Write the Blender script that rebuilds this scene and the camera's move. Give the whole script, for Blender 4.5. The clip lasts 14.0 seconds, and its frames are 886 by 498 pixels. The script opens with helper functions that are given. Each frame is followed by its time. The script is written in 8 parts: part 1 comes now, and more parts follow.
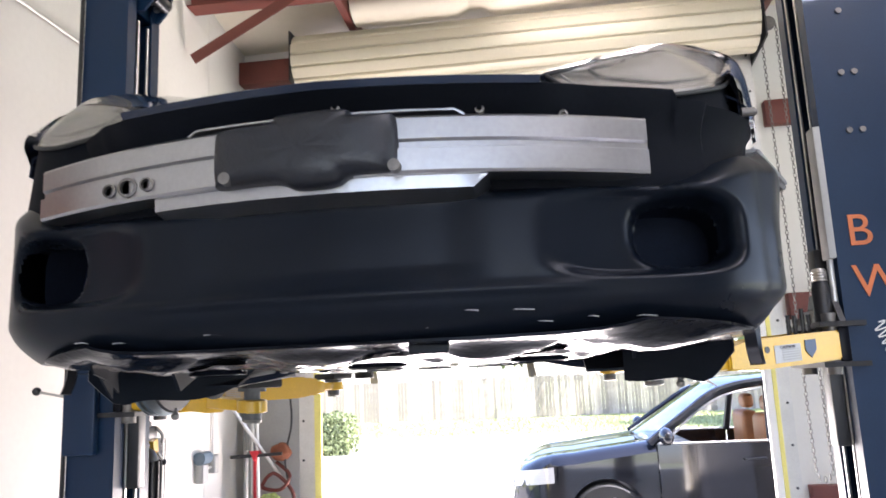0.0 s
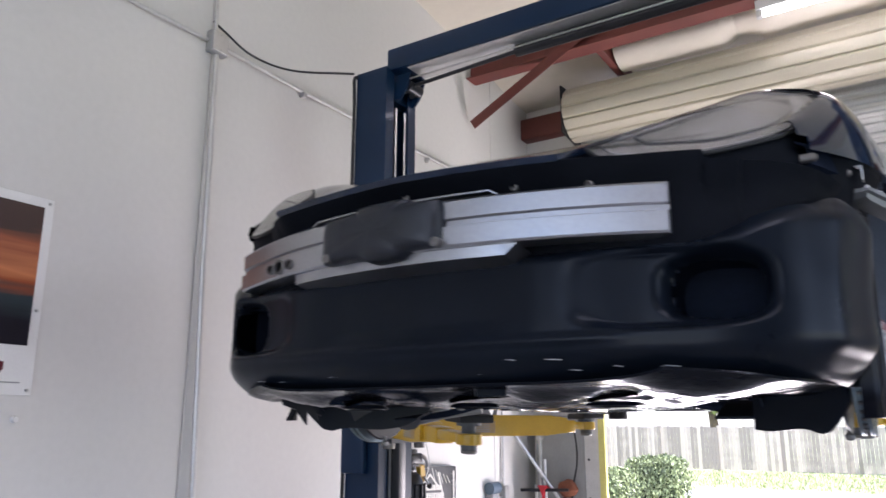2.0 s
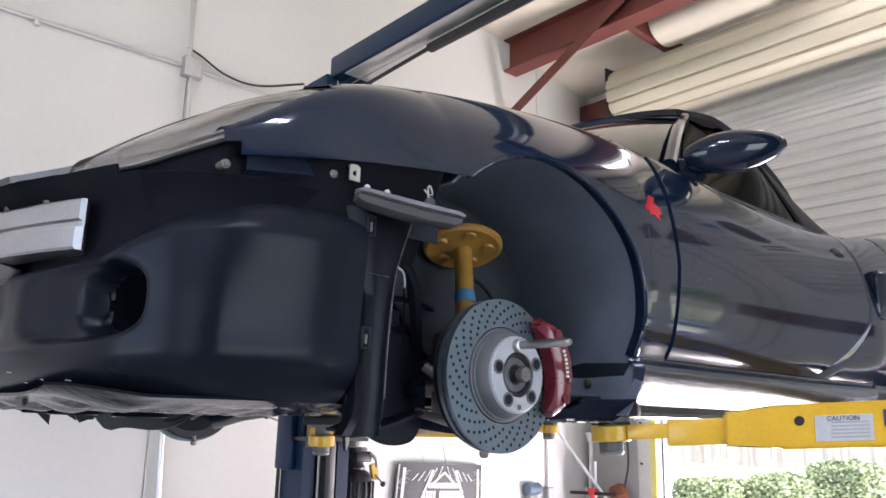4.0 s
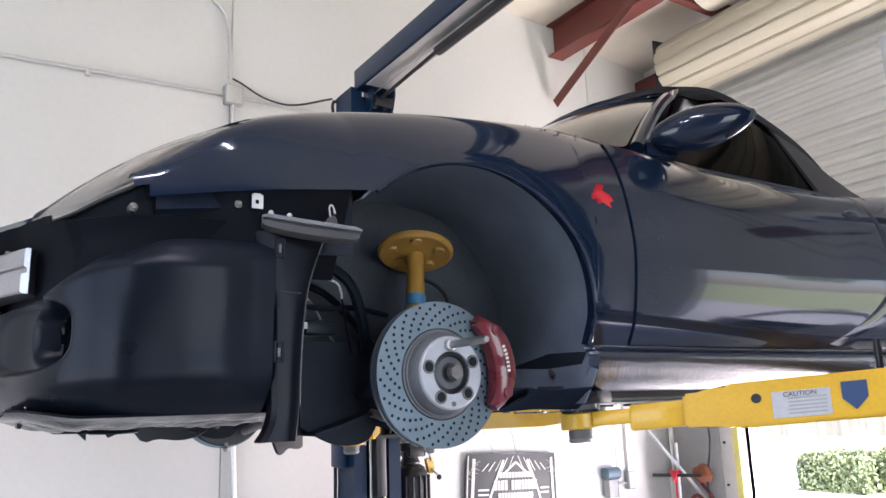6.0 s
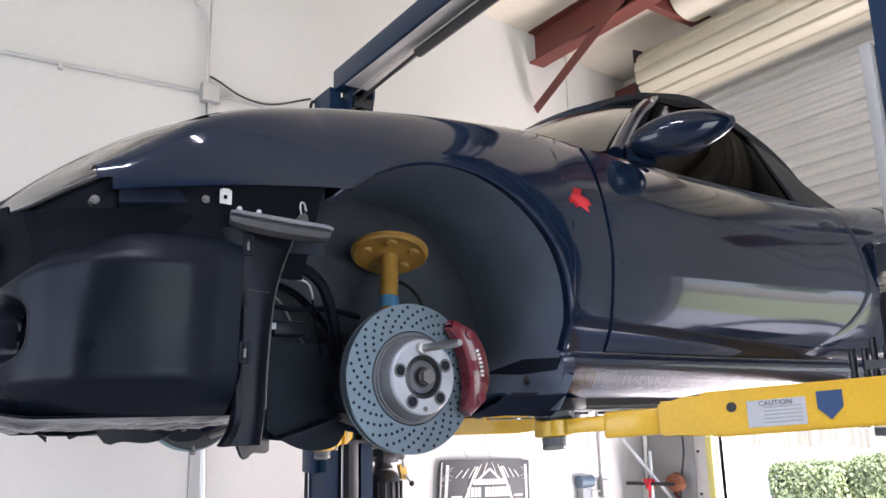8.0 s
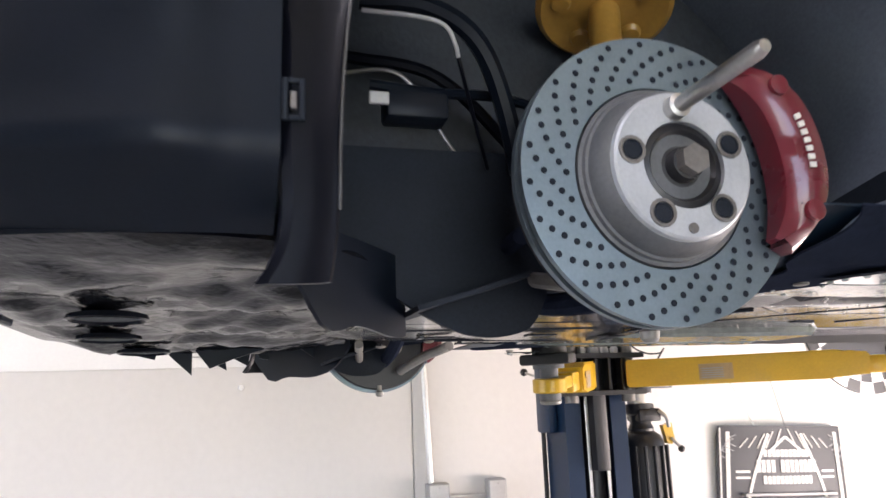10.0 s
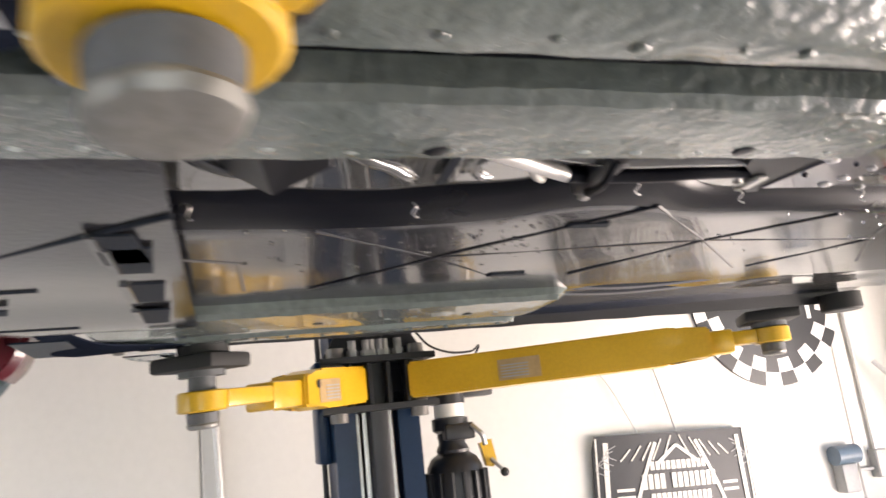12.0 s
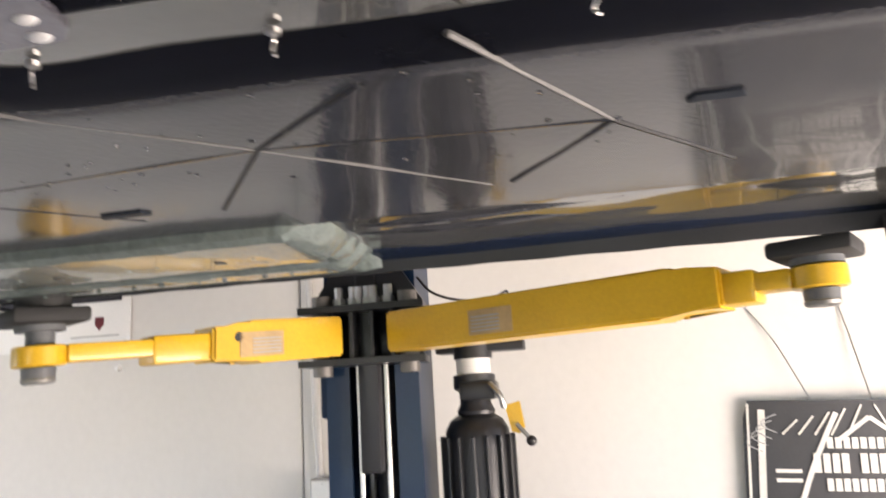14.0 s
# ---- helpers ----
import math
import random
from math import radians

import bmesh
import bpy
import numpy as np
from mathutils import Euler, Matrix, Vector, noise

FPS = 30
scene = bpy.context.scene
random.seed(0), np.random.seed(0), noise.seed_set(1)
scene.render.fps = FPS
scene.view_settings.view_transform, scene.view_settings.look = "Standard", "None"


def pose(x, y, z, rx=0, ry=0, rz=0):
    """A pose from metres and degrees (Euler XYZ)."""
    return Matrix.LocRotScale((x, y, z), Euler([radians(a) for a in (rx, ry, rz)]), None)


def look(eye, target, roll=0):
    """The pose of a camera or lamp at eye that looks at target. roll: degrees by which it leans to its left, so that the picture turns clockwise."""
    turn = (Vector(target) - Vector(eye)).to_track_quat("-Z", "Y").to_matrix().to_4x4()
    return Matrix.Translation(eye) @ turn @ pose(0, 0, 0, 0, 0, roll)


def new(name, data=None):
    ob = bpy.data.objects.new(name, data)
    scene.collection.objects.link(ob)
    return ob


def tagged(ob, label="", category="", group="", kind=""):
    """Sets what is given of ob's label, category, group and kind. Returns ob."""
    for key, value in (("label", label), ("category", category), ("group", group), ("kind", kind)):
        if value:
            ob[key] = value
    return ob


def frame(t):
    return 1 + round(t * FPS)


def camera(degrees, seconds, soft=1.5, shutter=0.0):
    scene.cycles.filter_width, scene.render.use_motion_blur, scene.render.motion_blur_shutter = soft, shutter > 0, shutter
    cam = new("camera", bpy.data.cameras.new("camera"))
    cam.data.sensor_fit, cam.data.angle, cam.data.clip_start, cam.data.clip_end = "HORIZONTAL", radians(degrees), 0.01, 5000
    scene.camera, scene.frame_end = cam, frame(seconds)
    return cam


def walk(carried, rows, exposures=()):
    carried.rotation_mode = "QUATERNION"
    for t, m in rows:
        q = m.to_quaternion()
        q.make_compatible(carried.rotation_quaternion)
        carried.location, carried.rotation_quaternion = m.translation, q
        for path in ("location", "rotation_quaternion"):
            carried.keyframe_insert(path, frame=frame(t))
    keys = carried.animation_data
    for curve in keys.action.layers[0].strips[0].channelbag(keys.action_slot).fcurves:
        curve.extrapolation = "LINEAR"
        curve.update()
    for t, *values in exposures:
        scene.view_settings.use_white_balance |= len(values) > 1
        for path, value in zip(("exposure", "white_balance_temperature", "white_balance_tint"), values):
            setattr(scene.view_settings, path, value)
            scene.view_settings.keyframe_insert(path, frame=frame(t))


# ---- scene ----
cam = camera(61.4, 14.0, soft=1.5, shutter=0.3)
PATH = [
    (0, (-0.014, 0.109, 1.667), (-0.253, 2.064, 2.014), -2.5),
    (0.5, (0.044, -0.014, 1.689), (-0.295, 1.914, 2.098), -1.9),
    (1, (0.045, -0.063, 1.701), (-0.318, 1.848, 2.162), -2.7),
    (1.5, (0.158, -0.071, 1.655), (-0.674, 1.69, 2.109), 0.1),
    (2, (0.493, 0.054, 1.655), (-0.56, 1.69, 2.119), 0.1),
    (2.5, (0.721, 0.333, 1.649), (-0.291, 2.026, 1.981), -0.1),
    (3, (1.003, 0.533, 1.675), (-0.126, 2.131, 2.100), 1.1),
    (5.3, (1.746, 1.144, 1.72), (0.078, 2.176, 2.11), -0.7),
    (5.5, (1.758, 1.142, 1.723), (0.098, 2.18, 2.13), -1.0),
    (6, (1.771, 1.146, 1.724), (0.131, 2.214, 2.139), -2.0),
    (6.5, (1.767, 1.159, 1.72), (0.168, 2.29, 2.126), -2.1),
    (7, (1.765, 1.163, 1.725), (0.179, 2.309, 2.139), -1.9),
    (7.5, (1.752, 1.169, 1.722), (0.162, 2.305, 2.148), -1.7),
    (8, (1.746, 1.174, 1.722), (0.141, 2.287, 2.15), -1.3),
    (8.5, (1.666, 1.174, 1.66), (0.0, 2.205, 2.06), -0.8),
    (8.7, (1.588, 1.206, 1.641), (-0.116, 2.183, 2.016), -0.8),
    (10.8, (0.755, 1.905, 1.53), (-1.148, 2.282, 1.987), -2.6),
    (11, (0.698, 1.980, 1.523), (-1.197, 2.391, 1.978), -3.7),
    (11.2, (0.671, 2.066, 1.528), (-1.225, 2.530, 1.964), -4.6),
    (11.3, (0.660, 2.124, 1.522), (-1.230, 2.602, 1.964), -4.9),
    (11.4, (0.650, 2.178, 1.525), (-1.235, 2.672, 1.974), -5.5),
    (11.5, (0.647, 2.25, 1.522), (-1.227, 2.762, 1.995), -6.1),
    (11.7, (0.635, 2.345, 1.527), (-1.235, 2.869, 2.006), -5.9),
    (12, (0.601, 2.499, 1.507), (-1.256, 3.071, 1.98), -6.3),
    (12.5, (0.445, 2.774, 1.477), (-1.434, 3.254, 1.966), -9.5),
    (13, (0.357, 2.921, 1.539), (-1.55, 2.953, 2.14), -8.0),
    (13.5, (0.358, 3.188, 1.521), (-1.544, 2.963, 2.099), -7.5),
    (14, (0.336, 3.469, 1.496), (-1.599, 3.136, 1.88), -3.4),
]
walk(cam, [(t, look(eye, target, roll)) for t, eye, target, roll in PATH], exposures=[(0, 2.3, 6050, 25), (0.5, 2.05, 5800, 27), (1, 1.9, 5800, 27), (1.5, 1.45, 5700, 26), (2, 1.65, 5650, 27), (2.5, 1.75, 5700, 26), (3, 2.05, 5800, 26), (5.5, 2.25, 5800, 27), (8.5, 2.25, 5800, 27), (11, 2.45, 6600, 26), (11.5, 2.35, 6500, 24), (12, 2.3, 6500, 24), (13, 2.1, 6150, 22), (13.5, 2.25, 6250, 22), (14, 2.2, 6500, 23)])

# ---------------------------------------------------------------- light
SUN_ELEV, SUN_AZ = radians(60), radians(104)
world = bpy.data.worlds.new("world")
scene.world = world
world.use_nodes = True
_nt = world.node_tree
_sky = _nt.nodes.new("ShaderNodeTexSky")
_sky.sky_type = 'NISHITA'
_sky.sun_disc = False
_sky.sun_elevation, _sky.sun_rotation = SUN_ELEV, SUN_AZ
_nt.links.new(_sky.outputs[0], _nt.nodes["Background"].inputs[0])
_nt.nodes["Background"].inputs[1].default_value = 0.15
sun = new("sun", bpy.data.lights.new("sun", "SUN"))
sun.data.energy, sun.data.angle, sun.data.color = 5.0, radians(0.5), (1.0, 0.97, 0.91)
sun.matrix_world = look((math.sin(SUN_AZ) * 10, math.cos(SUN_AZ) * 10, 10 * math.tan(SUN_ELEV)), (0, 0, 0))


def area(name, eye, target, w, h, watts, colour):
    ob = new(name, bpy.data.lights.new(name, "AREA"))
    ob.data.shape, ob.data.size, ob.data.size_y = 'RECTANGLE', w, h
    ob.data.energy, ob.data.color = watts, colour
    ob.matrix_world = look(eye, target)
    return ob


# daylight of the wide doorways behind the camera and beyond the aisle, and the glare of the yard's ground through the bay's doorway
area("front_door_light", (1.2, -5.7, 1.9), (1.2, 0, 1.9), 5.0, 3.4, 15.0, (0.76, 0.89, 1.0))
area("yard_glare", (-0.06, 6.25, 0.5), (-0.06, 3.5, 3.6), 3.4, 1.0, 70, (1.0, 0.91, 0.75))
area("east_door_light", (8.95, 2.0, 1.8), (0, 2.0, 1.8), 5.2, 3.4, 23, (0.62, 0.82, 1.0))
# tube lamps over the aisle beside the lift
area("tube_row_light", (2.7, 0.3, 5.2), (2.7, 0.3, 0), 1.2, 0.10, 17, (0.97, 0.98, 1.0))
area("tube_row_light", (2.7, -1.6, 5.2), (2.7, -1.6, 0), 1.2, 0.10, 17, (0.96, 0.98, 1.0))

# ---------------------------------------------------------------- materials
def mat(name, base, rough=0.5, metal=0.0, var=0.12, big=1.5, fine=60.0, bump=0.15, dist=0.002, coat=0.0, rvar=0.12, tint=None, spec=0.5, random_piece=0.0, island=0.0):
    m = bpy.data.materials.new(name)
    m.use_nodes = True
    nt = m.node_tree
    b = nt.nodes["Principled BSDF"]
    b.inputs["Metallic"].default_value = metal
    b.inputs["Coat Weight"].default_value = coat
    b.inputs["Coat Roughness"].default_value = 0.04
    b.inputs["Specular IOR Level"].default_value = spec
    tc = nt.nodes.new("ShaderNodeTexCoord")
    n1 = nt.nodes.new("ShaderNodeTexNoise")
    n1.inputs["Scale"].default_value, n1.inputs["Detail"].default_value = big, 6
    n2 = nt.nodes.new("ShaderNodeTexNoise")
    n2.inputs["Scale"].default_value, n2.inputs["Detail"].default_value = fine, 4
    for n in (n1, n2):
        nt.links.new(tc.outputs["Object"], n.inputs["Vector"])
    mul = nt.nodes.new("ShaderNodeMath")
    mul.operation = 'MULTIPLY_ADD'
    nt.links.new(n1.outputs[0], mul.inputs[0])
    mul.inputs[1].default_value = 0.65
    half = nt.nodes.new("ShaderNodeMath")
    half.operation = 'MULTIPLY'
    nt.links.new(n2.outputs[0], half.inputs[0])
    half.inputs[1].default_value = 0.35
    nt.links.new(half.outputs[0], mul.inputs[2])
    fac = mul.outputs[0]
    if random_piece or island:
        if random_piece:
            src = nt.nodes.new("ShaderNodeObjectInfo").outputs["Random"]
        else:
            src = nt.nodes.new("ShaderNodeNewGeometry").outputs["Random Per Island"]
        add = nt.nodes.new("ShaderNodeMath")
        add.operation = 'MULTIPLY_ADD'
        nt.links.new(src, add.inputs[0])
        add.inputs[1].default_value = random_piece or island
        nt.links.new(fac, add.inputs[2])
        sub = nt.nodes.new("ShaderNodeMath")
        sub.operation = 'SUBTRACT'
        nt.links.new(add.outputs[0], sub.inputs[0])
        sub.inputs[1].default_value = (random_piece or island) / 2
        fac = sub.outputs[0]
    ramp = nt.nodes.new("ShaderNodeValToRGB")
    nt.links.new(fac, ramp.inputs[0])
    lo = tuple(c * (1 - var) for c in (tint or base))
    hi = tuple(min(1, c * (1 + var)) for c in base)
    ramp.color_ramp.elements[0].position, ramp.color_ramp.elements[0].color = 0.3, (*lo, 1)
    ramp.color_ramp.elements[1].position, ramp.color_ramp.elements[1].color = 0.7, (*hi, 1)
    nt.links.new(ramp.outputs[0], b.inputs["Base Color"])
    r = nt.nodes.new("ShaderNodeMapRange")
    r.inputs["To Min"].default_value, r.inputs["To Max"].default_value = max(0.01, rough - rvar), min(1, rough + rvar)
    nt.links.new(n1.outputs[0], r.inputs["Value"])
    nt.links.new(r.outputs[0], b.inputs["Roughness"])
    if bump:
        bp = nt.nodes.new("ShaderNodeBump")
        bp.inputs["Strength"].default_value, bp.inputs["Distance"].default_value = bump, dist
        nt.links.new(n2.outputs[0], bp.inputs["Height"])
        nt.links.new(bp.outputs[0], b.inputs["Normal"])
    return m


def glow(name, colour, strength):
    m = bpy.data.materials.new(name)
    m.use_nodes = True
    b = m.node_tree.nodes["Principled BSDF"]
    b.inputs["Base Color"].default_value = (*colour, 1)
    b.inputs["Emission Color"].default_value = (*colour, 1)
    b.inputs["Emission Strength"].default_value = strength
    return m


def clear(name, colour, rough, weight=1.0, ior=1.45):
    m = mat(name, colour, rough, var=0.04, bump=0.03, rvar=0.03)
    b = m.node_tree.nodes["Principled BSDF"]
    b.inputs["Transmission Weight"].default_value = weight
    b.inputs["IOR"].default_value = ior
    return m


PAINT = mat("black_blue_paint", (0.006, 0.0125, 0.028), 0.10, 0.0, var=0.15, big=3, fine=900, bump=0.010, dist=0.0005, coat=0.5, rvar=0.04, spec=0.2)
PAINT.node_tree.nodes["Principled BSDF"].inputs["Coat Roughness"].default_value = 0.035
PLASTIC = mat("black_plastic", (0.0055, 0.0080, 0.0130), 0.32, var=0.3, big=4, fine=350, bump=0.10, dist=0.0006, rvar=0.12, spec=0.13)
LINER = mat("dull_black_plastic", (0.016, 0.020, 0.027), 0.55, var=0.3, big=6, fine=240, bump=0.2, dist=0.001, spec=0.08)
RUBBER = mat("rubber", (0.013, 0.013, 0.013), 0.7, var=0.2, big=8, fine=200, bump=0.2)
FOAM = mat("pad_foam", (0.006, 0.008, 0.013), 0.45, var=0.3, big=20, fine=160, bump=0.4, dist=0.002)
ALU = mat("brushed_aluminium", (0.38, 0.38, 0.39), 0.34, 1.0, var=0.12, big=6, fine=120, bump=0.08, dist=0.0006, rvar=0.1)
STEEL = mat("zinc_steel", (0.50, 0.49, 0.47), 0.36, 1.0, var=0.2, big=20, fine=220, bump=0.1, dist=0.0005)
DISC = mat("disc_iron", (0.16, 0.205, 0.235), 0.40, 0.8, var=0.14, big=14, fine=260, bump=0.12, dist=0.0004)
HUBM = mat("hub_iron", (0.16, 0.15, 0.14), 0.5, 0.7, var=0.3, big=30, fine=200, bump=0.2)
RED = mat("red_caliper", (0.115, 0.010, 0.017), 0.3, var=0.18, big=14, fine=200, bump=0.06, coat=0.5)
GOLD = mat("yellow_strut", (0.36, 0.195, 0.035), 0.4, var=0.2, big=12, fine=120, bump=0.08, coat=0.2)
YEL = mat("yellow_arm_paint", (0.60, 0.355, 0.008), 0.36, var=0.14, big=5, fine=120, bump=0.1, coat=0.25)
BLUE = mat("lift_blue_paint", (0.0055, 0.021, 0.054), 0.40, var=0.18, big=3, fine=150, bump=0.08, coat=0.08, spec=0.25)
BLACKP = mat("black_enamel", (0.014, 0.014, 0.016), 0.4, var=0.3, big=6, fine=150, bump=0.1)
FLOORP = mat("floor_pan_paint", (0.030, 0.031, 0.035), 0.13, var=0.4, big=4, fine=130, bump=0.2, dist=0.0014, coat=0.2, spec=0.35, rvar=0.07)
SILLP = mat("sill_underseal", (0.105, 0.128, 0.120), 0.20, var=0.35, big=6, fine=75, bump=0.8, dist=0.004, coat=0.5)
WALLW = mat("white_wall", (0.63, 0.61, 0.57), 0.72, var=0.05, big=0.7, fine=30, bump=0.12, dist=0.004)
CEILW = mat("white_vinyl_insulation", (0.62, 0.565, 0.46), 0.55, var=0.06, big=1.3, fine=12, bump=0.3, dist=0.01)
REDST = mat("red_oxide_steel", (0.12, 0.026, 0.018), 0.55, var=0.25, big=4, fine=80, bump=0.15)
CURT = mat("galvanised_curtain", (0.55, 0.54, 0.51), 0.42, 0.25, var=0.10, big=1.5, fine=60, bump=0.1)
CONC = mat("concrete_floor", (0.44, 0.43, 0.41), 0.4, var=0.16, big=0.8, fine=40, bump=0.2)
PIPEM = mat("conduit_steel", (0.58, 0.57, 0.55), 0.4, 0.6, var=0.12, big=6, fine=80)
GREYB = mat("grey_box", (0.32, 0.32, 0.31), 0.5, var=0.1, big=8, fine=90)
WHITE = mat("white_plastic", (0.75, 0.74, 0.71), 0.45, var=0.05, big=4, fine=90, bump=0.05)
INK = mat("dark_print", (0.03, 0.03, 0.032), 0.5, var=0.2, big=9, fine=120, bump=0.05)
PALE = mat("pale_print", (0.66, 0.64, 0.58), 0.5, var=0.15, big=12, fine=120, bump=0.05)
REDP = mat("red_paint", (0.55, 0.02, 0.03), 0.4, var=0.15, big=8, fine=120, bump=0.05)
ORANGE = mat("orange_paint", (0.50, 0.13, 0.035), 0.5, var=0.15, big=8, fine=120, bump=0.05)
JAMBY = mat("yellow_jamb_paint", (0.76, 0.68, 0.20), 0.5, var=0.12, big=4, fine=60)
DRIVE = mat("driveway_concrete", (0.56, 0.54, 0.50), 0.8, var=0.10, big=0.3, fine=20, bump=0.2)
GRASS = mat("grass", (0.34, 0.37, 0.17), 0.7, var=0.35, big=0.6, fine=40, bump=0.5, dist=0.02, island=0.5)
LEAF = mat("leaves", (0.22, 0.26, 0.11), 0.5, var=0.45, big=1.2, fine=30, bump=0.1, island=0.7)
BARK = mat("bark", (0.16, 0.12, 0.085), 0.85, var=0.3, big=3, fine=30, bump=0.7, dist=0.01)
FENCE = mat("weathered_fence_wood", (0.36, 0.31, 0.26), 0.8, var=0.28, big=2.5, fine=25, bump=0.4, dist=0.004, random_piece=0.6)
TAN = mat("tan_leather", (0.42, 0.17, 0.06), 0.45, var=0.15, big=5, fine=100)
FABRIC = mat("soft_top_fabric", (0.012, 0.012, 0.013), 0.85, var=0.25, big=5, fine=500, bump=0.4)
GLASS = clear("window_glass", (0.75, 0.80, 0.78), 0.02)
LENS = clear("headlamp_lens", (0.93, 0.91, 0.88), 0.14, ior=1.25)
WATER = clear("water", (0.95, 0.96, 0.97), 0.02, ior=1.33)
BOWL = mat("lamp_bowl", (0.20, 0.19, 0.175), 0.55, 0.0, var=0.25, big=9, fine=80, bump=0.2)
GREYTRIM = mat("grey_signal_lens", (0.055, 0.055, 0.055), 0.3, var=0.2, big=10, fine=150, bump=0.1)
LENSG = mat("worn_grey_lens", (0.17, 0.17, 0.175), 0.35, var=0.25, big=20, fine=150, bump=0.15)
TUBE = glow("tube_glow", (1.0, 0.96, 0.86), 7.0)
COPPER = mat("copper_rod", (0.30, 0.12, 0.07), 0.4, 0.6, var=0.2)
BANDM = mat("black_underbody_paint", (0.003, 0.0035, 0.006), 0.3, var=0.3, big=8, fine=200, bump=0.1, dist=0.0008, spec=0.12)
PANM = mat("grey_floor_pressing", (0.060, 0.061, 0.058), 0.10, var=0.4, big=5, fine=60, bump=0.2, dist=0.002, coat=1.0)
# pale colour that stands in for glints on glossy dimples and drops
GLINTM = mat("pale_wet_glint", (0.30, 0.34, 0.33), 0.3, var=0.3, big=30, fine=150, bump=0.2, coat=0.4)
BARREL = mat("cream_door_steel", (0.56, 0.51, 0.39), 0.4, 0.1, var=0.08, big=1.5, fine=60, bump=0.08)
SHIELDM = mat("glossy_black_shield", (0.006, 0.007, 0.010), 0.11, var=0.3, big=6, fine=60, bump=0.5, dist=0.002, spec=0.055, rvar=0.04)
DARKPL = mat("dark_grey_plate", (0.085, 0.083, 0.098), 0.10, var=0.25, big=8, fine=160, bump=0.03, coat=0.6)
LINKM = mat("cast_link_grey", (0.20, 0.195, 0.18), 0.45, 0.4, var=0.25, big=20, fine=160, bump=0.25)
# pale colour for the creases that catch the light
RIBM = mat("lit_crease_edge", (0.10, 0.097, 0.093), 0.6, 0.0, var=0.3, big=10, fine=90, bump=0.2)
CASTM = mat("dark_cast_iron", (0.10, 0.105, 0.11), 0.6, 0.2, var=0.25, big=20, fine=200, bump=0.3, dist=0.001)
HATM = mat("machined_hat_face", (0.38, 0.40, 0.42), 0.5, 0.3, var=0.15, big=20, fine=220, bump=0.1)
ARCHM = mat("wheel_arch_liner", (0.115, 0.138, 0.172), 0.55, var=0.3, big=5, fine=220, bump=0.25, dist=0.001, spec=0.3)
INNERM = mat("inner_wing_black", (0.028, 0.033, 0.040), 0.5, var=0.4, big=7, fine=120, bump=0.3, dist=0.002, spec=0.3)
# near-black glass colour stands in for the dark cabin behind it
DARKGLASS = clear("cabin_dark_glass", (0.002, 0.0024, 0.0026), 0.03, ior=1.05)
DARKGLASS.node_tree.nodes["Principled BSDF"].inputs["Specular IOR Level"].default_value = 0.15
WETPAINT = mat("wet_black_blue_paint", (0.005, 0.011, 0.028), 0.14, 0.0, var=0.15, big=3, fine=150, bump=0.8, dist=0.002, coat=0.45, rvar=0.08)
SUVP = mat("black_car_paint", (0.007, 0.007, 0.009), 0.10, 0.0, var=0.15, big=3, fine=600, bump=0.01, dist=0.0005, coat=0.5, rvar=0.04)
FADED = mat("faded_sticker", (0.40, 0.27, 0.12), 0.5, var=0.2, big=16, fine=120, bump=0.05)
GLOSSPL = mat("wet_bare_plate", (0.36, 0.36, 0.38), 0.10, 0.9, var=0.12, big=10, fine=120, bump=0.05, dist=0.0005, rvar=0.04)
STICK = mat("grey_white_sticker", (0.42, 0.42, 0.42), 0.45, var=0.15, big=14, fine=120, bump=0.05)
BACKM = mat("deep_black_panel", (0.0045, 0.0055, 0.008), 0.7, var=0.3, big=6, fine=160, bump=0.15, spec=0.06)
# black without sheen for dark recesses; its bluish lift stands in for haze
DUCTM = mat("matt_hazed_black", (0.014, 0.018, 0.029), 0.95, var=0.3, big=8, fine=120, bump=0.1, spec=0.0)

# ---------------------------------------------------------------- mesh helpers
ORG = {}


def thing(name, at, label, category, group="", kind=""):
    ob = new(name)
    ob.empty_display_size = 0.1
    ob.location = at
    ORG[ob.name] = Vector(at)
    return tagged(ob, label, category, group, kind)


def part(name, bm, material, parent=None, label="", sharp=35, at=None):
    """One mesh object out of a bmesh that is laid out in world metres."""
    me = bpy.data.meshes.new(name)
    o = ORG[parent.name] if parent else Vector(at if at else (0, 0, 0))
    bmesh.ops.recalc_face_normals(bm, faces=bm.faces)
    bmesh.ops.translate(bm, verts=bm.verts, vec=-o)
    for f in bm.faces:
        f.smooth = True
    bm.to_mesh(me)
    bm.free()
    me.set_sharp_from_angle(angle=radians(sharp))
    me.materials.append(material)
    ob = new(name, me)
    if parent:
        ob.parent = parent
    else:
        ob.location = o
    ORG[ob.name] = o
    if label:
        ob["label"] = label
    return ob


def solo(name, bm, material, label, category, group="", kind="", sharp=35):
    at = sum((v.co for v in bm.verts), Vector()) / max(1, len(bm.verts))
    at.z = min(v.co.z for v in bm.verts)
    return tagged(part(name, bm, material, None, "", sharp, at), label, category, group, kind)


def B():
    return bmesh.new()


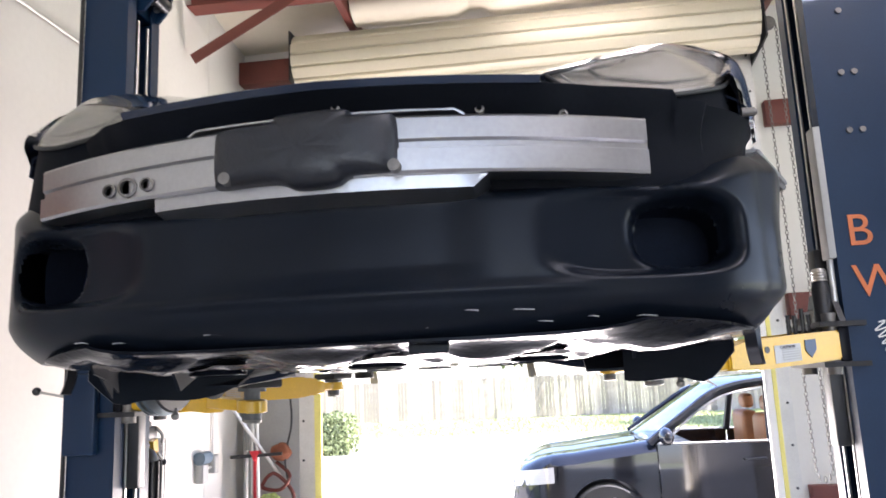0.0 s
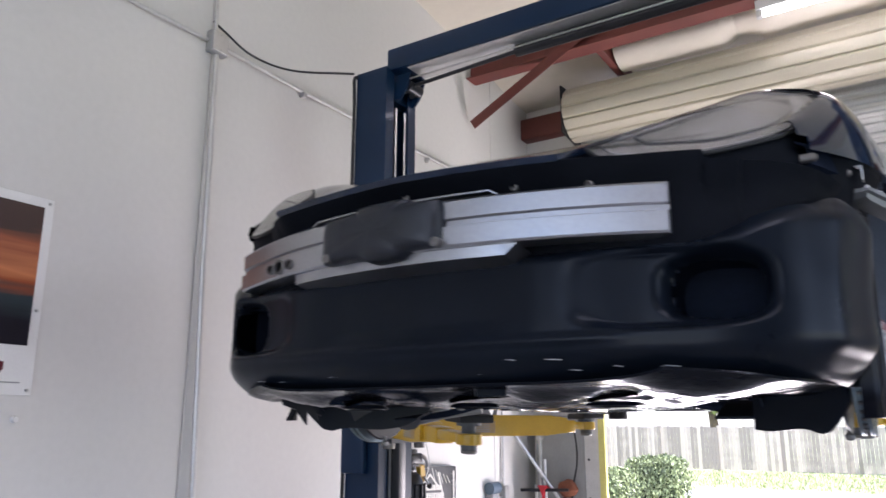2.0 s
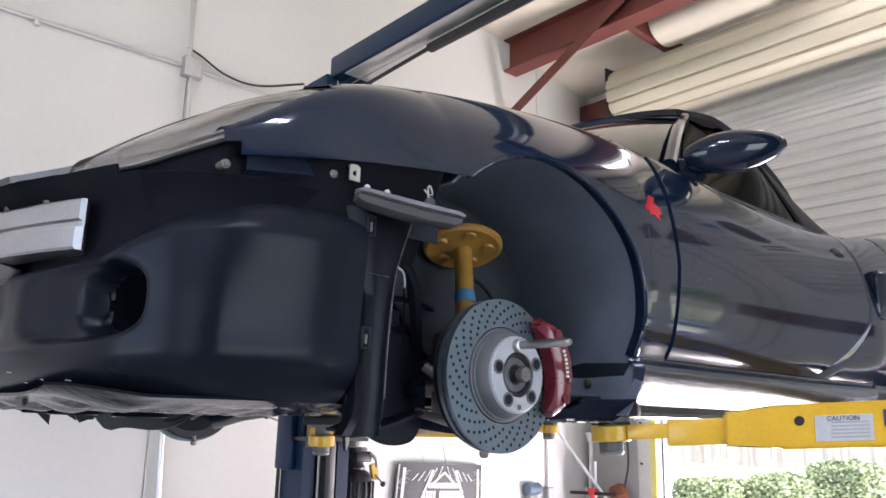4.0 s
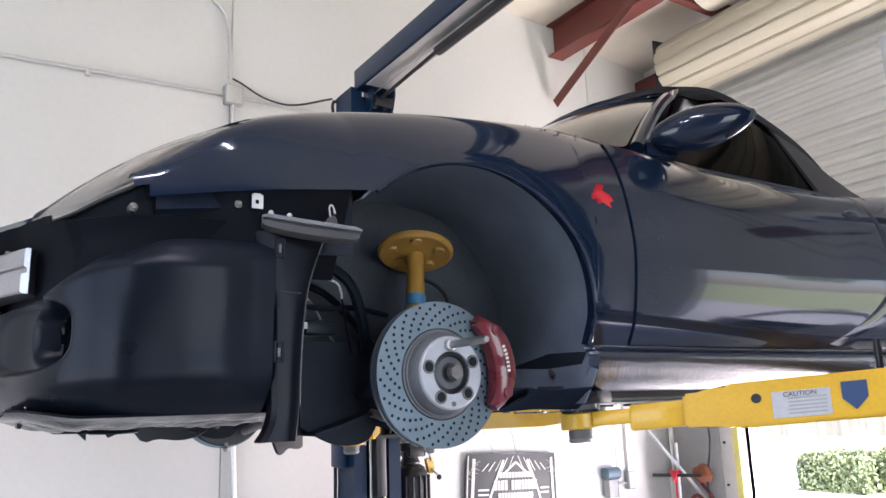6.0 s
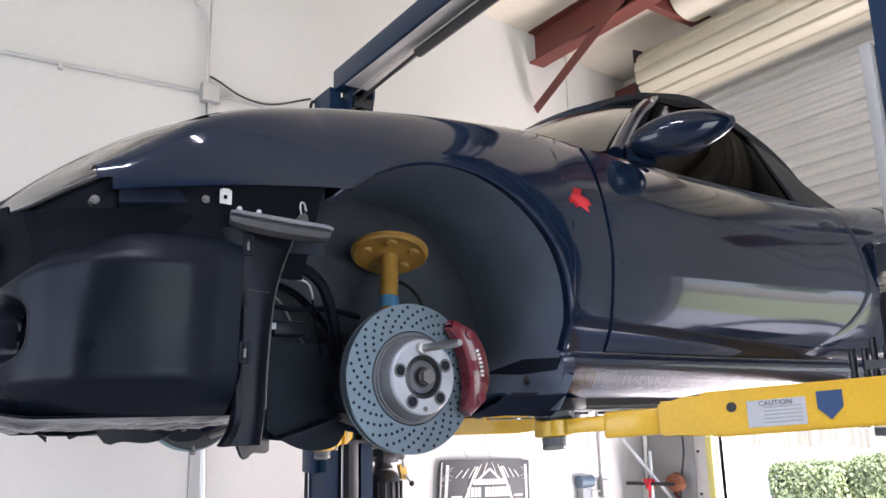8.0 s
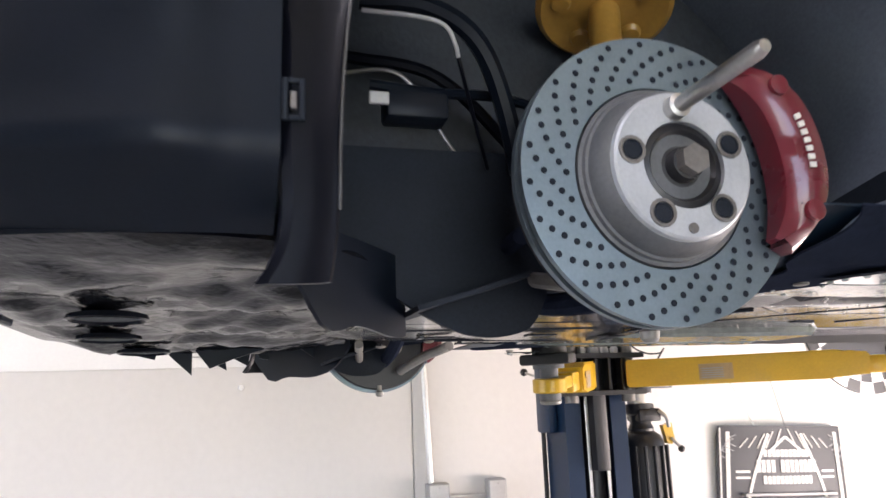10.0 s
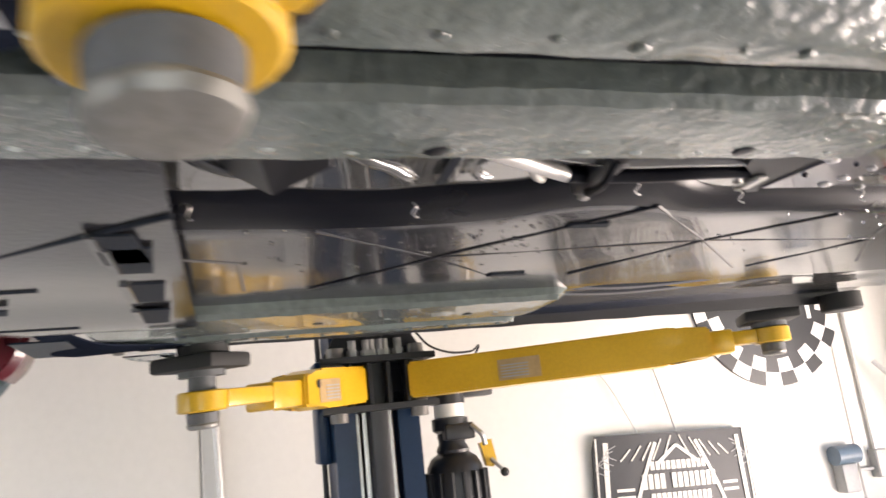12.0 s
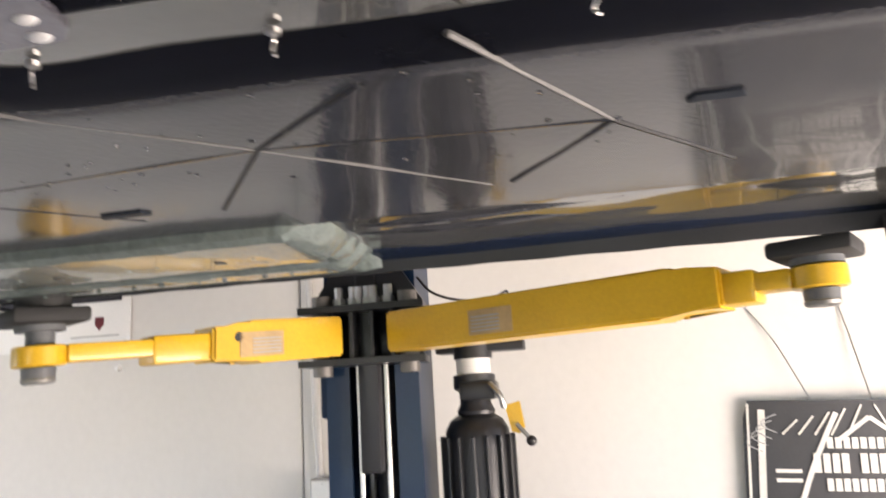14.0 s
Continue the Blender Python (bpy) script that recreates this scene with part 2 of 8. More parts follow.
def box(bm, lo, hi, bevel=0.0, seg=2, m=None):
    lo, hi = Vector(lo), Vector(hi)
    r = bmesh.ops.create_cube(bm, size=1.0)
    vs = r["verts"]
    for v in vs:
        v.co = Vector(((v.co.x + 0.5) * (hi.x - lo.x) + lo.x, (v.co.y + 0.5) * (hi.y - lo.y) + lo.y, (v.co.z + 0.5) * (hi.z - lo.z) + lo.z))
    es = list({e for v in vs for e in v.link_edges})
    if bevel:
        out = bmesh.ops.bevel(bm, geom=es, offset=bevel, segments=seg, profile=0.5, affect='EDGES')
        vs = list({v for f in out["faces"] for v in f.verts} | {v for v in vs if v.is_valid})
    if m is not None:
        bmesh.ops.transform(bm, matrix=m, verts=vs)
    return bm


def cyl(bm, a, b, r, r2=None, seg=20, caps=True):
    a, b = Vector(a), Vector(b)
    d = b - a
    m = Matrix.Translation((a + b) / 2) @ d.to_track_quat('Z', 'Y').to_matrix().to_4x4()
    bmesh.ops.create_cone(bm, cap_ends=caps, segments=seg, radius1=r, radius2=r if r2 is None else r2, depth=d.length, matrix=m)
    return bm


def tube(bm, pts, r, seg=8, closed=False):
    """A round tube along a line of points."""
    pts = [Vector(p) for p in pts]
    rings = []
    up = Vector((0.13, 0.21, 0.97))
    for i, p in enumerate(pts):
        d = (pts[min(i + 1, len(pts) - 1)] - pts[max(i - 1, 0)]).normalized()
        s = d.cross(up)
        s = (s if s.length > 1e-3 else d.cross(Vector((1, 0, 0)))).normalized()
        t = s.cross(d)
        rings.append([bm.verts.new(p + r * (math.cos(6.28319 * k / seg) * s + math.sin(6.28319 * k / seg) * t)) for k in range(seg)])
    for a, b in zip(rings, rings[1:]):
        for k in range(seg):
            bm.faces.new((a[k], a[(k + 1) % seg], b[(k + 1) % seg], b[k]))
    bm.faces.new(rings[0])
    bm.faces.new(rings[-1][::-1])
    return bm


def bend(ctrl, n=8):
    """A smooth line through the control points."""
    c = [Vector(p) for p in ctrl]
    c = [2 * c[0] - c[1]] + c + [2 * c[-1] - c[-2]]
    out = []
    for i in range(1, len(c) - 2):
        for k in range(n):
            t = k / n
            out.append(0.5 * (2 * c[i] + (c[i + 1] - c[i - 1]) * t + (2 * c[i - 1] - 5 * c[i] + 4 * c[i + 1] - c[i + 2]) * t * t + (3 * c[i] - c[i - 1] - 3 * c[i + 1] + c[i + 2]) * t ** 3))
    return out + [c[-2]]


def grid(bm, rows, close=False):
    """A skin over rows of points."""
    vs = [[bm.verts.new(p) for p in r] for r in rows]
    for a, b in zip(vs, vs[1:]):
        n = len(a)
        for k in range(n if close else n - 1):
            bm.faces.new((a[k], a[(k + 1) % n], b[(k + 1) % n], b[k]))
    return vs


def slab(bm, rows, thick):
    """A skin of rows of points with thickness, half to each side."""
    p = np.array([[tuple(q) for q in r] for r in rows], dtype=float)
    du, dv = np.gradient(p, axis=0), np.gradient(p, axis=1)
    nrm = np.cross(du, dv)
    ln = np.linalg.norm(nrm, axis=2, keepdims=True)
    nrm = np.where(ln > 1e-12, nrm / np.maximum(ln, 1e-12), 0.0)
    h = abs(thick) / 2
    a, b = grid(bm, (p + nrm * h).tolist()), grid(bm, (p - nrm * h).tolist())
    R, C = p.shape[:2]
    ring = [(0, k) for k in range(C)] + [(k, C - 1) for k in range(1, R)] + [(R - 1, k) for k in range(C - 2, -1, -1)] + [(k, 0) for k in range(R - 2, 0, -1)]
    for (r0, c0), (r1, c1) in zip(ring, ring[1:] + ring[:1]):
        bm.faces.new((a[r0][c0], a[r1][c1], b[r1][c1], b[r0][c0]))
    return bm


def prism(bm, outline, axis, a, b):
    """An outline (two coordinates each) pushed from a to b along an axis."""
    def put(p, q):
        v = list(p)
        v.insert("xyz".index(axis), q)
        return v
    lo = [bm.verts.new(put(p, a)) for p in outline]
    hi = [bm.verts.new(put(p, b)) for p in outline]
    bm.faces.new(lo)
    bm.faces.new(hi[::-1])
    for k in range(len(lo)):
        n = (k + 1) % len(lo)
        bm.faces.new((lo[k], hi[k], hi[n], lo[n]))
    return bm


def lathe(bm, profile, at, axis, seg=32):
    """A turned body: profile of (along, radius) round an axis through a point."""
    at, ax = Vector(at), Vector(axis).normalized()
    s = ax.orthogonal().normalized()
    t = ax.cross(s)
    rows = [[at + ax * d + r * (math.cos(6.28319 * k / seg) * s + math.sin(6.28319 * k / seg) * t) for k in range(seg)] for d, r in profile]
    vs = grid(bm, rows, True)
    if profile[0][1] > 1e-4:
        bm.faces.new(vs[0])
    if profile[-1][1] > 1e-4:
        bm.faces.new(vs[-1][::-1])
    return bm


def words(name, text, size, m, material, parent=None, label="", depth=0.002):
    """Lettering in the built-in font, as a mesh."""
    cu = bpy.data.curves.new(name, "FONT")
    cu.body, cu.size, cu.extrude, cu.align_x, cu.align_y = text, size, depth, 'CENTER', 'CENTER'
    tmp = new(name, cu)
    me = bpy.data.meshes.new_from_object(tmp)
    bpy.data.objects.remove(tmp)
    me.name = name
    o = ORG[parent.name] if parent else Vector((0, 0, 0))
    me.transform(Matrix.Translation(-o) @ m)
    me.materials.append(material)
    ob = new(name, me)
    if parent:
        ob.parent = parent
    ORG[ob.name] = o
    if label:
        ob["label"] = label
    return ob

# ---------------------------------------------------------------- the shop
XL, YB = -2.46, 6.12          # inner faces of the side wall and of the back wall
OX0, OX1, OZ = -1.86, 1.72, 4.35   # the bay's doorway
NX0, NX1 = 2.32, 3.2           # the next bay's doorway


def ceil_z(y):
    return 4.62 + 0.13 * (6.1 - y) if y > -0.5 else 5.478


def structure(name, bm, material, label, category):
    return tagged(part(name, bm, material, sharp=30), label, category, kind="structure")


bm = B()
box(bm, (XL - 0.2, -6.2, -0.15), (9.2, 6.35, 0.0))
structure("floor", bm, CONC, "bare grey concrete workshop floor", "floor")

# side wall of tall smooth panels with narrow open joints
wall_w = thing("wall_west", (XL - 0.1, 0, 0), "white painted tilt-up panel wall with narrow joints", "wall", kind="structure")
edges = [-6.2, -3.6, -0.6, 2.40, 5.40, 6.35]
for a, b in zip(edges, edges[1:]):
    bm = B()
    box(bm, (XL - 0.2, a + 0.003, 0), (XL, b - 0.003, 6.0), 0.004, 1)
    part("panel", bm, WALLW, wall_w)
bm = B()
box(bm, (XL - 0.19, -6.2, 0), (XL - 0.012, 6.35, 6.0))
part("backing", bm, GREYB, wall_w)

wall_n = thing("wall_north", (0, YB, 0), "white wall round two roll-up doorways", "wall", kind="structure")
for lo, hi in (((XL, 0), (OX0, 6)), ((OX0, OZ), (OX1, 6)), ((OX1, 0), (NX0, 6)), ((NX0, 2.35), (NX1, 6)), ((NX1, 0), (9.2, 6))):
    bm = B()
    box(bm, (lo[0], YB, lo[1]), (hi[0], YB + 0.08, hi[1]))
    part("wall_piece", bm, WALLW, wall_n)
wall_s = thing("wall_south", (0, -6, 0), "white wall with a wide open doorway", "wall", kind="structure")
for lo, hi in (((XL, 0), (-1.4, 6)), ((-1.4, 3.7), (3.8, 6)), ((3.8, 0), (9.2, 6))):
    bm = B()
    box(bm, (lo[0], -6.2, lo[1]), (hi[0], -6.0, hi[1]))
    part("wall_piece", bm, WALLW, wall_s)
# unseen wall; its dark colour stands in for a dim shop in reflections
wall_e = thing("wall_east", (9.1, 0, 0), "unseen workshop wall, coloured dark for the dim shop, with an open doorway", "wall", kind="structure")
DIMW = mat("dark_unseen_wall", (0.11, 0.11, 0.115), 0.7, var=0.2, big=0.6)
for lo, hi in (((-6.0, 0), (-0.7, 6)), ((-0.7, 3.6), (4.7, 6)), ((4.7, 0), (6.12, 6))):
    bm = B()
    box(bm, (9.0, lo[0], lo[1]), (9.2, hi[0], hi[1]))
    part("wall_piece", bm, DIMW, wall_e)

# sloped ceiling of sagging insulation sheets
bm = B()
rows = []
for i in range(0, 80):
    y = -6.1 + i * 12.4 / 79
    r = []
    for k in range(0, 60):
        x = XL - 0.1 + k * 11.6 / 59
        sag = -0.05 * abs(math.sin(math.pi * (y - 5.1) / 1.5)) - 0.03 * noise.noise(Vector((x * 0.8, y * 1.7, 0)))
        r.append((x, y, ceil_z(y) + sag + 0.04))
    rows.append(r)
slab(bm, rows, 0.05)
structure("ceiling", bm, CEILW, "sagging white vinyl insulation under the roof", "ceiling")


# sagging roll of insulation between the roof beam and the door barrel
bm = B()
rows = []
for x in np.linspace(-1.30, 8.6, 110):
    pinch = 1 - 0.45 * math.exp(-((x + 0.35) / 0.07) ** 2) - 0.3 * math.exp(-((x - 2.2) / 0.09) ** 2)
    rr = (0.125 + 0.025 * noise.noise(Vector((x * 1.3, 0, 7)))) * pinch
    cz = 4.60 + 0.03 * noise.noise(Vector((x * 0.7, 3, 0))) + 0.03 * (1 - pinch)
    rows.append([(x, 5.50 + 1.5 * rr * math.cos(a), cz + rr * math.sin(a) + 0.008 * noise.noise(Vector((x * 9, a * 3, 1)))) for a in np.linspace(0, 6.28319, 21)[:-1]])
vs = grid(bm, rows, True)
bm.faces.new(vs[0])
bm.faces.new(vs[-1][::-1])
structure("insulation_roll", bm, CEILW, "sagging white fold of roof insulation", "insulation")

# red oxide roof steel
def ibeam(bm, a, b, h, w, t=0.012):
    a, b = Vector(a), Vector(b)
    d = (b - a)
    L = d.length
    q = Matrix.Translation(a) @ d.to_track_quat('X', 'Z').to_matrix().to_4x4()
    for lo, hi in (((0, -w / 2, -t / 2), (L, w / 2, t / 2)), ((0, -w / 2, -h - t / 2), (L, w / 2, -h + t / 2)), ((0, -t / 2, -h), (L, t / 2, 0))):
        box(bm, lo, hi, m=q)
    return bm


def angle(bm, a, b, w, t=0.008, roll=0.0):
    a, b = Vector(a), Vector(b)
    d = b - a
    q = Matrix.Translation(a) @ d.to_track_quat('X', 'Z').to_matrix().to_4x4() @ pose(0, 0, 0, roll, 0, 0)
    box(bm, (0, 0, 0), (d.length, w, t), m=q)
    box(bm, (0, 0, 0), (d.length, t, -w), m=q)
    return bm


bm = B()
ibeam(bm, (XL + 0.01, 5.06, 4.76), (8.9, 5.06, 4.76), 0.27, 0.15)
solo("roof_beam", bm, REDST, "red oxide steel roof beam under the insulation", "beam")
bm = B()
angle(bm, (XL + 0.06, 4.96, 4.08), (-1.20, 5.0, 4.76), 0.075)
solo("beam_brace", bm, REDST, "red oxide angle brace from the wall to the roof beam", "brace")
for x in (-1.35, 1.95):
    bm = B()
    box(bm, (x - 0.03, 5.14, 4.50), (x + 0.03, YB, 4.62), 0.006)
    tagged(solo("door_bracket", bm, REDST, "dark red steel bracket that carries the door barrel", "bracket"), group="barrel brackets")
bm = B()
box(bm, (XL, YB - 0.13, 4.28), (OX0 - 0.02, YB, 4.48), 0.006)
solo("girt", bm, REDST, "dark red oxide girt over the wall corner", "beam")
for z in (3.55, 2.01, 0.6):
    bm = B()
    box(bm, (OX1 + 0.16, YB - 0.09, z), (NX0 - 0.1, YB, z + 0.2), 0.006)
    tagged(solo("girt", bm, REDST, "dark red oxide steel girt on the back wall", "beam"), group="wall girts")

# roll-up door: barrel, curtain of pressed corrugations, guides, bottom bar
door = thing("rollup_door", (-0.06, 5.98, 2.4), "half lowered galvanised roll-up door with a coiled barrel", "roll-up door", kind="structure")
bm = B()
prof = []
for i in range(0, 225):
    a = 6.28319 * i / 224
    ph = (i % 16) / 16
    prof.append((a, 0.236 - 0.022 * math.exp(-((ph - 0.5) / 0.07) ** 2)))
rows = [[(x, 5.76 + r * math.sin(a), 4.29 + r * math.cos(a)) for a, r in prof] for x in np.linspace(-1.84, 1.78, 5)]
grid(bm, rows)
part("barrel", bm, BARREL, door, "cream coiled curtain on its barrel")
bm = B()
zs, rows = np.arange(2.40, 4.35, 0.0125), []
for z in zs:
    ph = (z * 1.0 / 0.082) % 1.0
    d = 0.020 * (1 if ph < 0.42 else 0 if 0.5 < ph < 0.92 else (0.5 - ph) / 0.08 if ph <= 0.5 else (ph - 0.92) / 0.08)
    rows.append([(-1.84, 5.985 + d, z), (0, 5.985 + d, z), (1.70, 5.985 + d, z)])
slab(bm, rows, 0.002)
part("curtain", bm, CURT, door, sharp=20)
bm = B()
box(bm, (-1.84, 5.955, 2.355), (1.70, 6.03, 2.405), 0.006)
part("bottom_bar", bm, GREYB, door, "grey steel bottom bar")
for x in (OX0, OX1):
    bm = B()
    s = 1 if x < 0 else -1
    box(bm, (min(x, x + s * 0.06), 5.95, 0), (max(x, x + s * 0.06), 5.975, 4.3))
    box(bm, (min(x, x + s * 0.06), 6.05, 0), (max(x, x + s * 0.06), 6.075, 4.3))
    box(bm, (min(x - s * 0.07, x), 5.95, 0), (max(x - s * 0.07, x), 6.075, 4.3))
    part("guide", bm, PIPEM, door, "zinc guide rail")
    for z in np.arange(0.5, 4.2, 0.3):
        bm = B()
        cyl(bm, (x - s * 0.035, 5.95, z), (x - s * 0.035, 5.94, z), 0.010, seg=8)
        part("bolt", bm, BLACKP, door)
for x in (-1.86, 1.80):
    bm = B()
    prism(bm, [(5.55, 4.08), (6.10, 4.02), (6.10, 4.55), (5.55, 4.50)], 'x', x, x + 0.012)
    part("end_plate", bm, BLACKP, door, "black end plate")

for i, x in enumerate((OX0 - 0.09, OX1 + 0.09)):
    bm = B()
    s = 1 if i == 0 else -1
    box(bm, (min(x, x + s * 0.09), YB - 0.03, 0), (max(x, x + s * 0.09), YB + 0.10, 4.3), 0.006)
    solo("trim", bm, WHITE, "white painted steel door jamb", "door jamb", kind="structure")
    bm = B()
    box(bm, (min(x + s * 0.155, x + s * 0.21), 5.905, 0), (max(x + s * 0.155, x + s * 0.21), 5.946, 2.352), 0.004)
    solo("trim", bm, JAMBY if i == 0 else WHITE, ("pale yellow" if i == 0 else "white") + " painted edge strip of the doorway", "door jamb", kind="structure")
bm = B()
box(bm, (OX1 - 0.062, 5.912, 0), (OX1 - 0.030, 5.944, 2.35), 0.003, 1)
solo("trim", bm, JAMBY, "thin pale yellow line on the doorway's edge", "door jamb", kind="structure")

# hand chain of the door and the round drum at the top
bm = B()
lathe(bm, [(0, 0.10), (0.01, 0.11), (0.03, 0.09), (0.05, 0.11), (0.06, 0.10)], (1.80, 5.80, 4.29), (1, 0, 0), 24)
solo("chain_wheel", bm, STEEL, "zinc chain wheel at the door barrel's end", "chain wheel")
bm = B()
k = 0
loop = [(1.82 + 0.004 * math.sin(z * 3), z) for z in np.arange(4.25, 0.93, -0.032)] + [(1.84, 0.90), (1.875, 0.885), (1.91, 0.90)] + [(1.93 + 0.004 * math.sin(z * 3), z) for z in np.arange(0.93, 4.25, 0.032)] + [(1.90, 4.27), (1.85, 4.27)]
for x, z in loop:
    c = Vector((x, 5.72, z))
    w = Vector((0.009, 0, 0)) if k % 2 else Vector((0, 0.009, 0))
    tube(bm, [c + w + Vector((0, 0, -0.013)), c + w + Vector((0, 0, 0.013)), c + Vector((0, 0, 0.022)), c - w + Vector((0, 0, 0.013)), c - w - Vector((0, 0, 0.013)), c - Vector((0, 0, 0.022)), c + w - Vector((0, 0, 0.013))], 0.003, 4)
    k += 1
lathe(bm, [(-0.02, 0.05), (-0.012, 0.055), (0.012, 0.055), (0.02, 0.05)], (1.875, 5.72, 4.25), (0, 1, 0), 20)
cyl(bm, (1.875, 5.74, 4.25), (1.875, YB - 0.08, 4.35), 0.015, seg=10)
solo("hand_chain", bm, HUBM, "hanging zinc hand chain loop of the roll-up door", "chain")

# sign on the curtain
sign = thing("sign_board", (1.32, 5.97, 3.7), "white square sign with a dark crest, taped to the door", "sign")
bm = B()
box(bm, (1.10, 5.965, 3.42), (1.52, 5.972, 3.98), 0.002, 1)
part("board", bm, WHITE, sign)
bm = B()
prism(bm, [(1.18, 3.80), (1.22, 3.88), (1.32, 3.90), (1.42, 3.86), (1.45, 3.78), (1.42, 3.62), (1.32, 3.55), (1.22, 3.60)], 'y', 5.959, 5.964)
part("crest", bm, INK, sign)
words("lettering", "BW", 0.07, Matrix.Translation((1.32, 5.957, 3.80)) @ pose(0, 0, 0, 90, 0, 0), mat("blue_print", (0.10, 0.22, 0.45), 0.5), sign)
for z in (3.50, 3.455):
    bm = B()
    box(bm, (1.20, 5.960, z), (1.44, 5.964, z + 0.022))
    part("text_bar", bm, INK, sign)
bm = B()
box(bm, (1.50, 5.957, 3.76), (1.62, 5.963, 3.82), 0.001, 1)
solo("tape", bm, mat("blue_tape", (0.06, 0.13, 0.42), 0.6), "strip of blue masking tape on the door", "tape")

# fluorescent tubes under the roof
for cx, cy, dz in ((0.43, 5.06, -0.19),):
    lamp = thing("ceiling_light", (cx, cy, 4.35), "lit bare fluorescent tube fitting under the roof", "ceiling light")
    bm = B()
    box(bm, (cx - 0.62, cy - 0.04, 4.60 + dz), (cx + 0.62, cy + 0.04, 4.67 + dz), 0.008)
    part("housing", bm, WHITE, lamp)
    bm = B()
    cyl(bm, (cx - 0.58, cy, 4.575 + dz), (cx + 0.58, cy, 4.575 + dz), 0.019, seg=16)
    part("tube", bm, TUBE, lamp, "glowing white tube")
    for s in (-1, 1):
        bm = B()
        box(bm, (cx + s * 0.60 - 0.02, cy - 0.02, 4.55 + dz), (cx + s * 0.60 + 0.02, cy + 0.02, 4.60 + dz), 0.004)
        part("socket", bm, PIPEM, lamp)

# conduits, boxes and sockets on the side wall
def conduit(pts, r=0.011, label="thin galvanised conduit clipped to the wall"):
    bm = B()
    tube(bm, pts, r, 10)
    return solo("conduit", bm, PIPEM, label, "conduit", group="wall conduits")


WX = XL + 0.02
conduit([(WX, -3.0, 3.585), (WX, 1.2, 3.59), (WX, 2.35, 3.61)])
conduit([(WX, 2.47, 3.61), (WX, 3.05, 3.60), (WX, 4.2, 3.61), (WX, 5.8, 3.62)])
conduit([(WX, 2.41, 3.55), (WX, 2.43, 2.4), (WX, 2.475, 1.2)], 0.014)
conduit(bend([(WX, 2.395, 3.67), (WX, 2.385, 3.9), (WX, 2.375, 4.06), (WX + 0.005, 2.345, 4.14), (WX + 0.01, 2.26, 4.22), (WX + 0.01, 2.10, 4.32), (WX + 0.01, 1.9, 4.45)]), 0.012)
bm = B()
tube(bm, bend([(WX, 2.38, 3.73), (WX + 0.004, 2.46, 3.70), (XL + 0.10, 2.58, 3.60), (XL + 0.30, 2.68, 3.50), (-1.80, 2.77, 3.42)]), 0.006, 6)
solo("cable", bm, BLACKP, "black power cable drooping from wall to lift column", "cable")


def wallbox(y, z, w, h, d, label):
    t = thing("junction_box", (XL, y, z), label, "junction box", group="wall boxes")
    bm = B()
    box(bm, (XL, y - w / 2, z - h / 2), (XL + d, y + w / 2, z + h / 2), 0.006)
    part("body", bm, GREYB, t)
    bm = B()
    box(bm, (XL + d, y - w / 2 + 0.006, z - h / 2 + 0.006), (XL + d + 0.004, y + w / 2 - 0.006, z + h / 2 - 0.006), 0.002, 1)
    part("cover", bm, PIPEM, t)
    for s in (-1, 1):
        bm = B()
        cyl(bm, (XL + d + 0.003, y, z + s * h * 0.36), (XL + d + 0.007, y, z + s * h * 0.36), 0.005, seg=8)
        part("screw", bm, STEEL, t)
    return t


wallbox(2.41, 3.61, 0.11, 0.12, 0.05, "grey steel junction box where the conduits meet")
wallbox(2.50, 1.155, 0.10, 0.13, 0.07, "grey socket box at the end of the conduit")
wallbox(2.785, 1.155, 0.09, 0.14, 0.06, "grey double socket box on the wall")
for y in (0.6, 1.61, 3.07, 4.4):
    bm = B()
    box(bm, (XL, y - 0.012, 3.565), (XL + 0.035, y + 0.012, 3.60), 0.004)
    solo("conduit_clip", bm, PIPEM, "small zinc clip that holds the conduit", "clip", group="conduit clips")
conduit([(WX, 2.555, 1.155), (WX, 2.65, 1.155), (WX, 2.735, 1.155)], 0.009)
# outlet with a round cap and its box
outlet = thing("power_socket", (XL, 5.28, 1.15), "grey round-capped socket beside a small steel box", "socket")
bm = B()
box(bm, (XL, 5.24, 1.03), (XL + 0.07, 5.33, 1.16), 0.012)
part("body", bm, GREYB, outlet)
bm = B()
cyl(bm, (XL + 0.04, 5.23, 1.20), (XL + 0.04, 5.36, 1.20), 0.045, seg=18)
part("cap", bm, mat("blue_grey_cap", (0.10, 0.14, 0.18), 0.4), outlet, "blue-grey round cap")
wallbox(5.50, 1.14, 0.07, 0.13, 0.05, "small steel switch box under a conduit")
conduit([(WX, 5.50, 1.2), (WX, 5.50, 1.6), (WX, 5.49, 2.2)], 0.010)
conduit([(WX, 5.38, 1.12), (WX, 5.42, 1.12), (WX, 5.47, 1.12)], 0.009)

# poster of a sunset, in white border
poster = thing("poster", (XL + 0.004, 1.25, 2.25), "white-bordered poster of an orange sunset sky over dark ground", "poster")
bm = B()
box(bm, (XL + 0.002, 0.62, 1.77), (XL + 0.008, 1.67, 2.56), 0.001, 1)
part("sheet", bm, WHITE, poster)
pm = bpy.data.materials.new("sunset_print")
pm.use_nodes = True
_n, _l = pm.node_tree.nodes, pm.node_tree.links
_tc, _sep, _ns, _ad, _rp = _n.new("ShaderNodeTexCoord"), _n.new("ShaderNodeSeparateXYZ"), _n.new("ShaderNodeTexNoise"), _n.new("ShaderNodeMath"), _n.new("ShaderNodeValToRGB")
_mp = _n.new("ShaderNodeMapping")
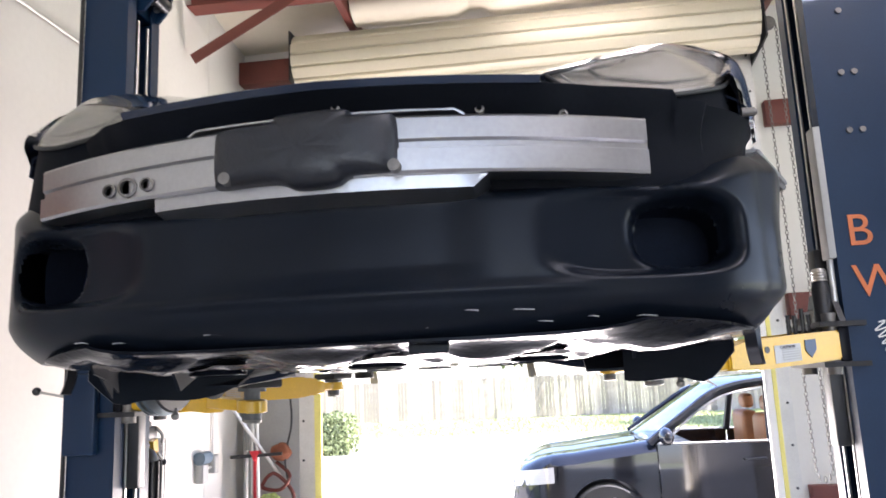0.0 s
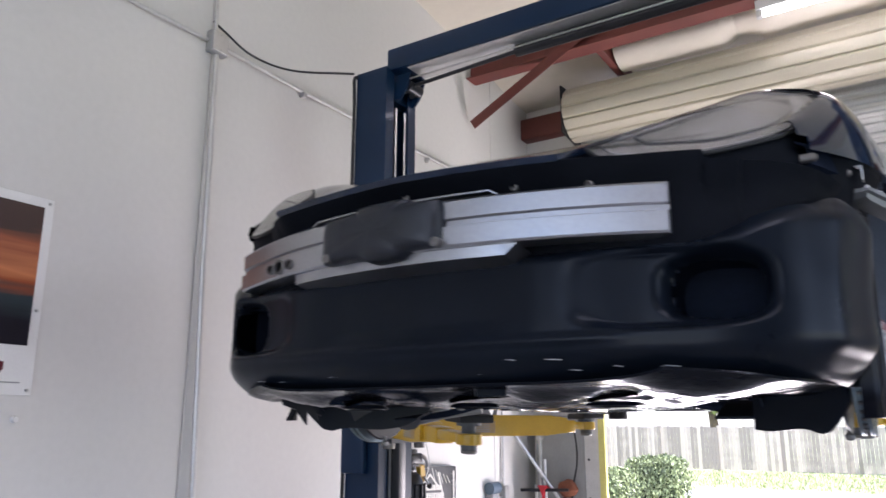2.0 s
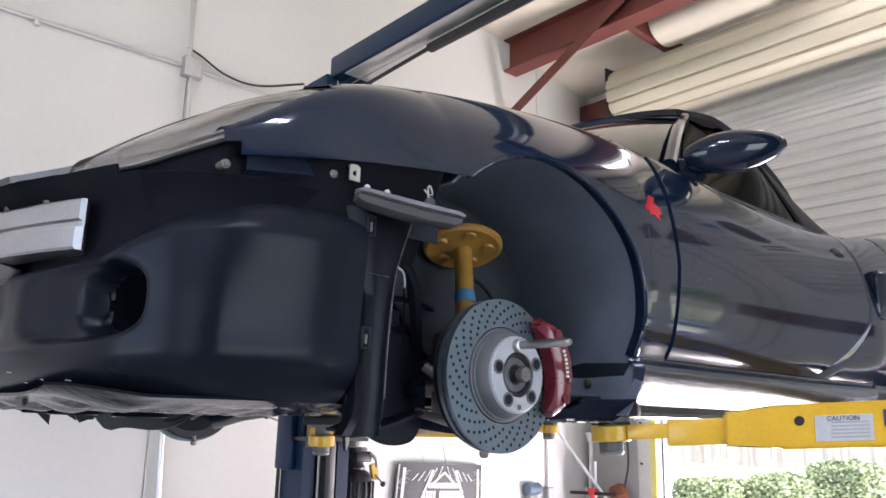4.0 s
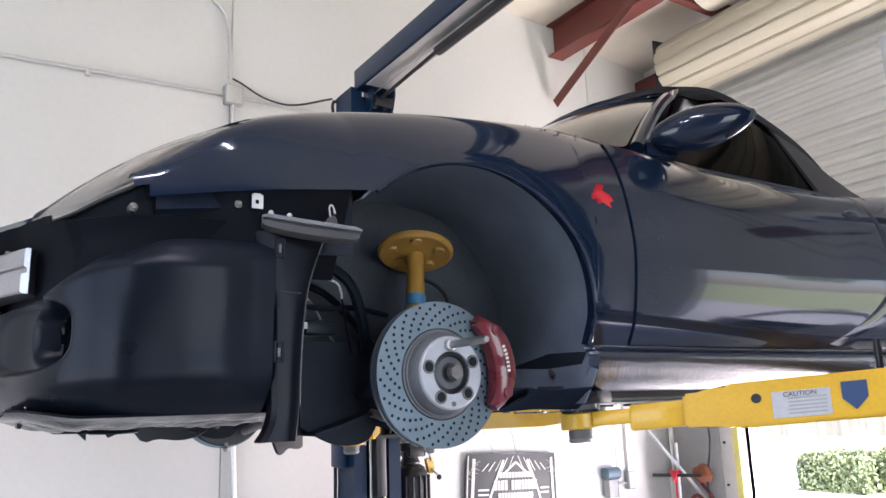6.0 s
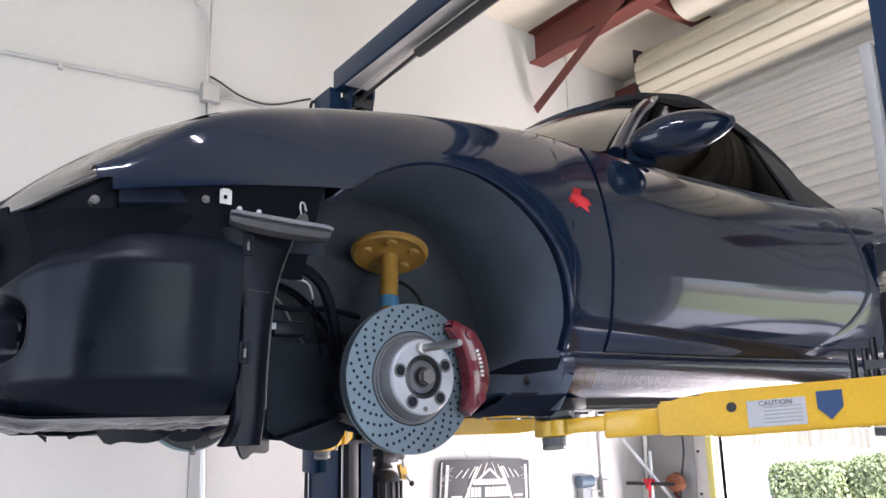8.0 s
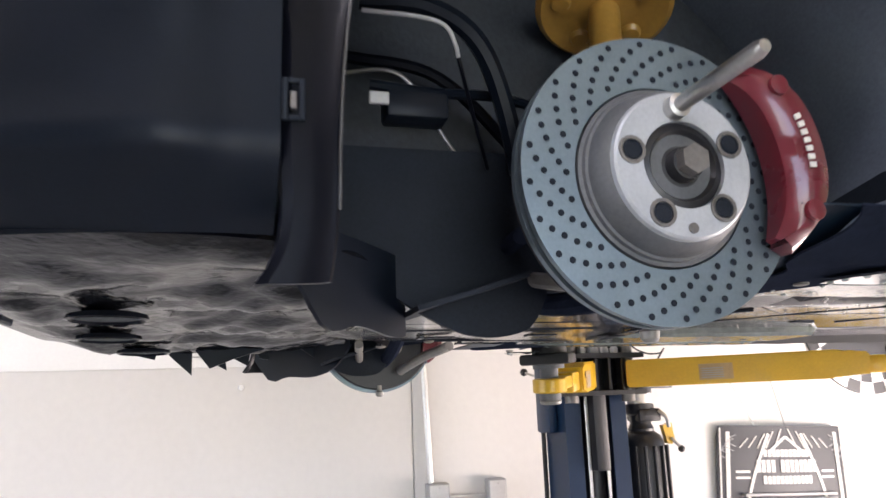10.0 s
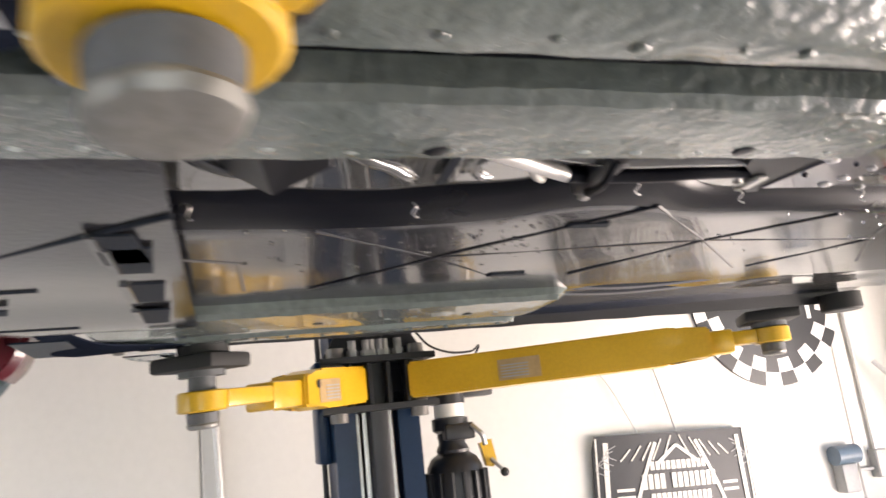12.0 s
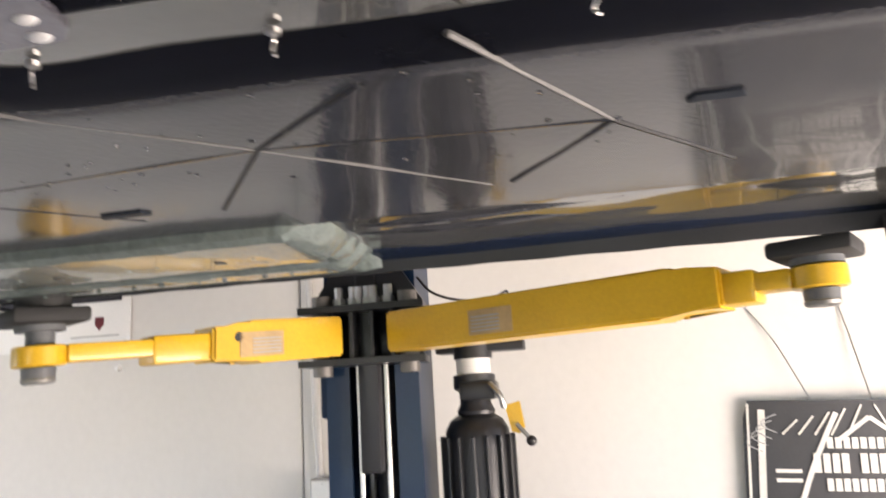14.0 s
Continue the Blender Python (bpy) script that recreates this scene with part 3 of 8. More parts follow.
_mp.inputs["Scale"].default_value = (1, 1.2, 9)
_l.new(_tc.outputs["Generated"], _sep.inputs[0])
_l.new(_tc.outputs["Generated"], _mp.inputs[0])
_l.new(_mp.outputs[0], _ns.inputs["Vector"])
_ns.inputs["Scale"].default_value = 1.4
_ad.operation = 'MULTIPLY_ADD'
_l.new(_ns.outputs[0], _ad.inputs[0])
_ad.inputs[1].default_value = 0.35
_l.new(_sep.outputs["Z"], _ad.inputs[2])
_l.new(_ad.outputs[0], _rp.inputs[0])
cr = _rp.color_ramp
cr.elements[0].position, cr.elements[0].color = 0.28, (0.012, 0.010, 0.016, 1)
cr.elements[1].position, cr.elements[1].color = 0.98, (0.06, 0.035, 0.03, 1)
for p, c in ((0.50, (0.035, 0.05, 0.055, 1)), (0.62, (0.30, 0.07, 0.02, 1)), (0.74, (0.55, 0.20, 0.08, 1)), (0.86, (0.30, 0.09, 0.04, 1))):
    e = cr.elements.new(p)
    e.color = c
_l.new(_rp.outputs[0], _n["Principled BSDF"].inputs["Base Color"])
_n["Principled BSDF"].inputs["Roughness"].default_value = 0.3
bm = B()
box(bm, (XL + 0.009, 0.67, 1.96), (XL + 0.0125, 1.63, 2.52), 0.0005, 1)
part("print", bm, pm, poster)
bm = B()
prism(bm, [(1.51, 1.895), (1.55, 1.895), (1.55, 1.865), (1.53, 1.84), (1.51, 1.865)], 'x', XL + 0.009, XL + 0.011)
part("crest", bm, RED, poster)
bm = B()
box(bm, (XL + 0.009, 1.40, 1.815), (XL + 0.011, 1.62, 1.820))
part("text_bar", bm, GREYB, poster)
for y, z in ((1.65, 2.54), (1.65, 1.79), (1.65, 2.1)):
    bm = B()
    cyl(bm, (XL + 0.008, y, z), (XL + 0.014, y, z), 0.006, seg=8)
    part("pin", bm, STEEL, poster)
bm = B()
cyl(bm, (XL, 1.62, 1.68), (XL + 0.02, 1.62, 1.68), 0.014, 0.010, seg=12)
solo("coat_peg", bm, WHITE, "small white plastic peg on the painted wall", "peg")

# a painted bonnet hung on the wall as a banner, standing on its head
hood = thing("wall_bonnet", (XL + 0.03, 4.37, 0.95), "black and cream painted car bonnet hung on the wall", "wall decoration")
def bonnet_x(v):
    return XL + 0.02 + 0.035 * (1 - ((v - 4.37) / 0.42) ** 2)
bm = B()
rows = []
for j in range(0, 15):
    z = 0.60 + j * (1.40 - 0.60) / 14
    half = 0.385 + 0.03 * (1.40 - z) / 0.8
    if j == 14:
        half -= 0.015
    rows.append([(bonnet_x(4.37 + half * s), 4.37 + half * s, z) for s in np.linspace(-1, 1, 21)])
slab(bm, rows, 0.012)
part("panel", bm, INK, hood)
def strip(name, pts, w, parent, material, lift=0.010):
    bm = B()
    rows = []
    for i, (y, z) in enumerate(pts):
        a, b = pts[max(i - 1, 0)], pts[min(i + 1, len(pts) - 1)]
        d = Vector((b[0] - a[0], b[1] - a[1])).normalized()
        nrm = Vector((-d.y, d.x)) * w / 2
        rows.append([(bonnet_x(y + nrm.x) + lift, y + nrm.x, z + nrm.y), (bonnet_x(y - nrm.x) + lift, y - nrm.x, z - nrm.y)])
    slab(bm, rows, 0.002)
    return part(name, bm, material, parent)
for s in (-1, 1):
    strip("stripe", [(4.37 + s * (0.33 + 0.04 * t), 1.37 - 0.75 * t) for t in np.linspace(0, 1, 9)], 0.022, hood, PALE)
    strip("stripe", [(4.37 + s * (0.10 + 0.16 * math.sin(t * 1.57)), 1.36 - 0.5 * t) for t in np.linspace(0, 1, 12)], 0.016, hood, PALE)
    for k in range(5):
        strip("swirl", [(4.37 + s * (0.02 + 0.05 * k + 0.05 * t), 1.385 - 0.012 * k - 0.10 * t * (1 - 0.13 * k)) for t in np.linspace(0, 1, 7)], 0.006, hood, PALE)
    strip("stripe", [(4.37 + s * 0.30, 1.17), (4.37 + s * 0.22, 1.17)], 0.012, hood, PALE)
    strip("stripe", [(4.37 + s * 0.30, 1.14), (4.37 + s * 0.22, 1.14)], 0.012, hood, PALE)
    strip("stripe", [(4.37, 1.345), (4.37 + s * 0.10, 1.27)], 0.014, hood, PALE)
for z, w, h, n in ((1.262, 0.28, 0.036, 11), (1.197, 0.37, 0.062, 13), (1.128, 0.30, 0.040, 12)):
    for k in range(n):
        if (n, k) == (13, 4):
            continue
        y = 4.37 - w / 2 + (k + 0.5) * w / n
        strip("text_bar", [(y, z - h / 2), (y, z + h / 2)], w / n * 0.76, hood, PALE, 0.011)
for s in (-1, 1):
    strip("border", [(4.37 + s * (0.372 + 0.03 * t), 1.39 - 0.78 * t) for t in np.linspace(0, 1, 9)], 0.008, hood, PALE)
    for k in range(4):
        strip("ornament", [(4.37 + s * (0.285 + 0.016 * k + 0.05 * math.sin(t * 3.1)), 1.355 - 0.07 * k * 0.3 - 0.06 * t) for t in np.linspace(0, 1, 8)], 0.004, hood, GREYB)
bm = B()
for k in range(16):
    box(bm, (XL + 0.045, 4.10, 0.66 + k * 0.026), (XL + 0.075, 4.66, 0.674 + k * 0.026), 0.002, 1)
part("grille", bm, GREYB, hood)
for dy in (-0.17, 0.02):
    bm = B()
    tube(bm, bend([(XL + 0.05, 4.37 + dy, 1.40), (XL + 0.02, 4.33 + dy * 1.3, 1.60), (XL + 0.005, 4.30 + dy * 1.6, 1.72)]), 0.003, 5)
    part("hanging_wire", bm, STEEL, hood)

hood.rotation_euler = (radians(-2.6), 0, 0)

# round chequered flag plaque
flag = thing("chequered_plaque", (XL + 0.02, 5.05, 1.95), "round black plaque with a chequered rim and a white figure", "wall decoration")
bm = B()
lathe(bm, [(0, 0.42), (0.012, 0.42), (0.014, 0.415)], (XL + 0.004, 5.05, 1.965), (1, 0, 0), 48)
part("plate", bm, INK, flag)
for ring, (r0, r1) in enumerate(((0.42, 0.355), (0.355, 0.29))):
    for k in range(0, 28):
        if (k + ring) % 2:
            continue
        a0, a1 = 6.28319 * k / 28, 6.28319 * (k + 1) / 28
        bm = B()
        rows = [[(XL + 0.0185, 5.05 + r * math.cos(a), 1.965 + r * math.sin(a)) for a in np.linspace(a0, a1, 4)] for r in (r0, r1)]
        slab(bm, rows, 0.003)
        part("square", bm, WHITE, flag)
words("figure", "P", 0.24, Matrix.Translation((XL + 0.020, 5.32, 1.93)) @ pose(0, 0, 0, 90, 0, 90), WHITE, flag)

# red long-handled jack handle, stand and tools in the corner
bm = B()
tube(bm, [(-2.25, 5.78, 0.0), (-2.25, 5.79, 1.60)], 0.016, 10)
prism(bm, [(5.75, 1.62), (5.83, 1.62), (5.79, 1.55)], 'x', -2.28, -2.22)
solo("jack_handle", bm, STEEL, "steel jack bar with a red tip standing in the corner", "jack bar")
stand = thing("tripod_stand", (-2.2, 5.75, 0), "red and silver folding stand with crossed legs", "stand")
for a, b, m_, nm in (((-2.22, 5.78, 0.3), (-2.22, 5.78, 1.18), REDP, "post"), ((-2.38, 5.55, 1.62), (-2.0, 5.98, 0.85), PIPEM, "brace"), ((-2.22, 5.80, 1.4), (-2.15, 5.7, 0.0), PIPEM, "leg"), ((-2.30, 5.80, 1.2), (-2.35, 5.9, 0.0), PIPEM, "leg"), ((-2.40, 5.72, 1.16), (-2.02, 5.80, 1.17), BLACKP, "cross_bar")):
    bm = B()
    tube(bm, [a, b], 0.019 if nm == "post" else 0.013, 10)
    part(nm, bm, m_, stand)
bm = B()
prism(bm, [(-2.26, 1.20), (-2.18, 1.20), (-2.22, 1.12)], 'y', 5.74, 5.82)
part("clamp", bm, REDP, stand)
blk = thing("tool_rack", (-2.1, 5.98, 0), "dark cluttered rack with a red hose and an orange cover", "tool rack")
bm = B()
box(bm, (-2.36, 5.94, 0.0), (-1.93, 6.10, 1.75), 0.01)
part("panel", bm, GREYB, blk)
bm = B()
tube(bm, bend([(-2.1, 5.9, 1.1), (-1.98, 5.86, 1.0), (-2.05, 5.84, 0.9), (-2.2, 5.86, 0.92), (-2.1, 5.85, 1.02), (-1.95, 5.86, 0.86), (-2.0, 5.86, 0.7)]), 0.014, 8)
part("hose", bm, REDST, blk)
bm = B()
bmesh.ops.create_icosphere(bm, subdivisions=3, radius=0.075, matrix=pose(-2.05, 5.87, 1.18) @ Matrix.Diagonal((1.1, 0.6, 0.9, 1)))
for v in bm.verts:
    v.co += 0.02 * noise.noise_vector(v.co * 18)
part("cover", bm, mat("brown_orange_cloth", (0.20, 0.065, 0.03), 0.8, var=0.3, big=14, fine=90, bump=0.3), blk, "crumpled orange cover")
bm = B()
tube(bm, bend([(-2.0, 5.9, 1.7), (-1.97, 5.88, 1.4), (-2.02, 5.87, 1.1), (-1.95, 5.87, 0.8)]), 0.008, 6)
part("cable", bm, BLACKP, blk)
tray = thing("parts_tray", (-2.05, 5.6, 0.78), "grey tray on a post heaped with green rags", "tray")
bm = B()
lathe(bm, [(0, 0.10), (0.03, 0.17), (0.035, 0.165), (0.006, 0.095)], (-2.06, 5.62, 0.80), (0, 0, 1), 24)
part("bowl", bm, GREYB, tray)
bm = B()
cyl(bm, (-2.06, 5.62, 0), (-2.06, 5.62, 0.80), 0.016, seg=12)
part("post", bm, BLACKP, tray)
bm = B()
bmesh.ops.create_icosphere(bm, subdivisions=3, radius=0.11, matrix=pose(-2.06, 5.62, 0.83) @ Matrix.Diagonal((1, 1, 0.55, 1)))
for v in bm.verts:
    v.co += 0.05 * noise.noise_vector(v.co * 14)
part("rag", bm, mat("green_rag", (0.28, 0.33, 0.10), 0.9, var=0.4, big=30), tray, "crumpled green rags")

# ---------------------------------------------------------------- two-post lift
XC = -0.315            # the car's middle line
FACE_L, FACE_R = -1.61, 1.04
CY0, CY1 = 2.795, 3.05  # the left column's extent along the car
RY0, RY1 = 2.85, 3.12  # the right column's
CTOP = 3.38


def column(name, face, s, label, d, CY0, CY1):
    """s: +1 when the open side looks to +x."""
    t = thing(name, (face - s * 0.15, (CY0 + CY1) / 2, 0), label, "lift column", group="lift columns")
    o = 0.008
    out = [(face, CY0), (face, CY0 + 0.065), (face - s * o, CY0 + 0.065), (face - s * o, CY0 + 0.012), (face - s * (d - 0.012), CY0 + 0.012), (face - s * (d - 0.012), CY1 - 0.012), (face - s * o, CY1 - 0.012), (face - s * o, CY1 - 0.065), (face, CY1 - 0.065), (face, CY1), (face - s * d, CY1), (face - s * d, CY0)]
    bm = B()
    prism(bm, out, 'z', 0.012, CTOP + 0.045)
    part("post", bm, BLUE, t)
    bm = B()
    box(bm, (face - s * 0.16 - 0.24, CY0 - 0.06, 0), (face - s * 0.16 + 0.24, CY1 + 0.06, 0.012), 0.003, 1)
    part("base_plate", bm, BLUE, t)
    for y in (CY0 + 0.09, CY1 - 0.09):
        bm = B()
        box(bm, (face - s * 0.006 - 0.004, y - 0.006, 0.02), (face - s * 0.006 + 0.006, y + 0.006, CTOP - 0.15), 0.002, 1)
        part("guide_strip", bm, STEEL, t, "bright worn guide strip")
    bm = B()
    tube(bm, [(face - s * 0.12, (CY0 + CY1) / 2 - 0.04, 0.05), (face - s * 0.12, (CY0 + CY1) / 2 - 0.04, CTOP - 0.1)], 0.012, 8)
    part("cable", bm, STEEL, t)
    bm = B()
    tube(bm, [(face - s * 0.10, (CY0 + CY1) / 2 + 0.06, 0.05), (face - s * 0.10, (CY0 + CY1) / 2 + 0.06, CTOP - 0.1)], 0.008, 8)
    part("copper_line", bm, COPPER, t)
    bm = B()
    cyl(bm, (face - s * 0.09, (CY0 + CY1) / 2 + 0.02, 0.05), (face - s * 0.09, (CY0 + CY1) / 2 + 0.02, 1.9), 0.04, seg=16)
    part("cylinder", bm, BLACKP, t)
    bm = B()
    box(bm, (min(face - s * (d - 0.02), face - s * 0.02), CY0 + 0.02, CTOP - 0.10), (max(face - s * (d - 0.02), face - s * 0.02), CY1 - 0.02, CTOP + 0.012), 0.004, 1)
    part("top_plate", bm, BLUE, t)
    bm = B()
    for y in (CY0 + 0.10, CY1 - 0.03):
        prism(bm, [(face + s * 0.015, CTOP - 0.10), (face + s * 0.05, CTOP - 0.06), (face + s * 0.075, CTOP + 0.01), (face + s * 0.075, CTOP + 0.10), (face - s * 0.04, CTOP + 0.10), (face - s * 0.04, CTOP - 0.10)], 'y', y - 0.006, y + 0.006)
    part("beam_bracket", bm, BLUE, t)
    for y, z in ((CY0 + 0.13, CTOP - 0.05), (CY0 + 0.13, CTOP + 0.06), (CY1 - 0.06, CTOP - 0.05), (CY1 - 0.06, CTOP + 0.06)):
        bm = B()
        cyl(bm, (face + s * 0.01, y, z), (face + s * 0.028, y, z), 0.014, seg=6)
        part("bolt", bm, STEEL, t)
    bm = B()
    cyl(bm, (face + s * 0.05, CY0 + 0.11, CTOP - 0.03), (face + s * 0.05, CY1 - 0.04, CTOP - 0.03), 0.03, seg=20)
    part("pulley", bm, BLACKP, t)
    return t


colL = column("lift_column", FACE_L, 1, "dark blue steel lift column with bright guide strips", 0.19, CY0, CY1)
colR = column("lift_column", FACE_R, -1, "dark blue steel lift column with orange lettering", 0.30, RY0, RY1)
bm = B()
tube(bm, bend([(FACE_L - 0.19, CY0 + 0.03, CTOP + 0.02), (FACE_L - 0.19, CY0 - 0.02, CTOP + 0.01), (FACE_L - 0.195, CY0 - 0.01, CTOP - 0.2), (FACE_L - 0.195, CY0 - 0.01, 2.0), (FACE_L - 0.195, CY0 - 0.012, 0.6)]), 0.009, 8)
part("hose", bm, RUBBER, colL)

# overhead beam with its padded shut-off bar
beam = thing("lift_crossbeam", ((FACE_L + FACE_R) / 2, 2.93, CTOP + 0.02), "dark blue steel beam joining both lift columns overhead", "crossbeam")
bm = B()
box(bm, (FACE_L - 0.02, 2.82, CTOP + 0.03), (FACE_R + 0.02, 3.0, CTOP + 0.15), 0.012)
part("beam", bm, BLUE, beam)
# added pale strip: stands in for the reflection on the blue underside
bm = B()
box(bm, (FACE_L + 0.10, 2.835, CTOP + 0.024), (FACE_R - 0.10, 2.985, CTOP + 0.029), 0.001, 1)
part("underside_sheen", bm, PIPEM, beam, "pale strip for the sheen on the beam's underside")
bm = B()
tube(bm, [(FACE_L + 0.06, 2.93, CTOP - 0.03), (-0.95, 2.93, CTOP - 0.005)], 0.010, 8)
tube(bm, [(-0.95, 2.93, CTOP - 0.005), (0.55, 2.93, CTOP - 0.005)], 0.028, 10)
tube(bm, [(0.55, 2.93, CTOP - 0.005), (FACE_R - 0.05, 2.93, CTOP - 0.03)], 0.010, 8)
part("shutoff_bar", bm, BLACKP, beam, "black padded shut-off bar")
bm = B()
tube(bm, [(FACE_L + 0.05, 2.90, CTOP + 0.0), (FACE_R - 0.05, 2.90, CTOP + 0.0)], 0.004, 6)
part("cable", bm, STEEL, beam)

AZ, AZR = 1.660, 1.730   # the carriages' middle heights


def swing_arm(root, tip, label, group, sticker, w0=0.115, h0=0.115, mid=0.6, pad_z=1.735, logo=False, paper=STICK, pin=None):
    """A telescopic arm from the carriage to a screw pad under the car."""
    root, tip = Vector(root), Vector(tip)
    t = thing("swing_arm_lift_support", root, label, "lift arm", group=group)
    d = tip - root
    L = Vector((d.x, d.y, 0)).length
    drop = Matrix.Identity(4)
    drop[2][0] = d.z / L
    q = Matrix.Translation(root) @ pose(0, 0, 0, 0, 0, math.degrees(math.atan2(d.y, d.x))) @ drop

    def piece(name, bm, material, label=""):
        bmesh.ops.transform(bm, matrix=q, verts=bm.verts)
        return part(name, bm, material, t, label)
    bm = B()
    prism(bm, [(0.0, -h0 / 2), (0.0, h0 / 2), (mid * L - 0.10, h0 / 2), (mid * L - 0.06, h0 / 2 - 0.012), (mid * L, h0 / 2 - 0.012), (mid * L, -h0 / 2 + 0.01), (mid * L - 0.10, -h0 / 2 + 0.01), (mid * L - 0.12, -h0 / 2)], 'y', -w0 / 2, w0 / 2)
    bmesh.ops.bevel(bm, geom=bm.edges[:], offset=0.006, segments=2, affect='EDGES')
    piece("outer_tube", bm, YEL)
    bm = B()
    box(bm, (mid * L - 0.02, -w0 / 2 + 0.012, -h0 / 2 + 0.014), (min(L - 0.10, mid * L + 0.13), w0 / 2 - 0.012, h0 / 2 - 0.024), 0.008)
    piece("middle_tube", bm, YEL)
    bm = B()
    box(bm, (mid * L + 0.05, -0.034, -0.018), (L - 0.04, 0.034, 0.018), 0.005)
    piece("inner_tube", bm, YEL)
    bm = B()
    lathe(bm, [(-0.022, 0.044), (-0.019, 0.048), (0.015, 0.048), (0.018, 0.044)], (L, 0, 0), (0, 0, 1), 24)
    piece("pad_ring", bm, YEL)
    dz = pad_z - tip.z
    bm = B()
    lathe(bm, [(-0.052, 0.010), (-0.052, 0.021), (-0.048, 0.029), (-0.024, 0.031), (-0.022, 0.026), (dz - 0.03, 0.026), (dz - 0.03, 0.045), (dz - 0.018, 0.045)], (L, 0, 0), (0, 0, 1), 20)
    piece("screw", bm, CASTM, "worn dark steel screw")
    bm = B()
    lathe(bm, [(-0.0545, 0.010), (-0.0545, 0.024), (-0.052, 0.0290), (-0.046, 0.0310), (-0.043, 0.0295)], (L, 0, 0), (0, 0, 1), 40)
    for v in bm.verts:
        v.co += 0.0012 * noise.noise_vector((v.co - Vector((L, 0, 0))) * 90)
    piece("screw_foot", bm, LINKM, "chipped grey foot of the screw")
    bm = B()
    box(bm, (L - 0.07, -0.07, dz - 0.018), (L + 0.07, 0.07, dz + 0.012), 0.008)
    piece("pad", bm, RUBBER, "black rubber pad")
    for s in (-1, 1):
        bm = B()
        box(bm, (0.26 * L, s * (w0 / 2 + 0.001) - 0.001, -0.035), (0.26 * L + 0.118, s * (w0 / 2 + 0.001) + 0.001, 0.022), 0.0004, 1)
        st = piece("sticker", bm, paper, sticker)
        for k in range(5):
            bm = B()
            box(bm, (0.26 * L + 0.008, s * (w0 / 2 + 0.003) - 0.0005, -0.028 + 0.008 * k), (0.26 * L + 0.085, s * (w0 / 2 + 0.003) + 0.0005, -0.0245 + 0.008 * k))
            bmesh.ops.transform(bm, matrix=q, verts=bm.verts)
            part("text_bar", bm, GREYB, st)
    if logo:
        words("sticker_text", "CAUTION", 0.015, q @ Matrix.Translation((0.26 * L + 0.06, w0 / 2 + 0.003, 0.014)) @ pose(0, 0, 0, 90, 0, 180), INK, t, "dark sticker heading", depth=0.0005)
    at = mid * L - 0.16 if pin is None else pin * L
    if at:
        bm = B()
        cyl(bm, (at, -w0 / 2 - 0.002, 0.012), (at, w0 / 2 + 0.002, 0.012), 0.011, seg=14)
        piece("stop_pin", bm, BLACKP)
    if logo:
        bm = B()
        prism(bm, [(0.13, 0.03), (0.18, 0.03), (0.18, -0.005), (0.155, -0.03), (0.13, -0.005)], 'y', w0 / 2 - 0.001, w0 / 2 + 0.003)
        piece("crest", bm, mat("crest_blue", (0.02, 0.05, 0.12), 0.4))
    return t


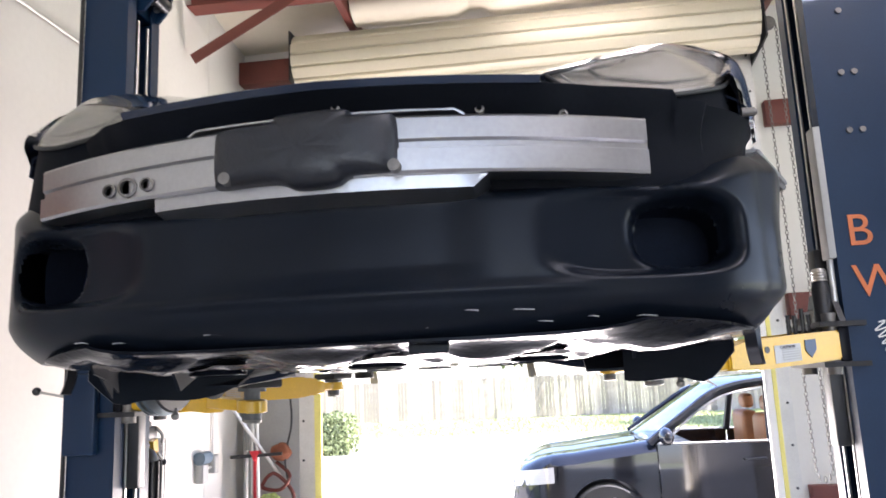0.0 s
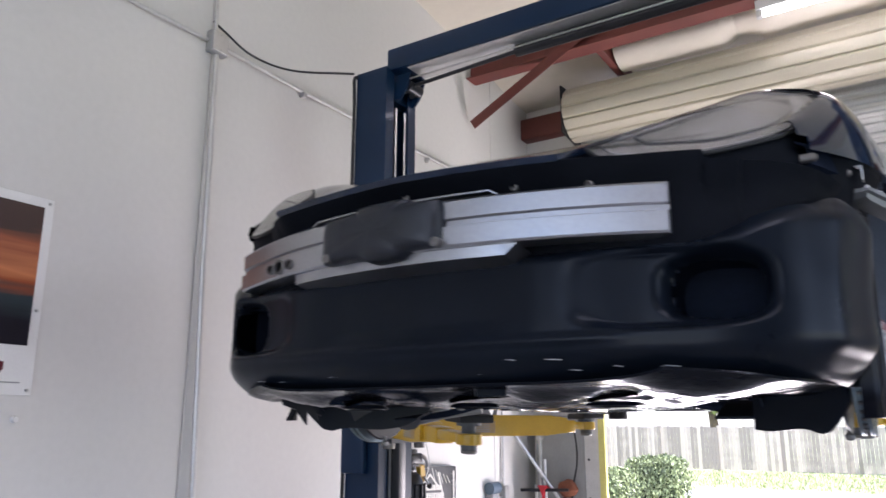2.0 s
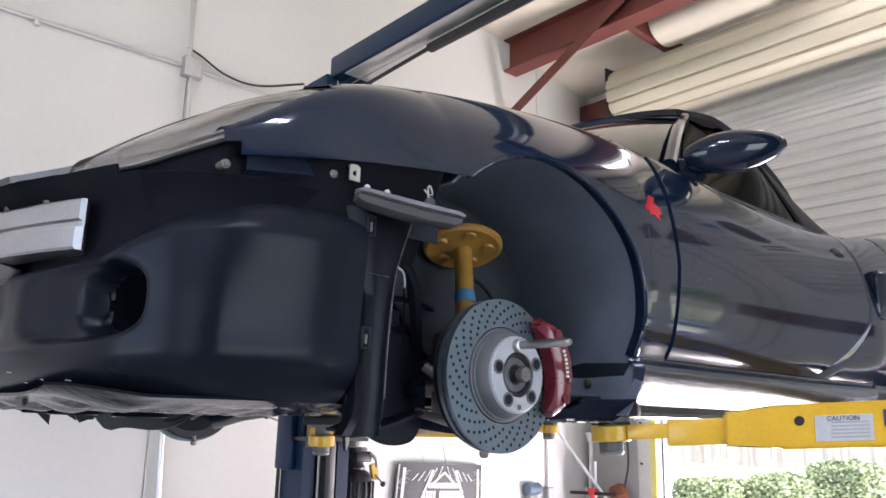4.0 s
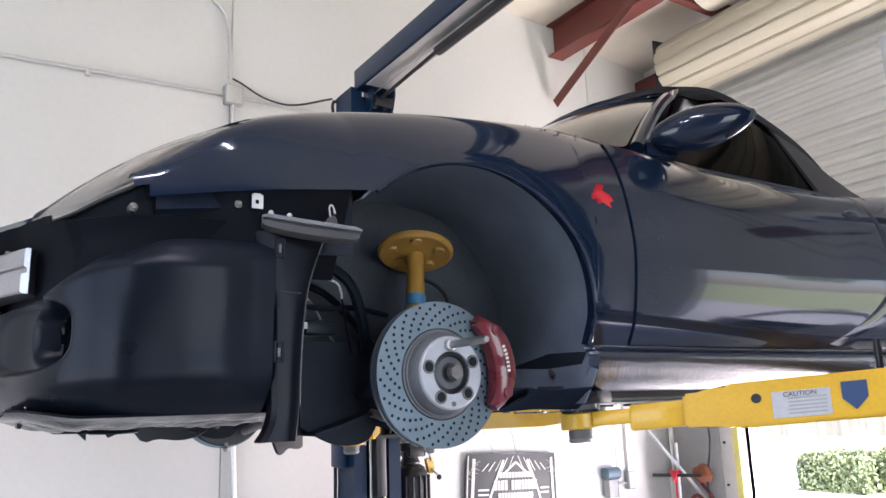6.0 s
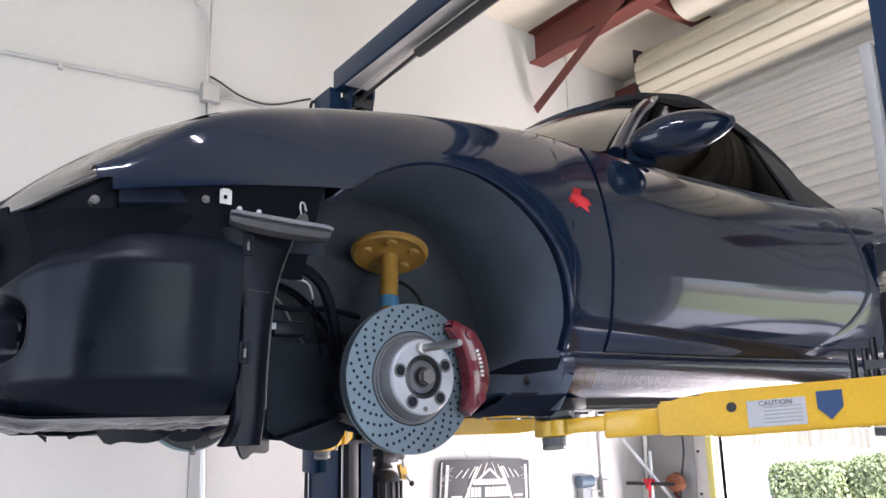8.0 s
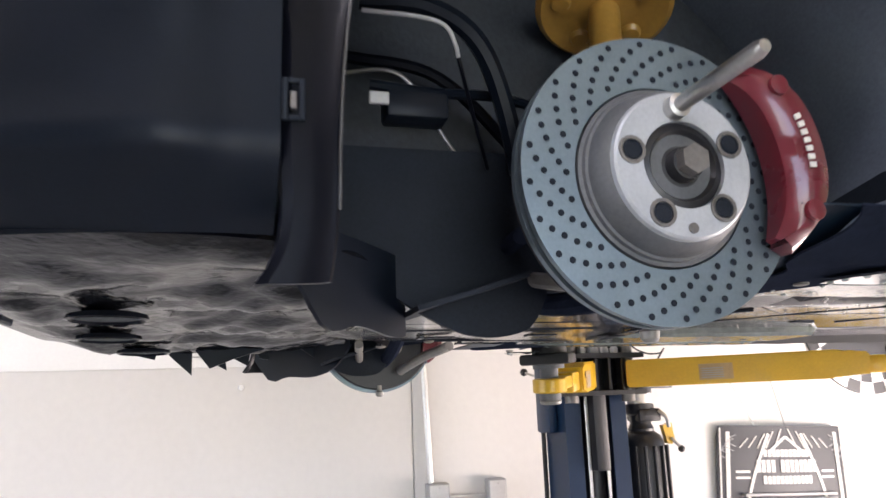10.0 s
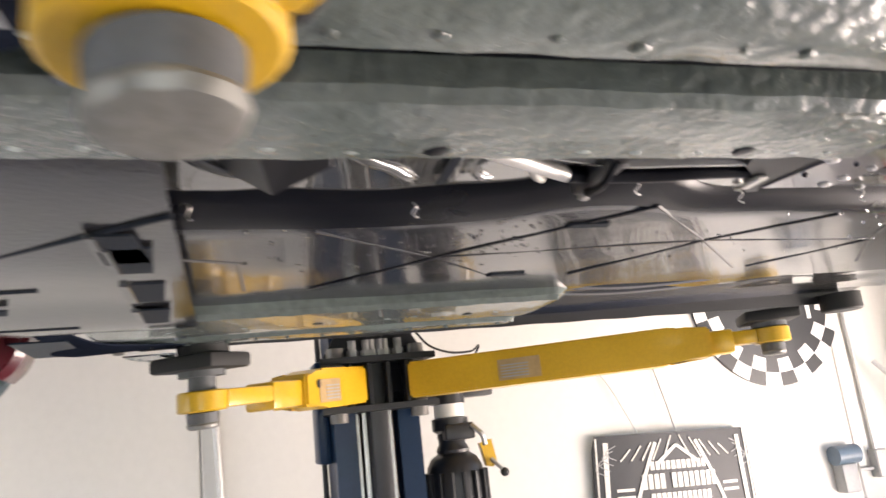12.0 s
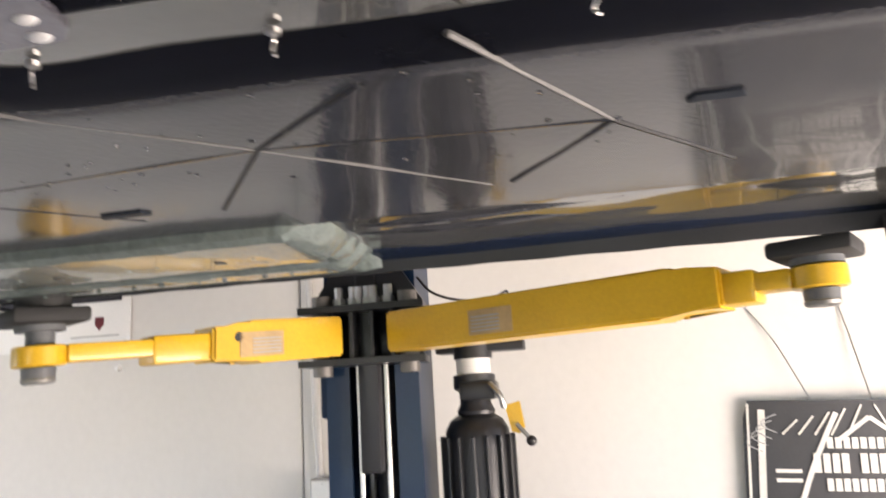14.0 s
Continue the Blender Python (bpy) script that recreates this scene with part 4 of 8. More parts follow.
def carriage(face, s, CY0, CY1, AZ):
    t = thing("lift_carriage", (face + s * 0.02, 2.9, AZ), "black lift carriage with bolted arm yokes", "lift carriage", group="lift carriages")
    x0, x1 = sorted((face - s * 0.06, face + s * 0.10))
    for z0, z1 in ((AZ - 0.075, AZ - 0.058), (AZ + 0.062, AZ + 0.08)):
        bm = B()
        prism(bm, [(x0, CY0 - 0.02), (x1, CY0 - 0.04), (x1, CY1 + 0.04), (x0, CY1 + 0.02)] if s > 0 else [(x1, CY0 - 0.02), (x0, CY0 - 0.04), (x0, CY1 + 0.04), (x1, CY1 + 0.02)], 'z', z0, z1)
        part("yoke_plate", bm, BLACKP, t)
    bm = B()
    box(bm, (min(face - s * 0.12, face + s * 0.04), CY0 + 0.10, AZ - 0.35), (max(face - s * 0.12, face + s * 0.04), CY1 - 0.10, AZ + 0.35), 0.006)
    part("slide", bm, BLACKP, t)
    bm = B()
    prism(bm, [(CY0 - 0.03, AZ + 0.08), (CY1 + 0.03, AZ + 0.08), (CY1 - 0.04, AZ + 0.19), (CY0 + 0.04, AZ + 0.19)], 'x', min(face + s * 0.01, face + s * 0.03), max(face + s * 0.01, face + s * 0.03))
    part("gusset", bm, BLACKP, t)
    for y in (CY0 + 0.06, CY0 + 0.10, CY0 + 0.14, CY1 - 0.14, CY1 - 0.10, CY1 - 0.06):
        bm = B()
        cyl(bm, (face + s * 0.055, y, AZ + 0.08), (face + s * 0.055, y, AZ + 0.13), 0.012, seg=8)
        cyl(bm, (face + s * 0.055, y, AZ + 0.08), (face + s * 0.055, y, AZ + 0.10), 0.018, seg=6)
        part("bolt", bm, STEEL, t)
    for y in (CY0 + 0.01, CY1 - 0.01):
        bm = B()
        cyl(bm, (face + s * 0.05, y, AZ - 0.10), (face + s * 0.05, y, AZ + 0.11), 0.026, seg=18)
        part("arm_pin", bm, HUBM, t)
    bm = B()
    box(bm, (min(face + s * 0.0, face + s * 0.035), CY0 - 0.02, AZ - 0.057), (max(face + s * 0.0, face + s * 0.035), CY1 + 0.02, AZ + 0.061), 0.004)
    part("core", bm, BANDM, t)
    for y in (CY0 + 0.045, CY0 + 0.10, CY1 - 0.10, CY1 - 0.045):
        bm = B()
        box(bm, (min(face + s * 0.035, face + s * 0.088), y - 0.006, AZ - 0.057), (max(face + s * 0.035, face + s * 0.088), y + 0.006, AZ + 0.061), 0.002, 1)
        part("stop_rib", bm, BLACKP, t)
    return t


carriage(FACE_L, 1, CY0, CY1, AZ)
carriage(FACE_R, -1, RY0, RY1, AZR)
PADX = 0.625
swing_arm((FACE_L + 0.08, 2.84, AZ), (XC - PADX, 2.456, AZ - 0.045), "short yellow telescopic lift arm under the front sill", "lift arms", "faded warning sticker", mid=0.52, w0=0.10, h0=0.10, pad_z=1.690, paper=FADED, pin=0.43)
swing_arm((FACE_L + 0.08, 3.02, AZ), (-1.075, 3.90, AZ + 0.005), "long yellow telescopic lift arm under the rear sill", "lift arms", "faded warning sticker", mid=0.84, w0=0.10, h0=0.10, pad_z=1.715, paper=FADED, pin=0)
swing_arm((FACE_R - 0.05, 2.88, AZR), (XC + PADX + 0.016, 2.482, AZR - 0.050), "short yellow telescopic lift arm under the front sill", "lift arms", "white caution sticker", mid=0.66, logo=True, w0=0.10, h0=0.10)
swing_arm((FACE_R - 0.06, 3.10, AZR), (XC + PADX + 0.02, 4.02, AZR - 0.044), "long yellow telescopic lift arm under the rear sill", "lift arms", "white caution sticker", mid=0.74)

# height adapters hung on a small rack beside the carriage
rack = thing("adapter_rack", (0.95, 2.90, 1.745), "grey steel rack with black lift pad adapters beside the carriage", "adapter rack")
bm = B()
box(bm, (1.010, 2.835, 2.03), (1.036, 2.905, 2.51), 0.004)
part("guard_plate", bm, GREYB, rack)
bm = B()
lathe(bm, [(1.765, 0.020), (1.768, 0.031), (1.93, 0.031), (1.94, 0.027), (1.955, 0.025)], (0.985, 2.885, 0), (0, 0, 1), 20)
part("adapter", bm, BLACKP, rack, "black cylindrical pad adapter")
bm = B()
lathe(bm, [(1.955, 0.026)] + [(1.957 + 0.005 * k, 0.027 - 0.003 * (k % 2)) for k in range(8)] + [(2.000, 0.020)], (0.985, 2.885, 0), (0, 0, 1), 20)
part("thread", bm, STEEL, rack, "bright threaded top")
bm = B()
cyl(bm, (1.024, 2.875, 1.78), (1.024, 2.875, 2.03), 0.011, seg=14)
part("rod", bm, PIPEM, rack, "bright steel rod")
for k in range(4):
    bm = B()
    h = 0.062 + 0.022 * (k == 2)
    lathe(bm, [(1.762, 0.004), (1.763, 0.010), (1.775, 0.010), (1.777, 0.007)] + [(1.780 + h * q / 6, 0.0085 - 0.0018 * (q % 2)) for q in range(7)], (0.868 + 0.024 * k, 2.905 + 0.008 * (k % 2), 0), (0, 0, 1), 12)
    part("pad_pin", bm, BLACKP, rack)
bm = B()
box(bm, (0.850, 2.87, 1.752), (1.02, 2.935, 1.762), 0.003, 1)
part("shelf", bm, GREYB, rack)

# hydraulic power unit on the left column's rear side
unit = thing("power_unit", (-1.74, 3.18, 0.9), "black lift power unit with ribbed motor, yellow lever and white band", "power unit")
UX, UY = -1.735, 3.178
bm = B()
lathe(bm, [(0.86, 0.070), (0.87, 0.088), (1.36, 0.090), (1.40, 0.086), (1.425, 0.072), (1.44, 0.050)], (UX, UY, 0), (0, 0, 1), 28)
motor = part("motor", bm, BLACKP, unit)
for k in range(16):
    a = 6.28319 * k / 16
    bm = B()
    box(bm, (0.084, -0.005, 0.88), (0.103, 0.005, 1.385), 0.002, 1, m=Matrix.Translation((UX, UY, 0)) @ pose(0, 0, 0, 0, 0, math.degrees(a)))
    part("fin", bm, BLACKP, motor)
bm = B()
lathe(bm, [(1.43, 0.048), (1.45, 0.052), (1.47, 0.042), (1.50, 0.044), (1.51, 0.058), (1.545, 0.058), (1.55, 0.045)], (UX, UY, 0), (0, 0, 1), 22)
box(bm, (UX - 0.05, UY - 0.035, 1.478), (UX + 0.062, UY + 0.062, 1.528), 0.008)
part("pump", bm, BLACKP, unit)
bm = B()
cyl(bm, (UX, UY, 1.545), (UX, UY, 1.590), 0.047, seg=22)
part("band", bm, WHITE, unit, "white band")
bm = B()
cyl(bm, (UX, UY, 1.590), (UX, UY, 1.632), 0.054, seg=22)
part("cap", bm, BLACKP, unit)
bm = B()
box(bm, (UX - 0.05, UY - 0.10, 1.607), (UX + 0.03, UY + 0.145, 1.637), 0.005)
part("bracket", bm, BLACKP, unit)
bm = B()
tube(bm, bend([(UX + 0.06, UY + 0.05, 1.52), (UX + 0.075, UY + 0.075, 1.49), (UX + 0.07, UY + 0.085, 1.455)], 5), 0.008, 8)
part("fitting", bm, STEEL, unit, "bright hose fitting")
bm = B()
prism(bm, [(3.26, 1.46), (3.30, 1.47), (3.31, 1.40), (3.295, 1.385), (3.275, 1.39)], 'x', -1.73, -1.705)
part("lever", bm, YEL, unit, "yellow lever plate")
bm = B()
tube(bm, [(-1.70, 3.29, 1.41), (-1.69, 3.322, 1.372)], 0.006, 8)
part("lever_rod", bm, STEEL, unit)
bm = B()
bmesh.ops.create_uvsphere(bm, u_segments=14, v_segments=10, radius=0.014, matrix=pose(-1.69, 3.326, 1.366))
part("lever_ball", bm, BLACKP, unit)
bm = B()
tube(bm, bend([(-1.60, 3.06, 1.81), (-1.60, 3.10, 1.765), (-1.62, 3.17, 1.742), (-1.66, 3.25, 1.745), (-1.70, 3.29, 1.76), (-1.74, 3.22, 1.64)]), 0.0035, 8)
part("hose", bm, RUBBER, unit, "thin black hose")
# unlock knob on the left column's outer side
knob = thing("release_lever", (FACE_L - 0.2, 2.68, 1.7), "short release lever with a black ball", "lever")
bm = B()
box(bm, (FACE_L - 0.19, CY0 - 0.04, 1.45), (FACE_L - 0.06, CY0 - 0.002, 1.75), 0.01)
part("cover", bm, BLUE, knob)
bm = B()
tube(bm, [(FACE_L - 0.18, CY0 - 0.025, 1.665), (FACE_L - 0.29, CY0 - 0.04, 1.69)], 0.005, 8)
part("rod", bm, STEEL, knob)
bm = B()
bmesh.ops.create_uvsphere(bm, u_segments=14, v_segments=10, radius=0.016, matrix=pose(FACE_L - 0.295, CY0 - 0.04, 1.692))
part("ball", bm, BLACKP, knob)

# orange letters down the right column
for ch, z in (("B", 2.12), ("W", 1.94)):
    words("letter", ch, 0.16, Matrix.Translation((FACE_R + 0.085 + (0.04 if ch == "W" else 0.0), RY0 - 0.002, z)) @ pose(0, 0, 0, 90, 0, 0), ORANGE, colR, "orange letter")
bm = B()
tube(bm, [(FACE_R + 0.105 + 0.055 * t + 0.020 * math.sin(t * 44), RY0 - 0.003, 1.80 - 0.16 * t + 0.010 * math.sin(t * 44)) for t in np.linspace(0, 1, 90)], 0.0025, 5)
part("script_mark", bm, WHITE, colR, "white slanting script mark")
for x, z in ((0.10, 2.71), (0.145, 2.71), (0.10, 2.49), (0.145, 2.49), (0.12, 2.95)):
    bm = B()
    cyl(bm, (FACE_R + x, RY0, z), (FACE_R + x, RY0 - 0.008, z), 0.011, seg=10)
    part("bolt", bm, HUBM, colR)

# ---------------------------------------------------------------- the sports car on the lift
AX_Y, AX_Z = 2.037, 1.796        # front hub
ARCH_Y, ARCH_Z, ARCH_R = 2.075, 1.90, 0.353


def ev(table, x):
    """Smooth curve through a table of (x, value)."""
    if x <= table[0][0]:
        return table[0][1]
    if x >= table[-1][0]:
        return table[-1][1]
    for i in range(len(table) - 1):
        if table[i][0] <= x <= table[i + 1][0]:
            break
    (x0, a), (x1, b) = table[i], table[i + 1]
    sl = (b - a) / (x1 - x0)
    m0 = sl if i == 0 else 0.5 * (sl + (a - table[i - 1][1]) / (x0 - table[i - 1][0]))
    m1 = sl if i + 2 >= len(table) else 0.5 * (sl + (table[i + 2][1] - b) / (table[i + 2][0] - x1))
    t, h = (x - x0) / (x1 - x0), x1 - x0
    return (2 * t ** 3 - 3 * t * t + 1) * a + (t ** 3 - 2 * t * t + t) * h * m0 + (3 * t * t - 2 * t ** 3) * b + (t ** 3 - t * t) * h * m1


HOODZ = [(1.12, 2.103), (1.2, 2.136), (1.35, 2.190), (1.6, 2.272), (2.0, 2.368), (2.4, 2.43), (2.7, 2.455), (4.2, 2.50), (4.8, 2.46), (5.4, 2.30)]
CROWNZ = [(1.12, 2.10), (1.2, 2.13), (1.3, 2.185), (1.45, 2.27), (1.55, 2.318), (1.77, 2.378), (1.96, 2.408), (2.15, 2.428), (2.4, 2.44), (2.65, 2.43), (3.0, 2.405), (3.6, 2.40), (4.0, 2.44), (4.4, 2.50), (5.0, 2.46), (5.4, 2.28)]
CROWNU = [(1.12, 0.50), (1.3, 0.53), (1.6, 0.575), (2.2, 0.61), (2.6, 0.64), (3.6, 0.66), (4.4, 0.67), (5.4, 0.50)]
WIDE = [(1.12, 0.57), (1.25, 0.645), (1.4, 0.708), (1.6, 0.762), (1.8, 0.792), (2.05, 0.812), (2.4, 0.806), (2.56, 0.798), (3.0, 0.798), (3.5, 0.815), (3.9, 0.85), (4.4, 0.885), (4.72, 0.875), (4.9, 0.825), (5.4, 0.62)]


def section(y):
    """Outline of the body at y, from the middle of the top to the foot of the sill: (u, z)."""
    h, c, uc, w = ev(HOODZ, y), ev(CROWNZ, y), ev(CROWNU, y), ev(WIDE, y)
    zs = min(2.14, c - 0.05)
    q = max(0.0, min(1.0, (1.80 - y) / 0.30))
    pts = [(0, h), (0.22, h - 0.004), (uc - 0.15, 0.45 * h + 0.55 * c - 0.004), (uc, c), ((0.55 - 0.27 * q) * uc + (0.45 + 0.27 * q) * w, c - 0.028 + 0.006 * q), (w - 0.03 + 0.018 * q, (0.5 + 0.08 * q) * c + (0.5 - 0.08 * q) * zs + 0.005), (w, zs), (w - 0.001, zs - 0.1), (w - 0.022, 1.92), (w - 0.048, 1.864), (w - 0.048, 1.850), (w - 0.034, 1.832), (w - 0.05, 1.785), (w - 0.09, 1.755), (w - 0.15, 1.747)]
    return [(p.x, p.y) for p in bend([(u, z, 0) for u, z in pts], 7)]


_SEC = {}


def sec(y):
    k = round(y, 4)
    if k not in _SEC:
        _SEC[k] = section(k)
    return _SEC[k]


def nose(u, y):
    """The front end sweeps back towards the sides."""
    f = max(0.0, min(1.0, (1.9 - y) / 0.78))
    return y + 0.34 * u * u * f * f


def side_u(y, z):
    """Half width of the body's side at y and height z."""
    p = sec(y)
    top = max(range(len(p)), key=lambda i: p[i][1] if p[i][0] > 0.4 else -9)
    for i in range(top, len(p) - 1):
        if p[i][1] >= z >= p[i + 1][1]:
            t = (p[i][1] - z) / max(1e-6, p[i][1] - p[i + 1][1])
            return p[i][0] + t * (p[i + 1][0] - p[i][0])
    return p[-1][0]


def skin(y, u0, u1=None, zlow=None, n=40, s=1, lift=0.0):
    """Points along the outline at y from half width u0 on the top down to u1, or to the height zlow on the side."""
    p = sec(y)
    out, started = [], False
    for (a, za), (b, zb) in zip(p, p[1:]):
        if not started:
            if a <= u0 <= b or (a >= u0):
                t = (u0 - a) / max(1e-6, b - a) if a < u0 else 0
                out.append((a + t * (b - a), za + t * (zb - za)))
                started = True
            else:
                continue
        if u1 is not None and b >= u1 and a < u1:
            t = (u1 - a) / (b - a)
            out.append((u1, za + t * (zb - za)))
            break
        if zlow is not None and zb <= zlow < za and a > 0.4:
            t = (za - zlow) / (za - zb)
            out.append((a + t * (b - a), zlow))
            break
        out.append((b, zb))
    L = [0.0]
    for (a, za), (b, zb) in zip(out, out[1:]):
        L.append(L[-1] + math.hypot(b - a, zb - za))
    us, zz = np.interp(np.linspace(0, L[-1], n), L, [o[0] for o in out]), np.interp(np.linspace(0, L[-1], n), L, [o[1] for o in out])
    return [(XC + s * u, nose(u, y), z + lift) for u, z in zip(us, zz)]


def low_edge(y):
    """Lower edge of the wing: a straight run to the wheel arch, then the arch."""
    line = min(2.121 + 0.075 * (y - 1.3), ev(CROWNZ, y) - 0.04)
    if y < ARCH_Y + ARCH_R:
        d = (y - ARCH_Y) / ARCH_R
        z = ARCH_Z + ARCH_R * math.sqrt(max(0, 1 - d * d))
        return max(z, line) if y < ARCH_Y else max(z, 1.858)
    return 1.858


def on_top(u, y, s):
    """A point of the upper skin at half width u."""
    p = sec(y)
    k = max(range(len(p)), key=lambda i: p[i][0])
    z = np.interp(u, [q[0] for q in p[:k + 1]], [q[1] for q in p[:k + 1]])
    return (XC + s * u, nose(u, y), float(z))


def fold(y, z):
    return min(1, max(0, (2.15 - z) / 0.07)) * min(1, max(0, (1.6 - y) / 0.3))


def lamp_outline():
    """Rim of the headlamp: (half width, y, z)."""
    pts = [(0.338, 1.255, 2.143), (0.365, 1.247, 2.118), (0.40, 1.252, 2.110), (0.47, 1.275, 2.107), (0.54, 1.305, 2.110), (0.61, 1.352, 2.130), (0.655, 1.41, 2.158), (0.685, 1.49, 2.205), (0.700, 1.555, 2.250), (0.692, 1.590, 2.285), (0.655, 1.588, 2.302), (0.585, 1.538, 2.300), (0.52, 1.475, 2.265), (0.465, 1.41, 2.228), (0.425, 1.345, 2.193), (0.395, 1.295, 2.166), (0.36, 1.262, 2.150), (0.338, 1.255, 2.143)]
    return bend(pts, 5)[:-1]


def in_lamp(u, y):
    """Whether a point of the wing's plan lies under the headlamp."""
    ring, inside = LAMP, False
    for k, p in enumerate(ring):
        q = ring[k - 1]
        if (p.y > y) != (q.y > y) and u < (q.x - p.x) * (y - p.y) / (q.y - p.y) + p.x:
            inside = not inside
    return inside


LAMP = lamp_outline()
car = thing("sports_car", (XC, 3.2, 1.74), "dark blue-black sports car raised on the lift, bumper and wheels off", "car")
HOODU = [(1.12, 0.33), (1.24, 0.345), (1.32, 0.395), (1.4, 0.43), (1.75, 0.50), (2.2, 0.565), (2.62, 0.60)]
SEAM_Y = 2.56

# bonnet
bm = B()
rows = []
for y in np.concatenate([np.linspace(1.12, 1.3, 7), np.linspace(1.34, 2.60, 26)]):
    r = skin(y, 0.0, ev(HOODU, y) - 0.003, n=22)
    rows.append([(2 * XC - a, b, c) for a, b, c in r[:0:-1]] + r)
slab(bm, rows, -0.012)
part("bonnet", bm, PAINT, car)

for s in (1, -1):
    # fender, with the wheel arch cut out of it
    bm = B()
    ys = np.concatenate([np.linspace(1.12, 1.7, 20), np.linspace(1.72, ARCH_Y - ARCH_R * 0.84, 4), ARCH_Y - ARCH_R * np.cos(np.linspace(0.56, math.pi, 60)), np.linspace(ARCH_Y + ARCH_R + 0.01, SEAM_Y - 0.002, 8)])
    rows = []
    for y in ys:
        r = skin(y, ev(HOODU, y) + 0.003, zlow=low_edge(y), n=44, s=s)
        if s < 0:   # the far front corner is pushed in
            r = [(px + 0.02 * fold(py, pz), py + 0.04 * fold(py, pz), pz) for px, py, pz in r]
        a, b = Vector(r[-1]), Vector(r[-2])
        r += [tuple(a + Vector((-s * 0.012, 0, 0.002))), tuple(a + Vector((-s * 0.030, 0, 0.006)))]
        rows.append(r)
    slab(bm, rows, 0.002 if s > 0 else -0.002)
    mids = [(f, f.calc_center_median()) for f in bm.faces]
    bmesh.ops.delete(bm, geom=[f for f, c in mids if s * (c.x - XC) < 0.60 and c.y < 1.40 - 0.25 * max(0, 0.43 - s * (c.x - XC)) or c.y < 1.385 + 1.2 * (2.16 - c.z) or in_lamp(s * (c.x - XC), c.y)], context='FACES')
    part("fender", bm, PAINT, car)
    # rolled arch lip
    bm = B()
    pts = []
    for a in np.linspace(0.82, math.pi, 50):
        y = ARCH_Y - ARCH_R * math.cos(a)
        z = max(low_edge(y), 1.862)
        pts.append((XC + s * (side_u(y, z) - 0.004), y, z))
    tube(bm, pts, 0.006, 8)
    part("arch_lip", bm, PAINT, car)
    # door
    bm = B()
    rows = []
    for z in np.concatenate([np.linspace(1.864, 1.90, 6), np.linspace(1.92, 2.36, 22), np.linspace(2.37, 2.405, 4)]):
        yr = 3.735 - 0.36 * (max(0, 2.15 - z) / 0.29) ** 2.2 if z < 2.15 else 3.735 + 0.02 * (z - 2.15)
        rr = []
        for y in np.linspace(SEAM_Y + 0.003, yr, 34):
            u = side_u(y, z) if z < ev(CROWNZ, y) - 0.012 else side_u(y, ev(CROWNZ, y) - 0.012)
            rr.append((XC + s * u, y, z))
        rows.append(rr)
    slab(bm, rows, 0.012 if s > 0 else -0.012)
    door_ob = part("door", bm, PAINT, car)
    # sill
    bm = B()
    rows = []
    for y in np.concatenate([[2.425], np.linspace(2.44, 4.10, 40)]):
        p = [q for q in sec(y) if q[1] <= 1.86 and q[0] > 0.4]
        rows.append([(XC + s * (q[0] - (0.02 if y == 2.425 else 0)), y, q[1]) for q in p] + [(XC + s * 0.60, y, 1.765)])
    slab(bm, rows, 0.006 if s > 0 else -0.006)
    part("sill", bm, WETPAINT, car, "wet speckled sill")
    # rear quarter with the side intake and rear wheel arch
    bm = B()
    RY = AX_Y + 2.415
    rows = []
    for y in np.concatenate([np.linspace(3.83, 4.10, 10), RY - 0.36 * np.cos(np.linspace(0, math.pi, 30)), np.linspace(4.86, 5.4, 12)]):
        d = (y - RY) / 0.36
        zl = 1.80 if abs(d) >= 1 else 1.86 + 0.36 * math.sqrt(1 - d * d)
        rows.append(skin(y, 0.0, zlow=zl, n=44, s=s))
    slab(bm, rows, 0.01 if s > 0 else -0.01)
    part("rear_quarter", bm, PAINT, car)
    # black liner of the rear wheel arch
    bm = B()
    rows = []
    for u in (0.38, 0.50, 0.62, 0.74, 0.84):
        r_ = 0.352 + 0.012 * min(1, (0.84 - u) / 0.22)
        rows.append([(XC + s * u, RY - r_ * math.cos(a), max(1.80, 1.86 + r_ * math.sin(a))) for a in np.linspace(-0.17, math.pi + 0.17, 40)])
    slab(bm, rows, 0.004)
    part("rear_arch_liner", bm, BACKM, car)
    bm = B()
    prism(bm, [(RY - 0.355 * math.cos(a), max(1.78, 1.86 + 0.355 * math.sin(a))) for a in np.linspace(-0.2, math.pi + 0.2, 30)], 'x', XC + s * 0.385 - 0.003, XC + s * 0.385 + 0.003)
    part("rear_arch_wall", bm, BACKM, car)
    bm = B()
    rows = []
    for z in np.linspace(1.864, 2.405, 24):
        yr = 3.735 - 0.36 * (max(0, 2.15 - z) / 0.29) ** 2.2 if z < 2.15 else 3.735 + 0.02 * (z - 2.15)
        rows.append([(XC + s * (side_u(y, min(z, ev(CROWNZ, y) - 0.012)) - (0.0 if y > yr + 0.004 else 0.004)), y, z) for y in np.linspace(yr + 0.004, 3.835, 8)])
    slab(bm, rows, 0.01 if s > 0 else -0.01)
    part("door_pillar", bm, PAINT, car)
    # side intake behind the door
    vent = B()
    yv0, yv1, zv0, zv1 = 3.80, 4.02, 2.09, 2.262
    box(vent, (XC + s * (side_u(3.93, 2.18)) - 0.03, yv0, zv0), (XC + s * (side_u(3.93, 2.18)) + 0.004, yv1, zv1), 0.012)
    vp = part("side_intake", vent, LINER, car, "black side intake")
    bm = B()
    ux = XC + s * (side_u(3.93, 2.18) + 0.002)
